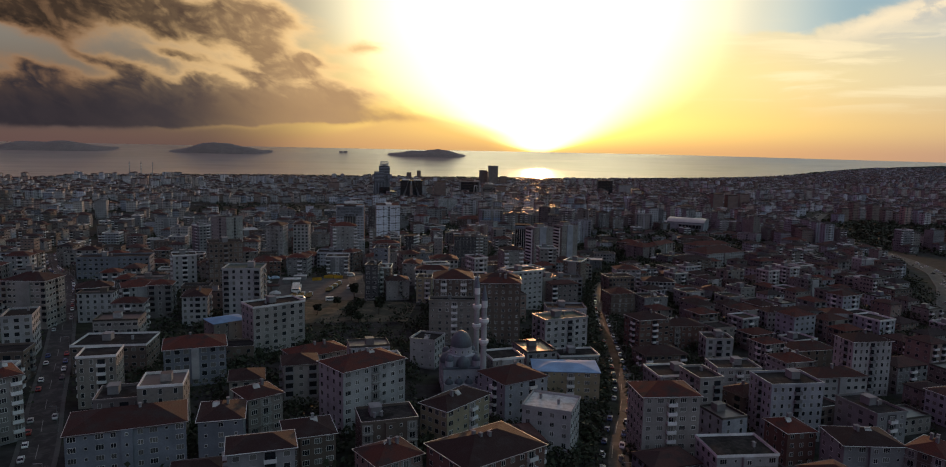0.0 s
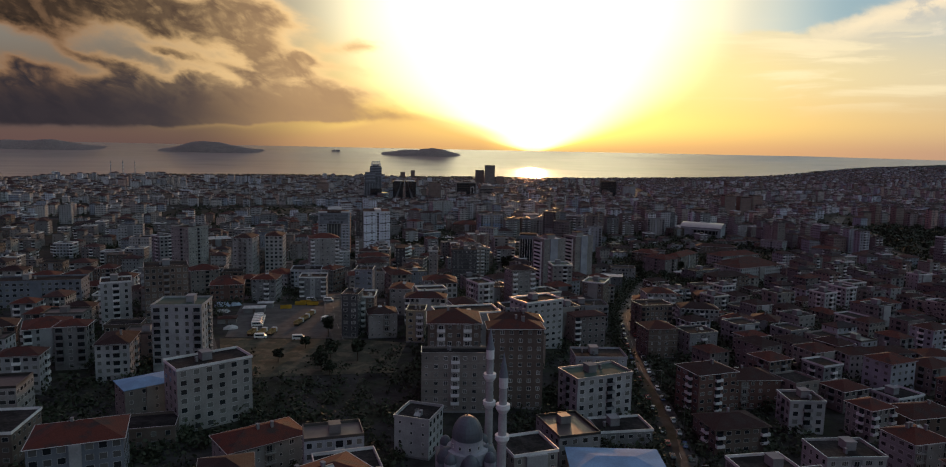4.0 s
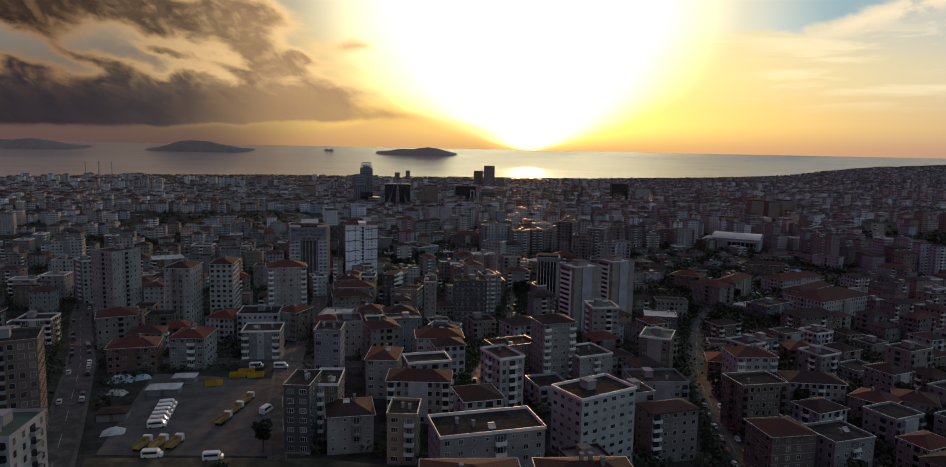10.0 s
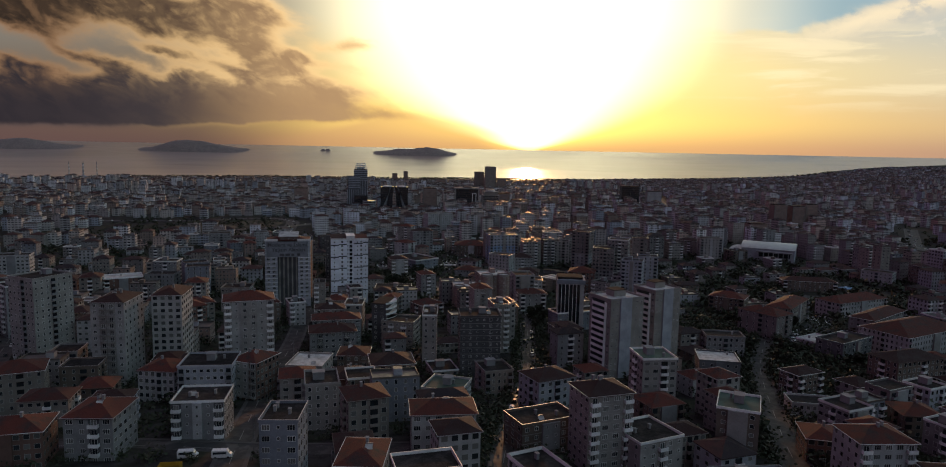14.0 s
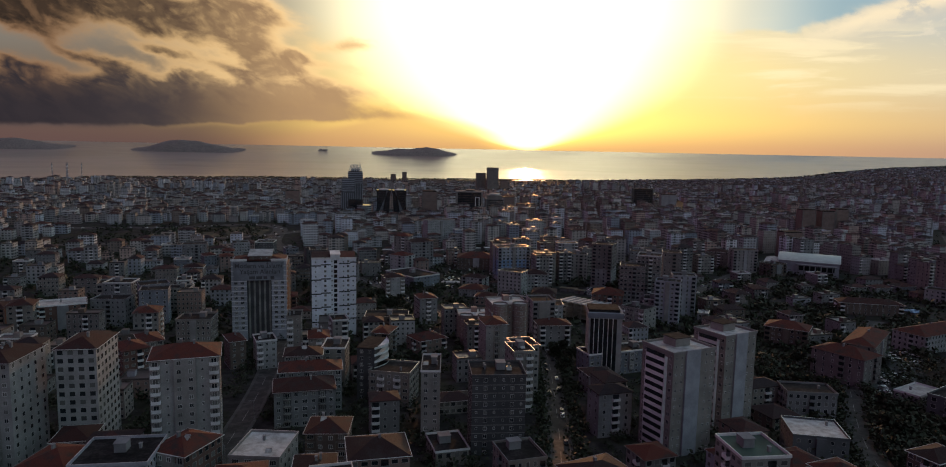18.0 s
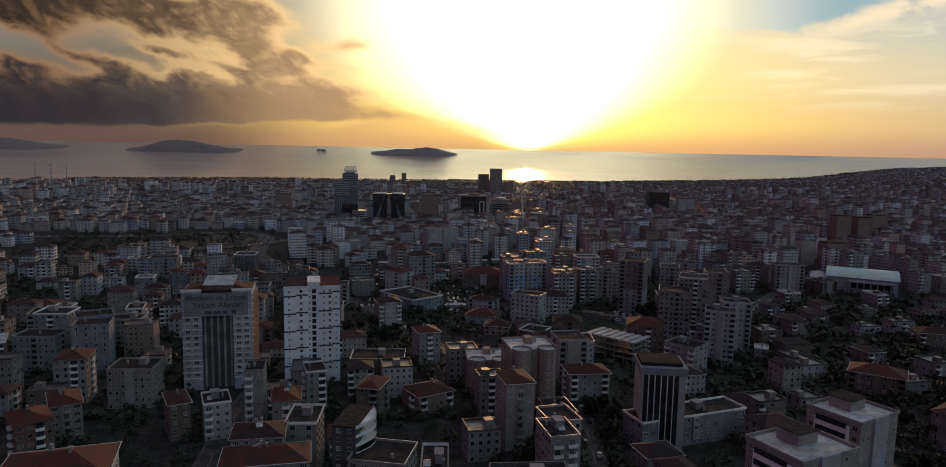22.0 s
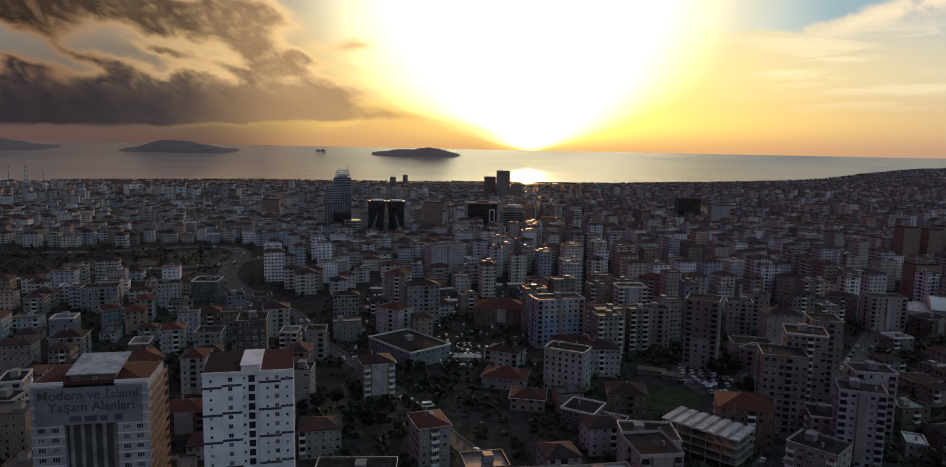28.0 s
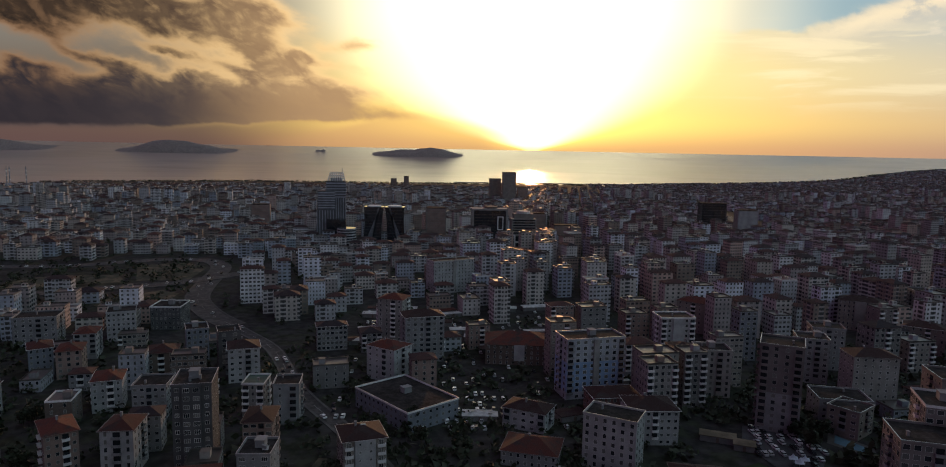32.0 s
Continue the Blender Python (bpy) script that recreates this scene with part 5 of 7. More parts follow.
def skyline():
    skyscraper(-117, 1500, 6)
    twisted_tower(-66, 1480, 1)
    twisted_tower(-37, 1480, -1)
    frame_block(73, 1465, 2)
    portal_office(116, 1480, 2)
    # tan and salmon plaster on both slab towers: haze put into the wall colour
    glass_tower("slab_tower", 190, 2260, 3, 30, 20, 71, "tall brown slab tower near the coast", MATS["plaster_tan"], 3.3, MATS["plaster_salmon"])
    glass_tower("slab_tower", 160, 2290, 3, 26, 20, 55, "lower brown slab tower near the coast", MATS["plaster_tan"], 3.3, MATS["plaster_salmon"])
    glass_tower("white_high_rise", 441, 1576, -4, 26, 18, 40, "white high-rise with dark window bands", MATS["plaster_white"], 3.3, MATS["plaster_white"])
    glass_tower("dark_high_rise", 398, 1590, -4, 34, 18, 48, "dark high-rise beside the highway", DARK_GLASS, 3.6, MATS["plaster_darkgrey"])
    for x, y, w, h in ((10, 1520, 24, 42), (-71, 2900, 15, 38), (-112, 2900, 18, 30), (228, 2300, 22, 36), (-30, 2700, 26, 18), (60, 2750, 30, 17), (150, 1600, 26, 30), (168, 1480, 30, 26), (-250, 1700, 26, 30), (420, 1120, 22, 30), (560, 1330, 20, 34), (590, 1330, 20, 32), (620, 1345, 20, 34)):
        glass_tower("mid_rise", x, y, 5, w, 16, h, "brown mid-rise block with storey bands", MATS["plaster_salmon"], 3.1, MATS["plaster_tan"])
    z = ground(-960, 2290)
    root = thing("far_mosque", -960, 2290, 0, "far mosque with one large dome", "mosque", 40)
    part("hall", Shape().box(-22, -22, -4, 22, 22, 12, 0, False), [MATS["plaster_white"]], root)
    part("dome", Shape().dome(0, 0, 12, 17, 15, 24, 8).mesh("dome", [MATS["plaster_bluegrey"]], True), None, root)
    for dx, dy in ((-28, -20), (-9, 22), (9, -20), (28, 22)):
        minaret(-960 + dx, 2290 + dy, 66, z)
    minaret(548, 1130, 30, ground(548, 1130))


def concrete_shell(x, y, rot, w, d, n):
    """Building shell under construction: bare slabs on columns."""
    root = thing("concrete_shell", x, y, rot, "unfinished concrete building shell of bare slabs and columns", "construction site", 19)
    for f in range(n + 1):
        z = f * 3.2
        part("slab", Shape().box(-w / 2, -d / 2, z - 0.28, w / 2, d / 2, z), [CONCRETE], root, "bare concrete floor slab")
    for f in range(n):
        for i in range(6):
            for j in (0, 2, 4):
                xx, yy = -w / 2 + 0.5 + i * (w - 1.4) / 5, -d / 2 + 0.5 + j * (d - 1.4) / 4
                part("column", Shape().box(xx, yy, f * 3.2, xx + 0.45, yy + 0.45, f * 3.2 + 2.92), [CONCRETE], root)
    for i in range(7):
        xx = -w / 2 + i * (w - 3.0) / 6
        part("roof_panel", Shape().box(xx, -d / 2, n * 3.2 + 0.02, xx + 2.7, d / 2, n * 3.2 + 0.5), [PALE_ROOF], root, "pale formwork panel on the top slab")


def round_bay_tower(x, y, rot, w, d, n):
    """Salmon apartment block with two rounded bays on its front, pale storey lines and a pale roof behind a curved parapet."""
    H = n * STOREY
    root = thing("round_bay_block", x, y, rot, "salmon-coloured apartment block with rounded bays and a pale roof", "building", 0.6 * w)
    mat = MATS["plaster_salmon"]
    part("wall", Shape().box(-w / 2, -d / 2, -4, w / 2, d / 2, H, 0, False), [mat], root)
    for sx in (-1, 1):
        cx = sx * w * 0.27
        bay = part("bay", Shape().drum(cx, -d / 2, -4, H, w * 0.19, w * 0.19, 18), [mat], root, "rounded bay")
        part("parapet", Shape().drum(cx, -d / 2, H, H + 1.0, w * 0.2, w * 0.2, 18, 0, False), [MATS["plaster_tan"]], bay)
        for f in range(n):
            for a in (-48, 0, 48):
                q = radians(a)
                part("window", WIN if a == 0 else WIN_SMALL, None, bay, "", pose(cx + w * 0.185 * math.sin(q), -d / 2 - w * 0.185 * math.cos(q), f * STOREY + 1.0, 0, 0, a))
            part("storey_line", Shape().drum(cx, -d / 2, f * STOREY + 2.75, f * STOREY + 2.9, w * 0.195, w * 0.195, 18), [MATS["plaster_white"]], bay)
    for f in range(n):
        part("small_window", WIN_SMALL, None, root, "", Matrix.Translation((0, -d / 2, f * STOREY + 1.1)))
    part("roof", Shape().box(-w / 2 + 0.2, -d / 2 + 0.2, H, w / 2 - 0.2, d / 2 - 0.2, H + 0.2, 0, False), [PALE_ROOF], root, "pale screed roof")
    part("roof_disc", Shape().drum(-w * 0.27, -d / 2, H, H + 0.25, w * 0.17, w * 0.17, 18), [PALE_ROOF], root)
    part("roof_disc", Shape().drum(w * 0.27, -d / 2, H, H + 0.25, w * 0.17, w * 0.17, 18), [PALE_ROOF], root)
    s = Shape()
    for a in ((-w / 2 - 0.2, d / 2 - 0.1, w / 2 + 0.2, d / 2 + 0.2), (-w / 2 - 0.2, -d / 2, -w / 2 + 0.1, d / 2 - 0.1), (w / 2 - 0.1, -d / 2, w / 2 + 0.2, d / 2 - 0.1)):
        s.box(a[0], a[1], H, a[2], a[3], H + 1.0)
    part("parapet", s, [MATS["plaster_tan"]], root)
    s = Shape().box(-1.6, 0, H + 0.2, 1.8, 4.5, H + 3.0)
    part("stair_head", s, [mat], root)
    part("chimney", Shape().box(3.0, 2, H + 0.2, 4.0, 3, H + 2.2), [MATS["plaster_grey"]], root)
    tagged(part("glazing", far_windows(w, d, n, "new"), None, root, "rows of framed windows"), kind="stuff")


def curved_block(x, y, rot):
    """Dark apartment block whose rounded end carries white curved balcony bands."""
    root = thing("curved_block", x, y, rot, "dark apartment block with white curved balcony bands", "building", 12)
    n, H = 8, 8 * STOREY
    part("wall", Shape().box(-5.5, -9, -4, 2.5, 9, H, 0, False), [MATS["plaster_darkgrey"]], root)
    for f in range(1, n + 1):
        s = Shape()
        z = f * STOREY
        pts = [(2.5, -9.5)] + [(2.5 + 3.6 * math.sin(math.pi * (i + 0.5) / 9), -9.5 + 19 * (i + 0.5) / 9) for i in range(9)] + [(2.5, 9.5)]
        for (x0, y0), (x1, y1) in zip(pts, pts[1:]):
            s.quad(((x0, y0, z - 0.3), (x1, y1, z - 0.3), (x1, y1, z + 0.8), (x0, y0, z + 0.8)))
        s.quad([(a, b, z) for a, b in pts])
        s.quad([(a, b, z - 0.3) for a, b in pts[::-1]])
        part("balcony_band", s, [WHITE], root, "white curved balcony band")
    part("roof", Shape().box(-5.7, -9.2, H, 2.7, 9.2, H + 0.3), [BITUMEN], root)
    for f in range(n):
        for i in range(2):
            part("window", WIN, None, root, "", Matrix.Translation((-3.4 + i * 3.6, -9, f * STOREY + 0.9)))


white_tower()
banner_tower()
ribbon_tower(94.3, 608.6, 22, 19.6, 16.5, 13, "pair of cream towers")
ribbon_tower(122.2, 631.3, 26, 17.9, 15.8, 13, "pair of cream towers")
mosque(10.5, 251, 5)
minaret(18.2, 239.5, 43, ground(18.2, 239.5))
minaret(17.0, 262.0, 43, ground(17, 262))
arena(389, 1024.2, -32)
skyline()

# ---------- houses, street by street ----------
house(-197.2, 341.8, -2, 21.3, 16, 8, "hip", "beige", 0)
house(-175.3, 293.5, 19, 11.1, 16, 6, "flat", "white", 0)
house(-130.9, 208.4, 43, 4.0, 14, 7, "hip", "cream", 1)
house(-217, 472.7, 11, 44.9, 16.1, 5, "flat", "bluegrey", 0)
house(-187.8, 382.5, 23, 18.1, 14, 4, "hip", "brick", 0)
house(-159.3, 372.5, 27, 17.5, 16, 5, "hip", "white", 0)
house(-121.3, 350.4, 11, 11.9, 18, 5, "hip", "white", 0)
house(-100.3, 362.3, 3, 19.2, 16, 9, "green", "balcony", 0)
house(-71.9, 304.4, 37, 24.0, 13, 7, "flat", "cream", 0)
house(-94.5, 309.2, 38, 15.5, 12, 4, "blue", "tan", 0)
house(-91.6, 260.9, 19, 21.8, 16, 5, "hip", "bluegrey", 0)
house(-126.8, 273.6, 6, 27.4, 18, 4, "flat", "brown", 0)
house(-84.2, 186.7, 20, 29.1, 17, 5, "hip", "bluegrey", 1)
house(-60.1, 191.6, 13, 11.8, 15, 5, "hip", "bluegrey", 1)
house(-54.3, 207.4, 38, 10.9, 12, 5, "hip", "tan", 1)
house(-34.9, 186.5, 18, 13.2, 13, 4, "hip", "brown", 1)
house(-47.5, 271.7, 35, 22.6, 14, 3, "hip", "cream", 1)
house(-23.3, 220.7, 39, 23.9, 15, 7, "hip", "white", 1)
house(-2.4, 280.3, -21, 10.9, 12, 4, "flat", "white", 1)
house(7.4, 209.1, 48, 21.0, 11, 4, "hip", "yellow", 1)
house(14.0, 168.9, 34, 25.0, 18, 5, "hip", "brick", 1)
house(-13.7, 195.6, 15, 16.4, 12, 4, "flat", "brown", 1)
house(-11.3, 170.5, 34, 13.3, 12, 4, "hip", "salmon", 1)
house(31.3, 322.4, 0, 19.8, 10.6, 10, "hip", "brown", 1)
house(33.0, 334.6, 0, 19.0, 12.0, 10, "hip", "brown", 1)
house(9.3, 327.4, 0, 18.8, 18.4, 10, "hip", "brown", 1)
house(53.0, 407.6, 28, 21.9, 14, 8, "flat", "white", 0)
house(68.0, 343.7, -2, 20.1, 13, 6, "flat", "bluewhite", 1)
house(60.8, 318.7, 20, 23.0, 13, 6, "green", "white", 0)
house(65.0, 299.6, 6, 18.3, 12, 2, "flat", "grey", 0)
house(51.7, 257.4, -5, 25.4, 15, 4, "blue", "yellow", 1)
house(37.3, 204.3, -23, 15.2, 14, 5, "whitetop", "white", 1)
house(27.7, 229.1, -60, 16.6, 18, 5, "hip", "bluewhite", 0)
house(73.6, 206.3, 3, 18.2, 14, 8, "hip", "cream", 1)
house(97.0, 234.3, 10, 9.0, 14, 7, "flat", "cream", 0)
house(88.7, 185.7, 3, 18.2, 14, 5, "flat", "white", 1)
house(117.0, 241.4, 23, 13.2, 11, 4, "hip", "brown", 0)
house(125.5, 228.1, 5, 19.4, 14, 7, "flat", "bluewhite", 0)
house(157.7, 253.3, 6, 22.0, 12, 5, "hip", "white", 0)
house(150.8, 218.6, 12, 12.1, 18, 5, "flat", "grey", 1)
house(181.8, 272.1, 5, 17.6, 12, 8, "hip", "white", 0)
house(131.1, 192.5, -4, 17.8, 14, 5, "hip", "grey", 1)
house(148.4, 184.6, -57, 10.5, 14, 5, "hip", "brown", 1)
house(117.2, 208.4, 8, 10.2, 12, 4, "hip", "brick", 1)
house(107.7, 331.7, 16, 17.3, 14, 6, "hip", "brick", 0)
house(122.3, 442.3, 8, 17.9, 13, 6, "flat", "brown", 0)
house(195.4, 373.1, 7, 15.9, 11, 4, "hip", "white", 0)
house(212.8, 375.0, 7, 17.2, 11, 4, "hip", "grey", 0)
house(229.9, 370.5, -4, 14.8, 11, 4, "hip", "white", 0)
house(125.9, 271.7, 1, 18.4, 13, 4, "flat", "white", 1)
house(93.1, 254.6, 7, 16.3, 14, 5, "flat", "grey", 1)
house(156.3, 282.3, 12, 14.0, 13, 4, "hip", "white", 1)
house(136.9, 315.5, -4, 12.7, 11, 4, "flat", "white", 0)
house(104.5, 301.9, 9, 20.2, 14, 3, "hip", "brown", 0)
house(179.7, 310.1, 9, 21.9, 14, 3, "hip", "brown", 0)
house(194.6, 389.6, 20, 11.5, 14, 4, "hip", "brown", 0)
house(124.5, 341.5, 1, 29.2, 15, 4, "hip", "brick", 1)
house(133.8, 408.4, 14, 16.0, 14, 4, "flat", "grey", 1)
house(113.7, 406.9, 7, 15.2, 14, 5, "hip", "brown", 1)
house(156.0, 462.0, -9, 21.6, 14, 4, "hip", "grey", 0)
house(174.3, 447.9, -54, 14.6, 14, 3, "hip", "tan", 0)
house(189.6, 447.3, -33, 14.5, 14, 3, "hip", "grey", 0)
house(219, 477.8, -75, 13, 12, 3, "hip", "brown", 0)
house(89.2, 454.5, 1, 20.5, 15, 5, "flat", "grey", 0)
house(55.4, 488.7, 14, 15, 13.2, 9, "hip", "cream", 1)
house(90.6, 543.1, 3, 13.6, 14.6, 9, "green", "cream", 0)
house(140.1, 594.5, -15, 18.2, 16.9, 4, "whitetop", "glass", 0)
house(162.1, 637.2, -10, 19.8, 12.7, 4, "flat", "grey", 0)
house(105.3, 499.8, -27, 13, 16.2, 7, "green", "brown", 0)
house(138.3, 478.8, -1, 17.3, 14.1, 6, "hip", "white", 1)
house(159, 546.9, -12, 17.5, 10.4, 2, "flat", "white", 0)
house(26.8, 431.4, 23, 9.2, 14, 8, "flat", "white", 0)
house(50.7, 553.2, 23, 17.6, 15.2, 5, "hip", "bluewhite", 0)
house(38.9, 500.9, 21, 20.4, 12.4, 4, "flat", "brown", 1)
house(69.5, 487.4, 21, 16.2, 16.2, 5, "flat", "cream", 1)
house(27.2, 609.5, 1, 19.1, 16.1, 10, "flat", "darkgrey", 1)
house(45.6, 668.7, 12, 10.5, 13.4, 8, "flat", "cream", 0)
house(35.4, 702.6, 9, 10.8, 15.5, 9, "hip", "cream", 1)
house(41.3, 649.1, 9, 8.9, 13.5, 9, "flat", "cream", 1)
striped_office(91.7, 702.1, -9, 16.3, 16.9, 11)
round_bay_tower(46.8, 742.5, 7, 20.4, 17.4, 10)
house(73.3, 782.1, 5, 14.2, 17.1, 8, "flat", "white", 0)
round_bay_tower(30.9, 768.2, 1, 19.7, 16.3, 6)
house(75.7, 754.3, 3, 18.9, 13.9, 5, "hip", "grey", 0)
house(52.1, 701.9, 7, 10.8, 15.3, 5, "flat", "brown", 1)
concrete_shell(111.8, 827, -47, 30.9, 17.2, 4)
house(83.4, 814, -6, 19.9, 17.2, 5, "flat", "white", 1)
house(78.9, 848.2, -31, 11.7, 12.9, 2, "flat", "bluegrey", 0)
house(71.7, 903.7, -31, 20.3, 12.9, 7, "flat", "stripe", 0)
house(80.8, 982.2, 11, 30.4, 15, 10, "flat", "bluewhite", 0)
house(68.9, 856.3, -34, 14.5, 15, 3, "flat", "darkgrey", 0)
house(91.7, 870.1, -12, 17.4, 17.2, 4, "hip", "brown", 0)
house(44.9, 941.8, -29, 19.2, 12.9, 3, "hip", "white", 0)
house(48.7, 880.5, -13, 15.8, 15, 2, "hip", "salmon", 0)
house(142.2, 981.1, -5, 15.7, 14, 8, "flat", "lattice", 0)
house(131.4, 992.6, -11, 14.5, 15, 7, "hip", "cream", 0)
house(143, 1037, 1, 19.8, 15, 9, "flat", "white", 0)
house(155.1, 938.7, -29, 17.4, 17.2, 13, "flat", "brownred", 0)
house(152, 848.6, -19, 17.6, 17.1, 12, "flat", "brownred", 0)
house(168.3, 860.5, -23, 16.5, 17.2, 14, "flat", "brownred", 0)
house(197.3, 894.4, -16, 13.7, 17.2, 13, "flat", "brownred", 0)
house(184, 931.9, -55, 13.3, 15, 4, "flat", "tan", 0)
house(131.5, 838.2, -18, 21, 19.3, 6, "hip", "brick", 0)
house(168.2, 819.6, -25, 16.1, 12.9, 10, "flat", "bluewhite", 0)
house(187.8, 842.9, -13, 16.3, 12.9, 10, "flat", "bluewhite", 0)
house(164, 832.4, -19, 15.3, 15, 5, "flat", "cream", 0)
house(142.4, 802.1, -50, 17.2, 15, 5, "flat", "cream", 1)
house(317.4, 1019.6, -8, 23.7, 15, 8, "flat", "lattice", 0)
house(306.1, 1049.8, -37, 22.1, 15, 6, "hip", "tan", 0)
house(341.9, 1007, 17, 19.6, 15, 4, "flat", "brown", 0)
house(187.1, 945.4, -13, 22.1, 17.2, 4, "flat", "grey", 0)
house(217.6, 971, -8, 21.2, 15, 8, "hip", "cream", 0)
house(53.4, 1040.1, -6, 37.8, 25.8, 4, "hip", "brown", 0)
house(84, 950.9, 5, 21.7, 15, 4, "hip", "brick", 0)
house(93.8, 928.9, -1, 19.8, 17.2, 5, "hip", "white", 0)
house(41.6, 909.6, -18, 21.4, 17.2, 2, "hip", "grey", 0)
house(-126.4, 414.8, 22, 19.1, 15, 11, "flat", "brown", 0)
house(-153.1, 421.7, 23, 13.3, 14, 8, "flat", "white", 0)
house(-152.1, 548.6, 22, 18.1, 15.4, 6, "hip", "tan", 0)
house(-119.1, 488.6, 12, 18.4, 14.3, 4, "hip", "brick", 0)
house(-97.8, 495.9, -1, 14.2, 16.4, 5, "hip", "grey", 1)
house(-104.7, 567, -9, 15, 15.8, 5, "hip", "white", 0)
house(-85.7, 562.7, 4, 20.3, 18, 6, "flat", "bluewhite", 0)
house(-72.5, 512, 4, 16.3, 14.7, 5, "flat", "grey", 1)
house(-35.6, 460.9, -1, 9.5, 13, 8, "flat", "bluegrey", 1)
house(-36.7, 410.3, -6, 7.6, 14, 7, "flat", "darkgrey", 1)
house(-30.3, 420.4, -1, 7.6, 15, 6, "flat", "brown", 1)
house(-22.7, 410.3, 9, 13.7, 14, 4, "hip", "cream", 1)
house(-5.6, 401.6, -5, 8.6, 12, 5, "flat", "yellow", 1)
house(-1.3, 431.0, -4, 20.8, 12, 5, "hip", "cream", 0)
house(-18.6, 501.9, 18, 12.9, 13.4, 6, "hip", "tan", 0)
house(-14.8, 456.4, -5, 11.2, 16, 5, "hip", "cream", 1)
house(16.5, 376.9, 12, 27.8, 14, 7, "flat", "grey", 1)
house(9.5, 313.3, 0, 23.2, 7.2, 7, "flat", "tan", 1)
house(-12.8, 564.5, 9, 17.2, 15.7, 6, "hip", "salmon", 0)
house(3.7, 626.4, -2, 5.6, 20.7, 9, "flat", "cream", 1)
house(6.5, 494.3, 3, 19.7, 13.3, 5, "hip", "white", 1)
house(9.5, 541, -20, 15.1, 15.3, 4, "green", "white", 0)
house(-46.8, 638.5, 11, 23.2, 16.1, 5, "hip", "grey", 1)
house(-46.7, 653.3, 9, 25.3, 13.7, 6, "hip", "grey", 1)
house(-51.6, 665.6, 7, 15.8, 12.5, 7, "hip", "cream", 1)
house(-39.4, 678.8, -1, 10.3, 15.9, 7, "flat", "tan", 0)
house(-11.9, 660.6, -14, 17.9, 16, 5, "flat", "tan", 1)
curved_block(-20.9, 669, -12)
house(-137.3, 599.8, -0, 14.2, 20.8, 13, "hip", "tower", 1)
house(-119.3, 617, 5, 13.2, 20.8, 13, "hip", "tower", 0)
house(-80.1, 602.7, 15, 21.6, 16.2, 13, "hip", "tower", 1)
house(-192.8, 641.8, 63, 20.9, 18.3, 14, "flat", "cream", 0)
house(-230, 684.9, 45, 14.2, 15.8, 10, "flat", "grey", 0)
house(-331.5, 859.7, 15, 25.1, 15, 8, "flat", "white", 0)
house(-268.7, 734.6, 4, 17.5, 15.4, 8, "flat", "white", 0)
house(-134.7, 688.7, 39, 11.4, 15.8, 6, "hip", "brick", 0)
house(-69.6, 569.8, -23, 12.6, 15.8, 6, "hip", "brick", 1)
house(-48, 575.4, -7, 15.1, 18.2, 5, "whitetop", "cream", 1)
house(-31.1, 563.9, 5, 11.9, 15.7, 4, "hip", "brick", 1)
house(-31, 594.1, -1, 13.5, 13.8, 5, "hip", "brown", 1)
house(-125.6, 753.5, 2, 18.5, 15.3, 6, "flat", "tan", 0)
house(-233.1, 779.1, 16, 13.3, 15.2, 7, "hip", "tan", 0)
house(-249.8, 785.3, 2, 13.4, 15.2, 6, "hip", "salmon", 0)
house(-196.5, 811.5, 1, 20.9, 15.1, 6, "flat", "grey", 0)
house(-202, 837.9, 2, 17.7, 15.1, 8, "flat", "grey", 0)
house(-170.3, 811.6, 14, 16.7, 15.1, 8, "flat", "bluegrey", 0)
house(-168.6, 847.9, 1, 17.7, 12.9, 6, "flat", "lattice", 0)
house(-218.8, 795.2, 26, 25.4, 17.3, 6, "whitetop", "brick", 0)
house(-213, 850.7, 14, 18, 17.1, 7, "flat", "cream", 0)
house(-179, 831.4, 28, 18, 15.1, 8, "flat", "bluegrey", 0)
house(-154.4, 759.7, 11, 13.1, 15.3, 7, "hip", "cream", 0)
house(-137.5, 717, 30, 10.5, 17.6, 5, "hip", "tan", 1)
house(-65.3, 718.1, 7, 6.4, 13.2, 9, "flat", "tan", 1)
house(-79.8, 715.1, 21, 9.8, 13.3, 5, "flat", "white", 1)
house(-95, 716.1, 27, 7.7, 15.5, 5, "hip", "brown", 1)
house(-52, 711.2, 9, 10.1, 15.4, 6, "hip", "tan", 1)
house(-45.3, 737.2, 16, 8.4, 13.2, 7, "flat", "cream", 0)
house(-22, 790.7, -1, 26.3, 17.4, 4, "flat", "brown", 0)
house(-20.4, 735, -15, 9.6, 15.4, 5, "hip", "brown", 0)
house(2.7, 744.6, 30, 17.3, 15.3, 3, "hip", "salmon", 0)
house(2.1, 821.3, 16, 11.9, 15.1, 6, "hip", "grey", 1)
house(-22.9, 895.5, 16, 15.2, 15, 6, "hip", "cream", 1)
house(-8.8, 957.7, -52, 40.4, 27.9, 3, "flat", "bluegrey", 0)
house(-19.1, 1007.3, -35, 17.9, 15, 6, "hip", "white", 0)
house(-2.4, 1039.5, 13, 22.4, 15, 9, "hip", "grey", 0)
house(-20.3, 1084, -19, 16.3, 15, 9, "hip", "cream", 0)
house(19.2, 1217.1, 26, 37, 14.5, 9, "flat", "stripe", 0)
house(-79.8, 893.6, 9, 12.7, 16.1, 13, "flat", "darkgrey", 1)
house(-142.7, 966.5, 16, 12.3, 15, 5, "hip", "white", 0)
house(-119.9, 958.7, 5, 14.1, 15, 5, "flat", "grey", 0)
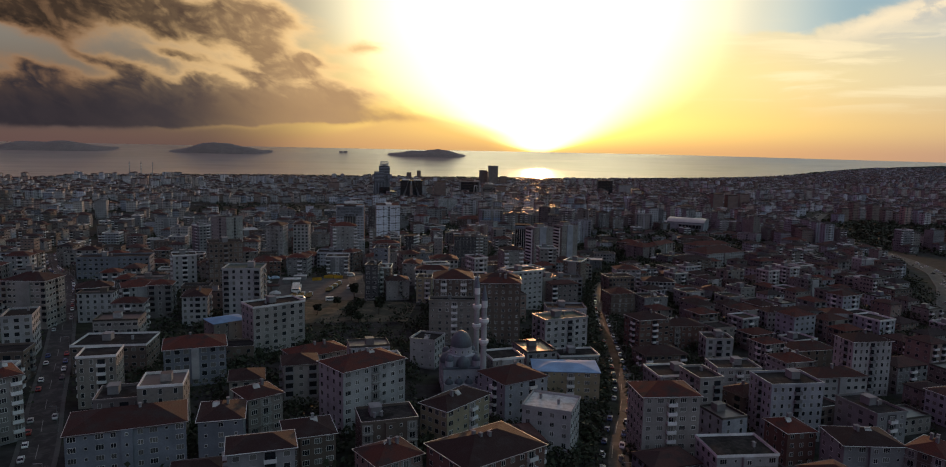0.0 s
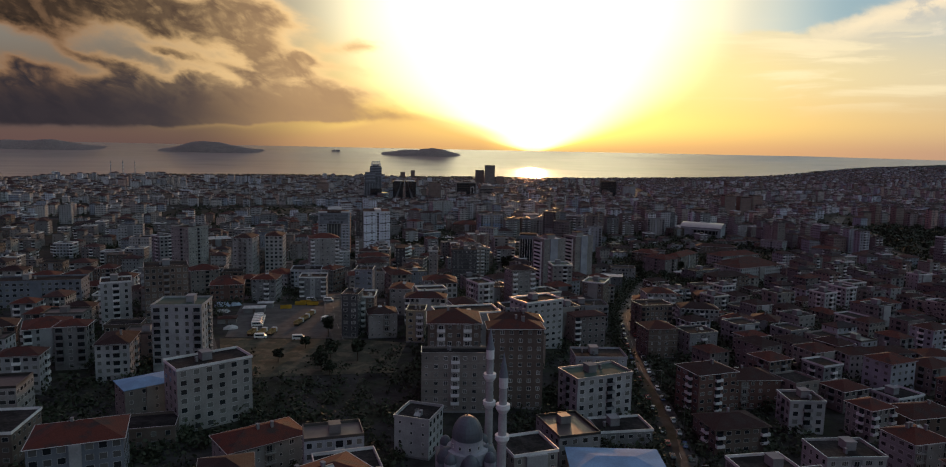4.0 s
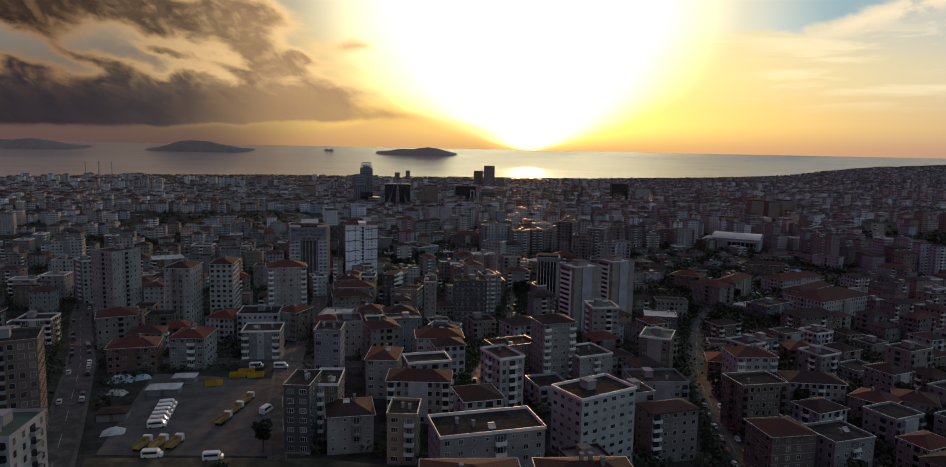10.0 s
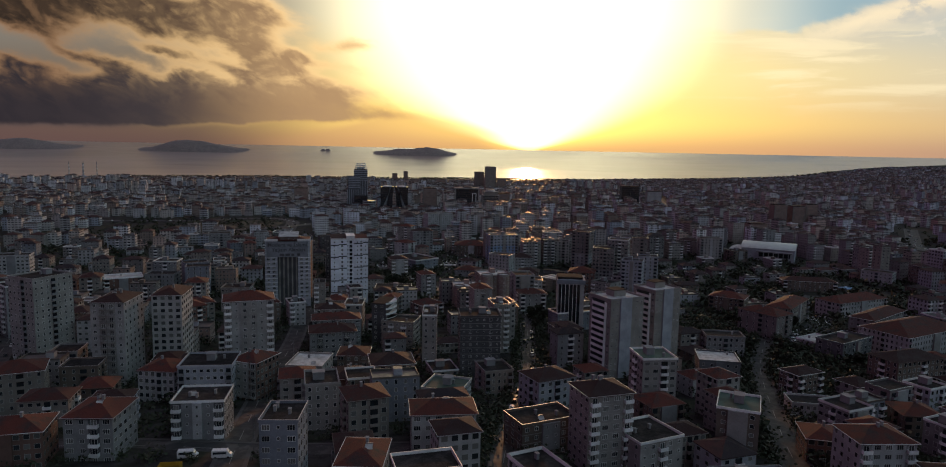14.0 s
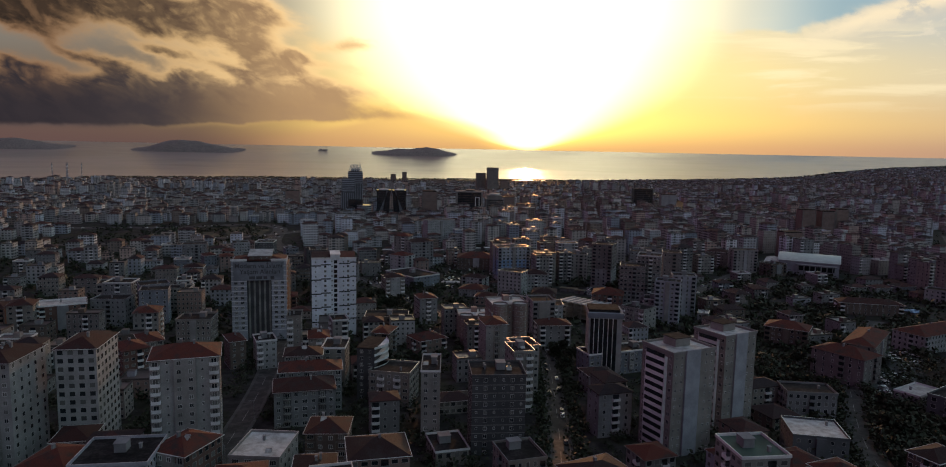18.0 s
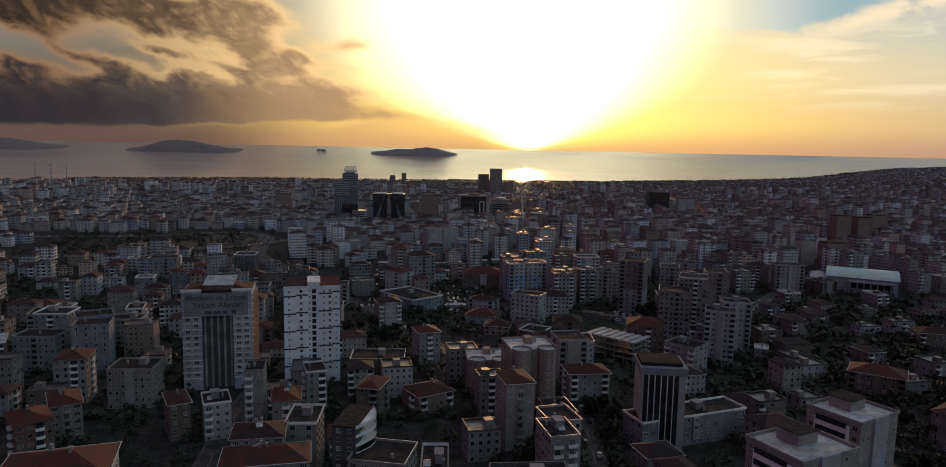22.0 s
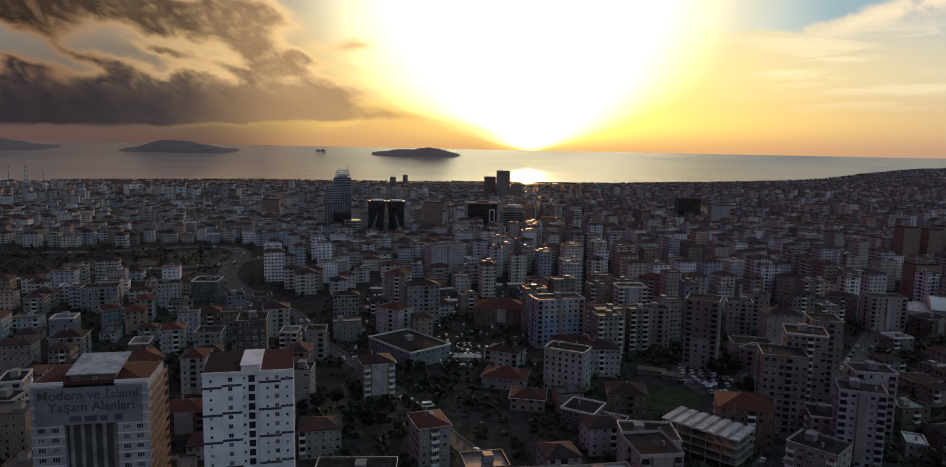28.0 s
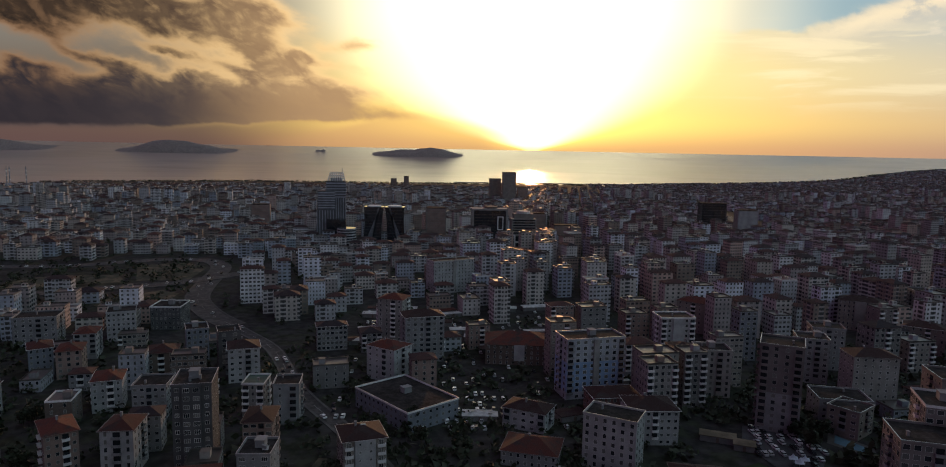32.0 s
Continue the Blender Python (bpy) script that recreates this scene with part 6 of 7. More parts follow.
house(-109.7, 905.1, 4, 11.3, 15, 6, "hip", "white", 0)
house(-132, 902.9, 35, 10.7, 17.2, 6, "hip", "salmon", 0)
house(-60.4, 904.8, 3, 10.4, 15, 7, "hip", "salmon", 0)
house(-56.2, 883.1, -1, 10.9, 12.9, 6, "flat", "grey", 1)
house(-199.5, 1016, 30, 11, 15, 5, "hip", "bluegrey", 0)
house(-182.1, 1012.4, 17, 11.6, 15, 5, "hip", "salmon", 0)
house(-189.9, 1046.1, 13, 11.1, 15, 5, "hip", "white", 0)
house(-134.9, 1009.1, 13, 14.7, 15, 5, "hip", "brown", 0)
house(-106.7, 1026, 21, 11.3, 12.9, 7, "flat", "darkgrey", 0)
house(-93.6, 1006.6, 16, 15.3, 15, 6, "hip", "white", 0)
house(-75.7, 959.9, -1, 9.4, 12.9, 5, "green", "cream", 0)
house(-59.7, 950, 4, 10.8, 12.9, 6, "flat", "grey", 0)
house(-129.2, 1043.2, 22, 11.6, 15, 6, "flat", "bluegrey", 0)
house(-168.5, 1111.2, 1, 18.8, 19.2, 5, "flat", "darkgrey", 0)
house(-187.8, 1084.2, 20, 15.8, 17.2, 6, "flat", "white", 0)
house(-229.2, 1069.6, 13, 23, 17.2, 6, "flat", "grey", 0)
house(-169.6, 862.7, 15, 9.1, 15, 7, "flat", "lattice", 0)
house(-96.5, 852.9, 7, 14.9, 15, 4, "hip", "brick", 0)
house(-191.1, 949.6, 11, 16.3, 15, 5, "hip", "grey", 0)
house(103.9, 705, 17, 48.6, 12.7, 4, "flat", "bluegrey", 1)
house(308.9, 751.2, 22, 51.4, 19.1, 4, "hip", "white", 0)
house(225.7, 629.6, 29, 28.5, 14.8, 4, "flat", "glass", 0)
house(222.3, 651.1, 28, 18.7, 10.6, 2, "whitetop", "grey", 0)
house(273.3, 643.7, 25, 52.3, 27.5, 5, "hip", "white", 0)
house(289.9, 694.8, 35, 49.4, 14.8, 4, "hip", "grey", 0)
house(227.8, 585.5, 15, 29, 15.8, 5, "hip", "brown", 0)
house(211.2, 686.8, -60, 26, 16.9, 5, "hip", "brownred", 0)
house(242.5, 717.5, 46, 42.5, 14.8, 5, "hip", "tan", 0)
house(332.9, 848.5, -15, 43.7, 15, 3, "hip", "brown", 0)
house(221.7, 759.8, -37, 23.9, 17.1, 4, "hip", "brown", 0)
house(417.3, 878, -48, 25.5, 15, 4, "flat", "white", 0)
house(446.5, 818, -39, 26.9, 15.1, 4, "hip", "grey", 0)
house(187.9, 526.6, -9, 14.4, 14.4, 3, "hip", "brown", 0)
house(243.9, 574.7, 8, 10.7, 12.6, 2, "hip", "tan", 0)
house(136.6, 503.4, -17, 11.4, 14.2, 3, "hip", "brick", 0)
house(196.5, 825.1, -27, 7.1, 10.7, 2, "whitetop", "grey", 0)
house(369.1, 1126.8, -15, 28.8, 17, 8, "flat", "grey", 0)
house(303.6, 1108.8, -33, 27.4, 15, 7, "hip", "tan", 0)
house(227.6, 1024.8, -18, 17.2, 15, 8, "flat", "grey", 0)
house(210.4, 1103.4, -34, 21, 15, 7, "flat", "white", 0)
house(184.1, 1103.8, -41, 22.5, 15, 7, "hip", "tan", 0)
house(205.8, 1002.1, -19, 15.4, 15, 8, "flat", "grey", 0)

# ---------- the rest of the city ----------
def taken(x, y, r):
    for fx, fy, fr in FOOT:
        if abs(fx - x) < 45 and (fx - x) ** 2 + (fy - y) ** 2 < (fr * 0.85 + r) ** 2:
            return True
    return False


OPEN = [(-96, 462, 22), (-68, 466, 20), (-113.5, 471.1, 18), (-50, 460, 14), (-182, 1202.5, 40), (-198.7, 1261.8, 42), (-215.7, 1322.3, 50), (-158.6, 1154, 25), (-423.7, 1295.9, 40), (-45, 322, 30), (-25, 335, 30), (-62, 350, 22), (-50, 385, 48), (-84, 430, 30), (-70, 445, 20), (-26.8, 866.7, 28), (-10.7, 845.1, 25), (195.7, 695.9, 40), (137.2, 909.6, 34), (32.2, 866.7, 14),
        (664.9, 952.6, 110), (752.2, 1028.5, 130), (592.4, 711.9, 60), (-26.9, 969.2, 16), (5.4, 925.7, 30), (370.7, 1012.4, 45), (18, 285, 24), (-216.9, 1295.9, 45), (-306.5, 1253.4, 40), (-64.2, 1101.9, 30), (26.9, 1017.7, 26), (59, 1091.9, 30), (10.7, 1121.4, 30), (95.5, 1140.2, 24), (-21.1, 1158.5, 30), (-242.4, 1291.6, 42), (-297.5, 1240.8, 34), (-341.1, 1219.6, 36), (-250.3, 1253.4, 32), (-231.2, 1198.2, 30), (-343, 1295.9, 36), (-378, 1253.4, 36), (-215.2, 1176.4, 22), (-417.3, 1193.9, 40),
        (190.5, 610.3, 24), (234.8, 679.2, 16), (258.9, 701, 14), (281.3, 736.1, 14), (337.7, 811.2, 30), (386, 866.7, 34), (148, 912.8, 24), (122.2, 883.9, 20), (175.8, 918.2, 12), (161.2, 974.7, 14)]


def open_land(x, y):
    return any((x - a) ** 2 + (y - b) ** 2 < r * r for a, b, r in OPEN)


def storeys(x, y, rng):
    """Typical height of the neighbourhood."""
    c = noise.noise((x * 0.004, y * 0.004, 1.0))
    if 190 < x < 430 and 780 < y < 1000:
        return rng.choice((2, 2, 3))
    if x > 120 and y < 800:
        return rng.choice((2, 3, 4, 4, 5))
    if 40 < x < 420 and 900 < y < 1500:
        return rng.choice((6, 8, 9, 9, 10))
    if x < 130 and y < 1080:
        return rng.choice((2, 3, 4, 4, 5, 5, 6))
    if c > 0.25:
        return rng.choice((6, 8, 9, 11))
    return rng.choice((3, 4, 4, 5, 5, 6))


def plots(y0, y1, cell, seed):
    """House plots on a bent street grid."""
    rng = random.Random(seed)
    y = y0
    while y < y1:
        half = 0.78 * y + 150
        x = -half
        while x < half:
            px, py = x + rng.uniform(-0.18, 0.18) * cell, y + rng.uniform(-0.18, 0.18) * cell
            turn = 14 * noise.noise((px * 0.002, py * 0.002, 4.0)) + rng.choice((0, 0, 0, 90))
            x += cell
            if py > shore(px) - (330 if px < 600 else 70) or open_land(px, py) or rng.random() < (0.10 if px > 130 and py < 950 else 0.15):
                continue
            yield px, py, turn, rng
        y += cell


def far_block(s, x, y, turn, w, d, n, hip, rng, windows=False):
    z0 = base_of(x, y, 6)
    H = n * STOREY
    t = Shape()
    t.box(-w / 2, -d / 2, -3, w / 2, d / 2, H, 0, False, not hip, 2)
    if hip:
        t.hip(w, d, H, 0.17 * min(w, d) + 0.3, 0.5, 1, 3 if y < 1080 and rng.random() < 0.15 else None)
    else:
        cx, rim = rng.uniform(-0.25, 0.25) * w, 3 if rng.random() < (0.2 if y < 1080 else 0.1) else 2
        t.box(cx - 1.6, -1.5, H, cx + 1.6, 1.8, H + 2.4, 0, False, True, 2)
        for a in ((-w / 2, -d / 2, w / 2, -d / 2 + 0.25), (-w / 2, d / 2 - 0.25, w / 2, d / 2), (-w / 2, -d / 2 + 0.25, -w / 2 + 0.25, d / 2 - 0.25), (w / 2 - 0.25, -d / 2 + 0.25, w / 2, d / 2 - 0.25)):
            t.box(a[0], a[1], H + 0.004, a[2], a[3], H + 0.8, rim, False)
    if windows:
        step_x, skip = rng.choice((2.5, 2.9, 3.3, 3.8)), set()
        seen = seen_faces(x, turn)
        if n > 2 and rng.random() < 0.6:
            mm = max(1, int((w if seen[0] in "ns" else d) / step_x))
            for i in rng.choice(({0, mm - 1}, {mm // 2}, {0})):
                balcony_column(t, w, d, n, seen[0], i, mm, (3, 4))
                skip.add((seen[0], i))
        window_rows(t, w, d, n, seen, step_x, rng.choice((1.0, 1.3, 1.5, 1.8)), rng.choice((1.2, 1.4, 1.6)), 0.9, 5, 6, skip)
    c, q = math.cos(radians(turn)), math.sin(radians(turn))
    i = len(s.v)
    s.v += [(x + c * a - q * b, y + q * a + c * b, z0 + h) for a, b, h in t.v]
    s.f += [tuple(i + k for k in f) for f in t.f]
    s.m += t.m
    s.uv += t.uv


def fill_city():
    # nearer plots: houses of their own
    count = 0
    for x, y, turn, rng in plots(165, 1080, 24, 11):
        if taken(x, y, 8.0) or near_road(x, y, 9.0, True):
            continue
        edge = 0.66 * (y - 30) + 30
        n = storeys(x, y, rng)
        if abs(x) > edge or count >= 155 or (y < 420 and abs(x) < 130 and rng.random() < 0.5):
            continue
        roof = rng.choice(("hip", "hip", "hip", "flat", "flat"))
        wall = rng.choice(("white", "cream", "tan", "grey", "brown", "concrete", "beige", "bluewhite", "brownred"))
        house(x, y, turn + 12, rng.uniform(11, 16), rng.uniform(10, 13), n, roof, wall, 2)
        count += 1
    for k, (a, b, cell) in enumerate(((165, 1080, 23), (1080, 1700, 24), (1700, 2500, 27), (2500, 4500, 32))):
        s = Shape()
        for x, y, turn, rng in plots(a, b, cell, 31 + k):
            if k == 0 and abs(x) < 0.5 * y and rng.random() < 0.5:
                continue
            if taken(x, y, 7.5) or near_road(x, y, 8.5 if k == 0 else 7.0, True):
                continue
            n = storeys(x, y, rng)
            if y > shore(x) - 800:
                n = min(n, 3)
            far_block(s, x, y, turn + 10, rng.uniform(10, 18), rng.uniform(9, 14), n, rng.random() < 0.5, rng, k == 0)
            if k == 0:
                FOOT.append((x, y, 9.0))
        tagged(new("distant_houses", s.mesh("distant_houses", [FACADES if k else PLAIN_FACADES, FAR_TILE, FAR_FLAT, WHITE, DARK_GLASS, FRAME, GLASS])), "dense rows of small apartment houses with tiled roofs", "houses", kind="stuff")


fill_city()


# ---------- trees ----------
def leaf_cloud(rng, blobs, per, size):
    """Many small leaf sprays gathered in uneven clumps."""
    s = Shape()
    for bx, by, bz, br in blobs:
        for _ in range(per):
            u = Vector((rng.gauss(0, 1), rng.gauss(0, 1), rng.gauss(0, 1))).normalized() * br * rng.uniform(0.55, 1.05)
            c = Vector((bx, by, bz)) + Vector((u.x, u.y, u.z * 0.8))
            a = Vector((rng.gauss(0, 1), rng.gauss(0, 1), rng.gauss(0, 0.6))).normalized()
            b = a.cross(Vector((rng.gauss(0, 1), rng.gauss(0, 1), rng.gauss(0, 1)))).normalized()
            h = size * rng.uniform(0.6, 1.2)
            s.quad((c - a * h, c + b * h * 0.6, c + a * h, c - b * h * 0.6))
    return s


def tree_kind(name, seed, h, spread, blobs, label):
    """Trunk with limbs and a crown of leaf clumps; the first one of its kind."""
    rng = random.Random(seed)
    root = new(name)
    tagged(root, label, "tree", "trees of the neighbourhood")
    s = Shape().drum(0, 0, -1.5, h * 0.55, 0.035 * h, 0.016 * h, 8, 0, False)
    clumps = []
    for i in range(blobs):
        a = 2 * math.pi * i / blobs + rng.uniform(-0.4, 0.4)
        r = spread * rng.uniform(0.25, 0.75)
        c = (r * math.cos(a), r * math.sin(a), h * rng.uniform(0.48, 0.88), spread * rng.uniform(0.38, 0.62))
        clumps.append(c)
        z = h * 0.35
        base = Vector((0, 0, z))
        tip = Vector(c[:3])
        side = Vector((-math.sin(a), math.cos(a), 0)) * 0.05
        up = Vector((0, 0, 0.06))
        for q in (side, up):
            s.quad((base - q * 2, base + q * 2, tip + q * 0.6, tip - q * 0.6))
            s.quad((base + q * 2, base - q * 2, tip - q * 0.6, tip + q * 0.6))
    clumps.append((0, 0, h * 0.8, spread * 0.55))
    part("trunk", s, [BARK], root)
    part("crown", leaf_cloud(rng, clumps, 46, 0.09 * h + 0.1), [LEAF], root, "dark green leaf clumps")
    return root


KINDS = [tree_kind("broadleaf_tree", 5, 8.0, 3.6, 7, "dark green broadleaf tree between the houses"),
         tree_kind("broadleaf_tree", 9, 6.0, 2.6, 6, "small dark green street tree"),
         tree_kind("pine_tree", 13, 10.5, 2.8, 8, "tall dark umbrella pine")]
HOME = [(-42, 372), (-63, 366), (199.1, 694.2)]
for k, (x, y) in zip(KINDS, HOME):
    k.matrix_basis = pose(x, y, ground(x, y))


def in_house(x, y, gap):
    return any(abs(fx - x) < 40 and (fx - x) ** 2 + (fy - y) ** 2 < (fr * 0.72 + gap) ** 2 for fx, fy, fr in FOOT)


def plant_trees():
    rng = random.Random(77)
    made = 0
    spots = [(-50, 375, 40, 6), (195.7, 695.9, 40, 16), (-26.8, 866.7, 30, 16), (158.5, 656, 30, 14), (33.7, 674.7, 16, 6), (64.5, 715.6, 20, 8), (-21.4, 877.5, 30, 10), (0, 925.7, 26, 8), (-160.8, 920.3, 40, 12), (-33.7, 695, 30, 8), (201, 614.4, 24, 16), (170, 420, 50, 14), (163, 918.2, 14, 5)]
    for cx, cy, r, n in spots:
        for _ in range(n):
            a, q = rng.uniform(0, 2 * math.pi), r * math.sqrt(rng.random())
            x, y = cx + q * math.cos(a), cy + q * math.sin(a)
            if in_house(x, y, 1.5) or near_road(x, y, 1.0):
                continue
            copy_thing(rng.choice(KINDS), pose(x, y, ground(x, y), 0, 0, rng.uniform(0, 360)))
            made += 1
    while made < 112:
        y = 160 + 900 * rng.random() ** 0.8
        x = rng.uniform(-1, 1) * (0.55 * y + 20)
        if in_house(x, y, 1.5) or near_road(x, y, 3.0):
            continue
        copy_thing(rng.choice(KINDS), pose(x, y, ground(x, y), 0, 0, rng.uniform(0, 360)))
        made += 1


plant_trees()


def woods():
    """Far woods, park strips and the greenery between far houses: one sheet of many leaf clumps."""
    rng = random.Random(5)
    s = Shape()

    def clump(x, y, r):
        if (105 < x < 163 and 868 < y < 939) or (169 < x < 182 and 907 < y < 930) or (-110 < x < -44 and 398 < y < 485) or (-6 < x < 26 and 234 < y < 312):
            return
        z = ground(x, y)
        many, fine = (34, 0.5) if y < 720 else (14, 1.0)
        for _ in range(many):
            c = Vector((x + rng.gauss(0, r * 0.6), y + rng.gauss(0, r * 0.6), z + abs(rng.gauss(0.5, 0.35)) * r * 1.4))
            a = Vector((rng.gauss(0, 1), rng.gauss(0, 1), rng.gauss(0, 0.5))).normalized()
            b = a.cross(Vector((rng.gauss(0, 1), rng.gauss(0, 1), rng.gauss(0, 1)))).normalized()
            h = r * fine * rng.uniform(0.35, 0.7)
            s.quad((c - a * h, c + b * h * 0.7, c + a * h, c - b * h * 0.7))

    for _ in range(2300):                         # wooded slope beside the east highway
        t = rng.random()
        x, y = 570 + 420 * rng.random() + 60 * t, 620 + 560 * t
        if not near_road(x, y, 4):
            clump(x, y, rng.uniform(2.5, 4.5))
    for _ in range(9000):                         # courtyards of the nearer streets
        y = 165 + 900 * rng.random()
        x = rng.uniform(-1, 1) * (0.42 * y + 10)
        if not near_road(x, y, 4.5) and not in_house(x, y, 0.3) and not (-110 < x < -5 and 340 < y < 485):
            clump(x, y, rng.uniform(1.3, 3.2))
    for _ in range(3800):                         # gardens between houses
        y = 180 + 2100 * rng.random()
        x = rng.uniform(-1, 1) * (0.7 * y + 40)
        if not near_road(x, y, 4.5) and not in_house(x, y, 1.0):
            clump(x, y, rng.uniform(1.6, 3.4))
    for _ in range(2200):                         # gardens of the low quarter
        y = 330 + 640 * rng.random()
        x = 120 + rng.random() * (0.6 * y - 40)
        if not near_road(x, y, 4.5) and not in_house(x, y, 1.0):
            clump(x, y, rng.uniform(2.0, 4.2))
    for line, width in ROADS[1:3]:                # rows of trees along the two main streets
        for a, b in zip(line, line[1:]):
            for sgn in (-1, 1):
                for _ in range(4):
                    t, off = rng.random(), sgn * (width / 2 + rng.uniform(1.2, 4.5))
                    ln = math.hypot(b[0] - a[0], b[1] - a[1])
                    x, y = a[0] + (b[0] - a[0]) * t + (b[1] - a[1]) / ln * off, a[1] + (b[1] - a[1]) * t - (b[0] - a[0]) / ln * off
                    if a[1] < 800 and not in_house(x, y, 0.2):
                        clump(x, y, rng.uniform(1.8, 3.2))
    for _ in range(700):                          # thicket beside the main street
        x, y = rng.gauss(196, 14), rng.gauss(612, 16)
        if not near_road(x, y, 2.5) and not in_house(x, y, 0.3):
            clump(x, y, rng.uniform(2.0, 4.0))
    for _ in range(420):                          # hedges round the interchange
        x, y = rng.uniform(-420, -190), rng.uniform(1130, 1340)
        if not near_road(x, y, 3.0):
            clump(x, y, rng.uniform(1.2, 3.0))
    for _ in range(1500):                         # strip along the coast
        x = rng.uniform(-1300, 2400)
        y = shore(x) - rng.uniform(4, 60)
        clump(x, y, rng.uniform(1.8, 3.4))
    tagged(new("woods", s.mesh("woods", [LEAF])), "dark woods and garden greenery between the houses", "trees", kind="stuff")


woods()

# ---------- open ground ----------
def patch(name, pts, mat, label, lift=0.06):
    """A level patch of ground that follows the land."""
    cx, cy = sum(p[0] for p in pts) / len(pts), sum(p[1] for p in pts) / len(pts)
    s = Shape()
    n = 6
    for i in range(len(pts)):
        a, b = pts[i], pts[(i + 1) % len(pts)]
        for q in range(n):
            for e in range(n):
                def at(u, v):
                    x = cx + ((a[0] + (b[0] - a[0]) * v) - cx) * u
                    y = cy + ((a[1] + (b[1] - a[1]) * v) - cy) * u
                    return (x, y, ground(x, y) + lift + 0.05)
                s.quad((at(q / n, e / n), at((q + 1) / n, e / n), at((q + 1) / n, (e + 1) / n), at(q / n, (e + 1) / n)))
    tagged(new(name, s.mesh(name, [mat])), label, "ground", kind="structure")


patch("field", [(-80, 345), (-14, 352), (-10, 395), (-30, 400), (-98, 402)], GRASS, "rough open field of dry grass")
patch("yard", [(-96, 404), (-46, 402), (-56, 470), (-108, 480)], material("gravel_yard", (0.078, 0.074, 0.074), 0.95, 1.8, 0.4, 0.04), "grey gravel yard with parked trucks")
WORN = material("worn_asphalt", (0.065, 0.066, 0.07), 0.9, 2.0, 0.4, 0.02, spec=0.15)
patch("parking_lot", [(130.8, 920.3), (139.4, 938.6), (152.2, 939.6), (164, 915), (151.2, 895.7), (136.2, 890.3)], WORN, "asphalt parking lot full of cars", 0.3)
patch("car_park", [(211.3, 666.4), (234.6, 670.7), (264.6, 700), (290.9, 738.2), (276.3, 742.6), (243.4, 700), (217.9, 683.5)], WORN, "asphalt car park between the low blocks", 0.25)
patch("playing_field", [(110.4, 895.7), (129.7, 903.2), (138.3, 887.1), (117.9, 866.7), (104, 874.2)], material("turf", (0.030, 0.042, 0.020), 0.95, 1.5, 0.3, 0.03, spec=0.1), "dark green playing field beside the car park", 0.25)
patch("pool_terrace", [(167.3, 920.3), (174.8, 932.1), (184.4, 915), (179, 905.3)], PAVING, "paved terrace round the pool", 0.2)
patch("swimming_pool", [(170.5, 920.3), (175.2, 927.8), (181.2, 915), (178, 909.1)], material("pool_water", (0.10, 0.19, 0.25), 0.12, 1.0, 0.15, 0.01, spec=0.5), "blue rectangular swimming pool below the towers", 0.32)
patch("verge", [(-272.4, 1312.5), (-233, 1330), (-205.4, 1304.6), (-204.4, 1251.7), (-245.9, 1245)], GRASS, "grass inside the loop of the slip road")
patch("embankment", [(-348.4, 1202.5), (-283.2, 1229.8), (-253.3, 1241.6), (-272.2, 1272), (-347.3, 1253.4)], GRASS, "grassy embankment beside the dual carriageway")
patch("roadside_grass", [(-256.1, 1176.4), (-212.4, 1212.8), (-195.5, 1202.5), (-195.2, 1176.4), (-238.5, 1160.3)], GRASS, "grass beside the slip road")
patch("meadow", [(-53.6, 850.6), (-5.4, 850.6), (-8.6, 904.3), (-40.7, 911.8)], GRASS, "green open meadow behind the tower")

# ---------- vehicles ----------
PAINTS = [material("car_white", (0.70, 0.70, 0.70), 0.3, 5.0, 0.1, 0.0, spec=0.6), material("car_silver", (0.38, 0.39, 0.40), 0.3, 5.0, 0.1, 0.0, spec=0.6),
          material("car_black", (0.03, 0.03, 0.035), 0.25, 5.0, 0.1, 0.0, spec=0.6), material("car_red", (0.30, 0.035, 0.03), 0.3, 5.0, 0.1, 0.0, spec=0.6), material("car_blue", (0.05, 0.09, 0.22), 0.3, 5.0, 0.1, 0.0, spec=0.6)]
PAINT_WORD = ["white", "silver", "black", "dark red", "dark blue"]


def loft(sections, slot=0):
    """Skin over cross-sections given as (x, half width, z low, z high)."""
    s = Shape()
    rings = [[(x, -w, a), (x, w, a), (x, w, b), (x, -w, b)] for x, w, a, b in sections]
    for p, q in zip(rings, rings[1:]):
        for i in range(4):
            j = (i + 1) % 4
            s.quad((p[i], p[j], q[j], q[i]), slot)
    s.quad(rings[0][::-1], slot)
    s.quad(rings[-1], slot)
    return s


def wheel_mesh(r, wd):
    s = Shape()
    n = 12
    for k in range(n):
        a, b = 2 * math.pi * k / n, 2 * math.pi * (k + 1) / n
        p = [(r * math.cos(a), r * math.sin(a)), (r * math.cos(b), r * math.sin(b))]
        s.quad(((p[0][0], -wd, p[0][1]), (p[1][0], -wd, p[1][1]), (p[1][0], wd, p[1][1]), (p[0][0], wd, p[0][1])))
        for y in (-wd, wd):
            s.quad(((0, y, 0), (p[0][0], y, p[0][1]), (p[1][0], y, p[1][1])))
    return s.mesh("wheel", [RUBBER])


WHEEL = wheel_mesh(0.32, 0.11)


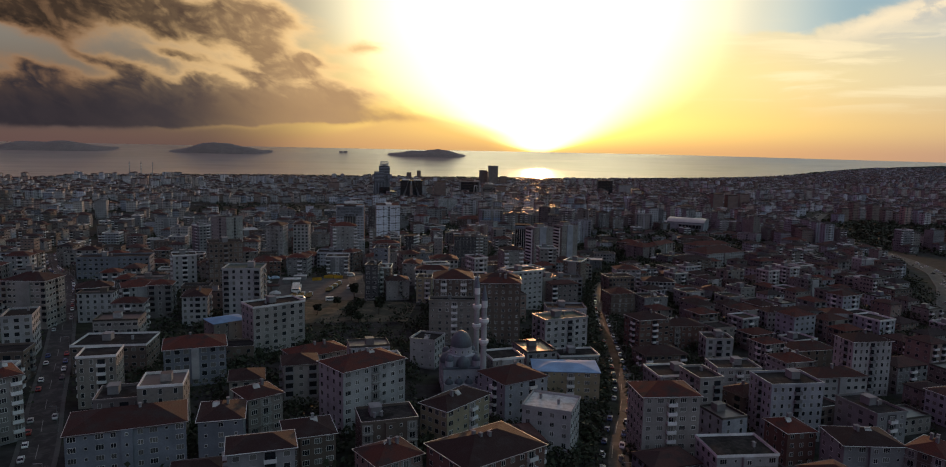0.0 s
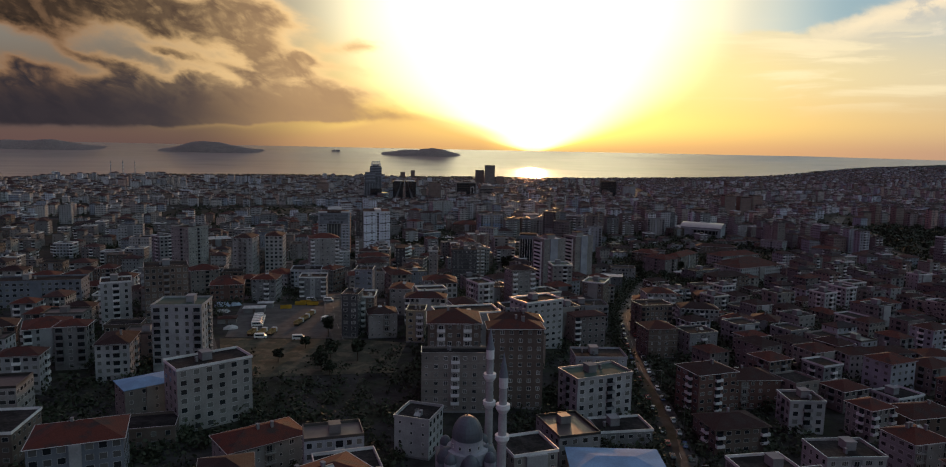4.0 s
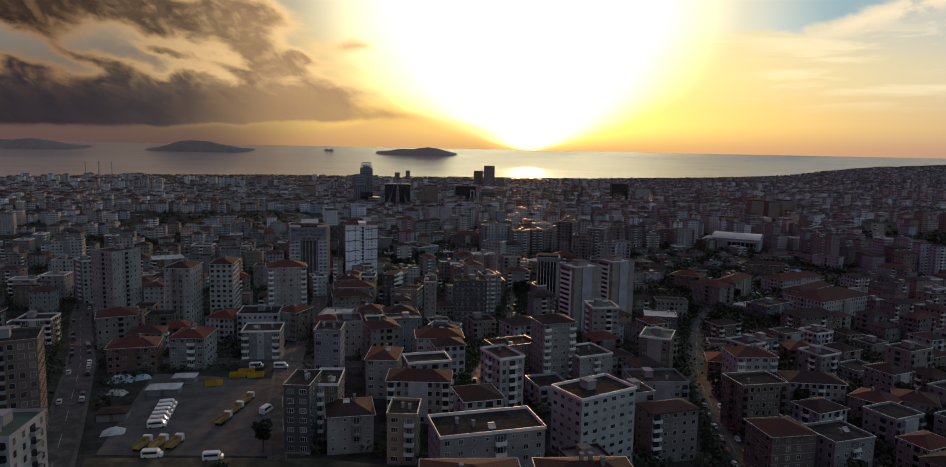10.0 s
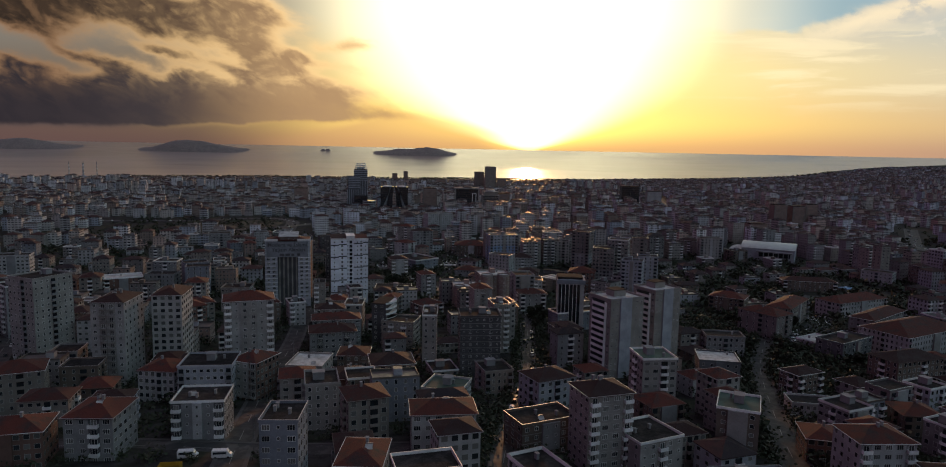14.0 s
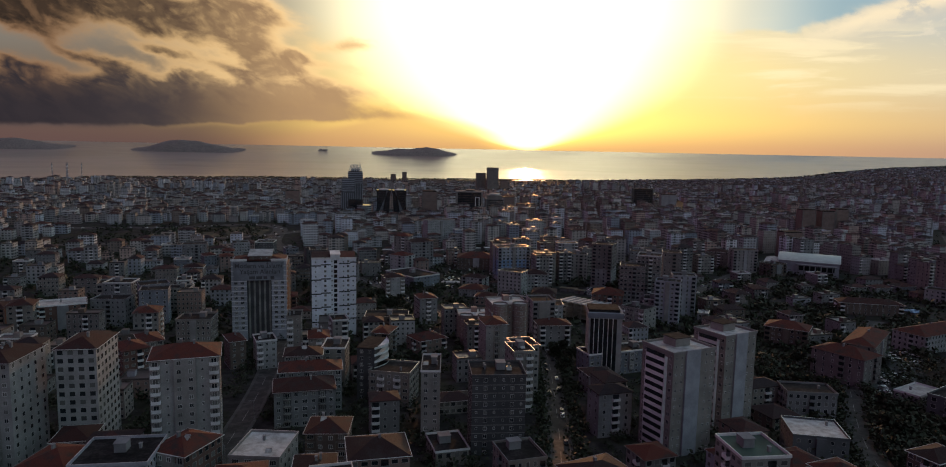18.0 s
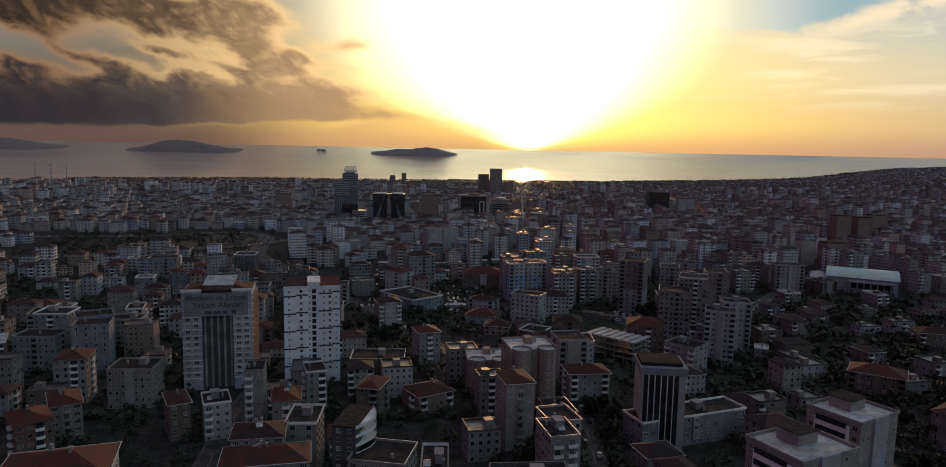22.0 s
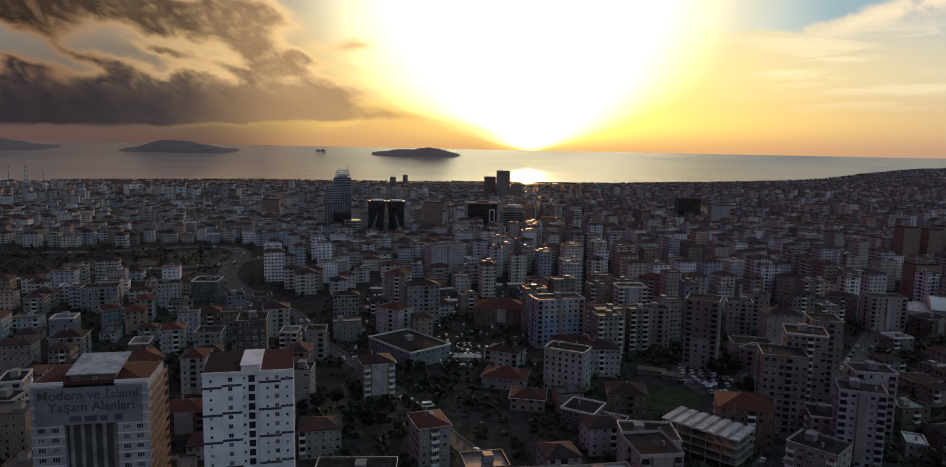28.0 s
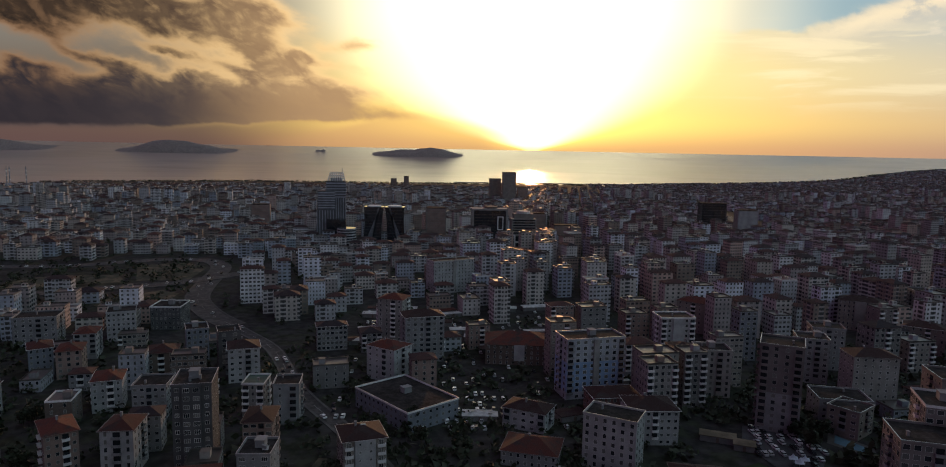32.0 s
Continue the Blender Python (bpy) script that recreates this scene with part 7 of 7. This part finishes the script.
def car_kind(i):
    root = new("car")
    tagged(root, "%s parked saloon car with dark windows" % PAINT_WORD[i], "car", "parked cars")
    part("body", loft([(-2.15, 0.72, 0.45, 0.72), (-2.0, 0.84, 0.25, 0.88), (-1.2, 0.88, 0.22, 0.92), (0.9, 0.88, 0.22, 0.90), (1.9, 0.82, 0.24, 0.78), (2.15, 0.7, 0.4, 0.62)]), [PAINTS[i]], root)
    part("cabin_glass", loft([(-1.75, 0.74, 0.88, 0.92), (-1.15, 0.68, 0.9, 1.38), (0.25, 0.68, 0.9, 1.40), (1.05, 0.74, 0.88, 0.92)]), [DARK_GLASS], root)
    part("cabin_roof", loft([(-1.2, 0.66, 1.36, 1.42), (0.3, 0.66, 1.38, 1.44)]), [PAINTS[i]], root)
    for x in (-1.35, 1.35):
        for y in (-0.8, 0.8):
            part("wheel", WHEEL, None, root, "", Matrix.Translation((x, y, 0.32)))
    return root


def van_kind():
    root = new("van")
    tagged(root, "white passenger van with dark side windows", "van", "parked vans")
    part("body", loft([(-2.9, 0.95, 0.35, 2.3), (-2.7, 1.0, 0.3, 2.45), (1.6, 1.0, 0.3, 2.45), (2.3, 0.98, 0.3, 1.5), (2.9, 0.9, 0.35, 1.1)]), [PAINTS[0]], root)
    for y in (-1, 1):
        part("side_window", Shape().box(-2.4, y * 1.005 - 0.01, 1.35, 1.5, y * 1.005 + 0.01, 2.05), [DARK_GLASS], root)
    part("windscreen", loft([(1.62, 0.85, 2.2, 2.3), (2.32, 0.85, 1.48, 1.55)]), [DARK_GLASS], root)
    for x in (-1.8, 1.9):
        for y in (-0.92, 0.92):
            part("wheel", WHEEL, None, root, "", Matrix.Translation((x, y, 0.32)))
    return root


def truck_kind():
    root = new("truck")
    tagged(root, "parked tipper truck with a pale cab", "truck", "trucks in the yard")
    part("cab", loft([(2.0, 1.15, 0.7, 2.7), (3.3, 1.15, 0.6, 2.7), (3.6, 1.1, 0.6, 2.4)]), [PAINTS[0]], root)
    part("windscreen", Shape().box(3.4, -0.95, 1.7, 3.56, 0.95, 2.4), [DARK_GLASS], root)
    part("chassis", Shape().box(-3.6, -0.5, 0.6, 2.1, 0.5, 0.9), [RUBBER], root)
    s = Shape().box(-3.7, -1.2, 0.95, 1.8, 1.2, 1.15)
    s.box(-3.7, -1.2, 1.15, 1.8, -1.1, 2.3)
    s.box(-3.7, 1.1, 1.15, 1.8, 1.2, 2.3)
    s.box(1.7, -1.1, 1.15, 1.8, 1.1, 2.5)
    part("tipper_body", s, [material("tipper_paint", (0.34, 0.22, 0.10), 0.6)], root, "worn ochre tipper body")
    for x in (-2.8, -1.6, 2.7):
        for y in (-1.0, 1.0):
            part("wheel", WHEEL, None, root, "", Matrix.Translation((x, y, 0.5)) @ Matrix.Scale(1.5, 4))
    return root


CARS = [car_kind(i) for i in range(5)]
VAN, TRUCK = van_kind(), truck_kind()


def set_down(ob, x, y, rot, up):
    return copy_thing(ob, pose(x, y, ground(x, y) + up, 0, 0, rot))


def park_cars():
    rng = random.Random(21)
    used = set()

    def put(kind, x, y, rot, up=0.13):
        if id(kind) not in used:
            used.add(id(kind))
            kind.matrix_basis = pose(x, y, ground(x, y) + up, 0, 0, rot)
        else:
            set_down(kind, x, y, rot, up)

    n = 0
    for (line, width), share in zip(ROADS[:7], (0.5, 0.95, 0.0, 0.0, 0.45, 0.5, 0.0)):
        run = 0.0
        for a, b in zip(line, line[1:]):
            ln = math.hypot(b[0] - a[0], b[1] - a[1])
            rot = math.degrees(math.atan2(b[1] - a[1], b[0] - a[0]))
            t = Vector(((b[0] - a[0]) / ln, (b[1] - a[1]) / ln))
            run += ln
            if run < 5.0 or a[1] > 900:
                continue
            run = 0.0
            for sgn in (-1, 1):
                if rng.random() < share and n < 118:
                    o = sgn * (width / 2 - 1.1)
                    put(rng.choice((CARS[0], CARS[0], CARS[1], CARS[1], CARS[2], CARS[3], CARS[4])), a[0] + t.y * o, a[1] - t.x * o, rot + (180 if sgn > 0 else 0))
                    n += 1
    for i in range(6):
        put(VAN, -86 + 1.5 * i * 0.4 - 1.2 * i, 424 + 3.6 * i, 12, 0.12)
    for x, y, r in ((-79, 402, 5), (-61, 400, 8), (-54, 436, 70), (-70, 489, 5), (-60, 489, 5), (2, 486, 3), (12, 486, 3), (-8, 887, 0), (2, 879, 10)):
        put(VAN, x, y, r, 0.15)
    for i in range(3):
        put(TRUCK, -84.5 + 4.6 * i, 409 + 0.4 * i, 80, 0.12)
    for i in range(3):
        put(TRUCK, -66 + 1.5 * i, 428 + 9 * i, 75, 0.12)
    # lot full of cars: too many to place singly
    s = Shape()
    bays = set()
    for _ in range(130):
        u, v = rng.random(), rng.random()
        x, y = 131 + 30 * u, 891 + 48 * v
        x, y = round(x / 2.5) * 2.5, round(y / 5.2) * 5.2
        if (x, y) in bays or abs(x - 146) / 18 + abs(y - 915) / 27 > 1.0 or abs(x - 143) < 6 and abs(y - 900) < 5:
            continue
        bays.add((x, y))
        x, y = x + rng.uniform(-0.2, 0.2), y + rng.uniform(-0.4, 0.4)
        z = ground(x, y) + 0.36
        c = rng.choice((0, 1, 1, 2, 2))
        s.box(x - 0.85, y - 2.1, z + 0.25, x + 0.85, y + 2.1, z + 0.85, c)
        s.box(x - 0.72, y - 1.3, z + 0.85, x + 0.72, y + 1.0, z + 1.4, 3, False, True, c)
    for line, width in (ROADS[2], ROADS[3], ROADS[6]):
        for a, b in zip(line, line[1:]):
            t = Vector((b[0] - a[0], b[1] - a[1]))
            ln = t.length
            t.normalize()
            for q in (0.2, 0.7):
                for sgn in (-1, 1):
                    if rng.random() < 0.22:
                        o = sgn * (width / 2 - 1.05)
                        x, y = a[0] + (b[0] - a[0]) * q, a[1] + (b[1] - a[1]) * q
                        z = ground(x, y) + 0.22
                        x, y = x + t.y * o, y - t.x * o
                        c = rng.choice((0, 1, 2, 2, 2))
                        for l0, l1, hw, z0, z1, m in ((-2.1, 2.1, 0.85, 0.25, 0.85, c), (-1.3, 0.9, 0.70, 0.85, 1.38, 3)):
                            k = len(s.v)
                            s.box(l0, -hw, z0, l1, hw, z1, m, True, True, c)
                            s.v[k:] = [(x + t.x * vx - t.y * vy, y + t.y * vx + t.x * vy, z + vz) for vx, vy, vz in s.v[k:]]
    for line, width in ROADS[7:]:
        for a, b in zip(line, line[1:]):
            if rng.random() < 0.6:
                o = rng.choice((-4.5, -1.8, 1.8, 4.5))
                x, y = a[0] + o, a[1]
                z = ground(x, y) + 0.13
                c = rng.choice((0, 1, 2))
                s.box(x - 0.85, y - 2.1, z + 0.25, x + 0.85, y + 2.1, z + 0.85, c)
                s.box(x - 0.72, y - 1.3, z + 0.85, x + 0.72, y + 1.0, z + 1.4, 3, False, True, c)
    # crowded market and yards: loose rows of parked cars
    for _ in range(430):
        x, y = rng.uniform(-45, 115), rng.uniform(935, 1150)
        if rng.random() < 0.3:
            u = rng.random()
            x, y = 214 + 66 * u + rng.uniform(-9, 9), 671 + 65 * u + rng.uniform(-5, 5)
        y = round(y / 7.0) * 7.0 + rng.uniform(-0.4, 0.4)
        if in_house(x, y, 2.5) or near_road(x, y, 0.5):
            continue
        z = ground(x, y) + 0.02
        c = rng.choice((0, 1, 1, 2, 2))
        s.box(x - 0.85, y - 2.1, z + 0.25, x + 0.85, y + 2.1, z + 0.85, c)
        s.box(x - 0.72, y - 1.3, z + 0.85, x + 0.72, y + 1.0, z + 1.4, 3, False, True, c)
    tagged(new("distant_cars", s.mesh("distant_cars", PAINTS[:3] + [DARK_GLASS])), "rows of far parked and driving cars", "cars", kind="stuff")


park_cars()


def skip(x, y, rot):
    root = new("skip")
    root.matrix_basis = pose(x, y, ground(x, y) + 0.1, 0, 0, rot)
    tagged(root, "yellow steel waste skip standing in the yard", "skip", "yellow skips")
    m = material("yellow_steel", (0.50, 0.30, 0.03), 0.55, 3.0, 0.4)
    part("floor", Shape().box(-3, -1.2, 0, 3, 1.2, 0.15), [m], root)
    for y0 in (-1.25, 1.15):
        part("side", Shape().box(-3.1, y0, 0.1, 3.1, y0 + 0.1, 1.7), [m], root)
    for x0 in (-3.1, 3.0):
        part("end", Shape().box(x0, -1.15, 0.1, x0 + 0.1, 1.15, 1.5), [m], root)
    for i in range(5):
        part("rib", Shape().box(-2.6 + i * 1.3, -1.35, 0.1, -2.48 + i * 1.3, -1.25, 1.7), [m], root)


for x, y, r in ((-74, 475, 5), (-67, 475, 5), (-80, 464, 12), (-72, 480, 3)):
    skip(x, y, r)


def shed(x, y, rot, w, d, label, mat):
    root = new("shed")
    root.matrix_basis = pose(x, y, ground(x, y), 0, 0, rot)
    tagged(root, label, "shed")
    part("wall", Shape().box(-w / 2, -d / 2, -1, w / 2, d / 2, 2.8, 0, False), [MATS["plaster_concrete"]], root)
    part("roof", Shape().hip(w, d, 2.8, 0.6, 0.4), [mat], root)
    part("door", Shape().box(-0.6, -d / 2 - 0.05, 0, 0.6, -d / 2 + 0.02, 2.1), [MATS["plaster_brown"]], root)


shed(-95, 455, 6, 11, 6, "low yard shed with a pale roof", PALE_ROOF)
shed(-103, 432, 8, 9, 6, "low yard shed with a rusty roof", TILE)
shed(66, 464, 3, 10, 8, "small workshop with a blue sheet-metal roof", BLUE_SHEET)
shed(-92, 468, 4, 8, 5, "low yard store with a pale sheet roof", PALE_ROOF)


ROOF_SHEET = material("brown_roof_sheet", (0.16, 0.13, 0.09), 0.85, 2.0, 0.4, 0.02)
shed(122.2, 924.6, -24, 14, 6, "low hut with a brown sheet roof beside the car park", ROOF_SHEET)
shed(129.7, 916.1, -24, 8, 6, "low hut with a brown sheet roof beside the car park", ROOF_SHEET)
shed(366.7, 845.6, 20, 11, 9, "small hall with a blue sheet-metal roof", BLUE_SHEET)


def canopy_tent(x, y, rot):
    """Peaked fabric canopies on steel posts."""
    root = new("canopy_tent")
    root.matrix_basis = pose(x, y, ground(x, y) + 0.35, 0, 0, rot)
    tagged(root, "pale blue peaked fabric canopy over parked cars", "canopy")
    cloth = material("canopy_fabric", (0.40, 0.45, 0.52), 0.6, 2.0, 0.15, 0.01)
    for cx, cy in ((-2.1, -1.6), (2.1, -1.2), (-0.6, 2.0)):
        s = Shape()
        n = 12
        for q in range(n):
            a, b = 2 * math.pi * q / n, 2 * math.pi * (q + 1) / n
            def rim(g, f):
                e = f * (2.6 if round(g / (2 * math.pi) * n) % 3 == 0 else 2.0)
                return (cx + e * math.cos(g), cy + e * 0.8 * math.sin(g), 2.6 + (1 - f) ** 2 * 1.9)
            for f0, f1 in ((1.0, 0.55), (0.55, 0.25), (0.25, 0.03)):
                s.quad((rim(a, f0), rim(b, f0), rim(b, f1), rim(a, f1)))
        part("canopy", s, [cloth], root)
        part("post", Shape().box(cx - 0.08, cy - 0.08, 0, cx + 0.08, cy + 0.08, 4.2), [STEEL], root)


canopy_tent(143.7, 900, 28)


def tarp_heap(x, y, rot, w, d, h, label, mat):
    """Heap of goods under a creased tarpaulin."""
    n = 10
    s = Shape()
    def at(i, j):
        u, v = i / n * 2 - 1, j / n * 2 - 1
        e = max(0.0, 1 - u ** 4) * max(0.0, 1 - v ** 4)
        return (u * w / 2, v * d / 2, e * h * (0.75 + 0.35 * noise.noise((u * 2.2 + x, v * 2.2 + y, 0.0))) - 0.05)
    for i in range(n):
        for j in range(n):
            s.quad((at(i, j), at(i + 1, j), at(i + 1, j + 1), at(i, j + 1)))
    ob = tagged(new("tarpaulin_heap", s.mesh("tarpaulin_heap", [mat])), label, "heap", "heaps in the yard")
    ob.matrix_basis = pose(x, y, ground(x, y) + 0.1, 0, 0, rot)


TARP = material("pale_blue_tarpaulin", (0.34, 0.42, 0.52), 0.6, 2.0, 0.4, 0.04)
tarp_heap(-117, 470, 10, 9, 6, 2.6, "heap of goods under a pale blue tarpaulin", TARP)
tarp_heap(-110, 473, 30, 6, 4, 2.0, "heap of goods under a pale blue tarpaulin", TARP)
tarp_heap(-112, 455, -10, 7, 4, 1.8, "heap of goods under a white plastic sheet", PALE_ROOF)
tarp_heap(-98, 420, 15, 7, 5, 1.8, "heap of rubble under a grey sheet", PALE_ROOF)


SHED_RNG = random.Random(8)
for i in range(46):
    x, y = SHED_RNG.uniform(-50, 118), SHED_RNG.uniform(930, 1160)
    w, d = SHED_RNG.uniform(8, 20), SHED_RNG.uniform(5, 9)
    if in_house(x, y, 5) or near_road(x, y, 5):
        continue
    pale = SHED_RNG.random() < 0.5
    shed(x, y, SHED_RNG.uniform(-8, 20), w, d, "low market shed with a pale sheet roof" if pale else "low market shed with a dark tiled roof", PALE_ROOF if pale else TILE)
    FOOT.append((x, y, 0.5 * w))


def breakwater(x0, y0, x1, y1):
    s = Shape()
    rng = random.Random(int(x0))
    n = int(math.hypot(x1 - x0, y1 - y0) / 14)
    for i in range(n):
        t = i / n
        x, y = x0 + (x1 - x0) * t, y0 + (y1 - y0) * t
        z = sea_height(y)
        s.box(x - 9, y - 6, z - 3, x + 9, y + 6, z + rng.uniform(1.6, 3.2))
    tagged(new("breakwater", s.mesh("breakwater", [CONCRETE])), "long low stone breakwater off the coast", "breakwater")


breakwater(110, 3400, 630, 3418)
breakwater(640, 3420, 1000, 3440)
breakwater(900, 3480, 1200, 3600)


def pole_lamp(x, y, rot):
    root = new("street_lamp")
    root.matrix_basis = pose(x, y, ground(x, y) + 0.1, 0, 0, rot)
    tagged(root, "tall galvanised street lamp at the kerb", "street lamp", "street lamps")
    part("pole", Shape().drum(0, 0, 0, 8.5, 0.10, 0.06, 8), [STEEL], root)
    part("arm", Shape().box(0, -0.05, 8.3, 1.8, 0.05, 8.42), [STEEL], root)
    part("head", Shape().box(1.4, -0.15, 8.25, 2.2, 0.15, 8.42), [MATS["plaster_grey"]], root)


for line, width in (ROADS[1], ROADS[4], ROADS[0]):
    for i in range(2, len(line), 4):
        if line[i][1] < 640:
            pole_lamp(line[i][0] + width / 2 + 0.6, line[i][1], 180)
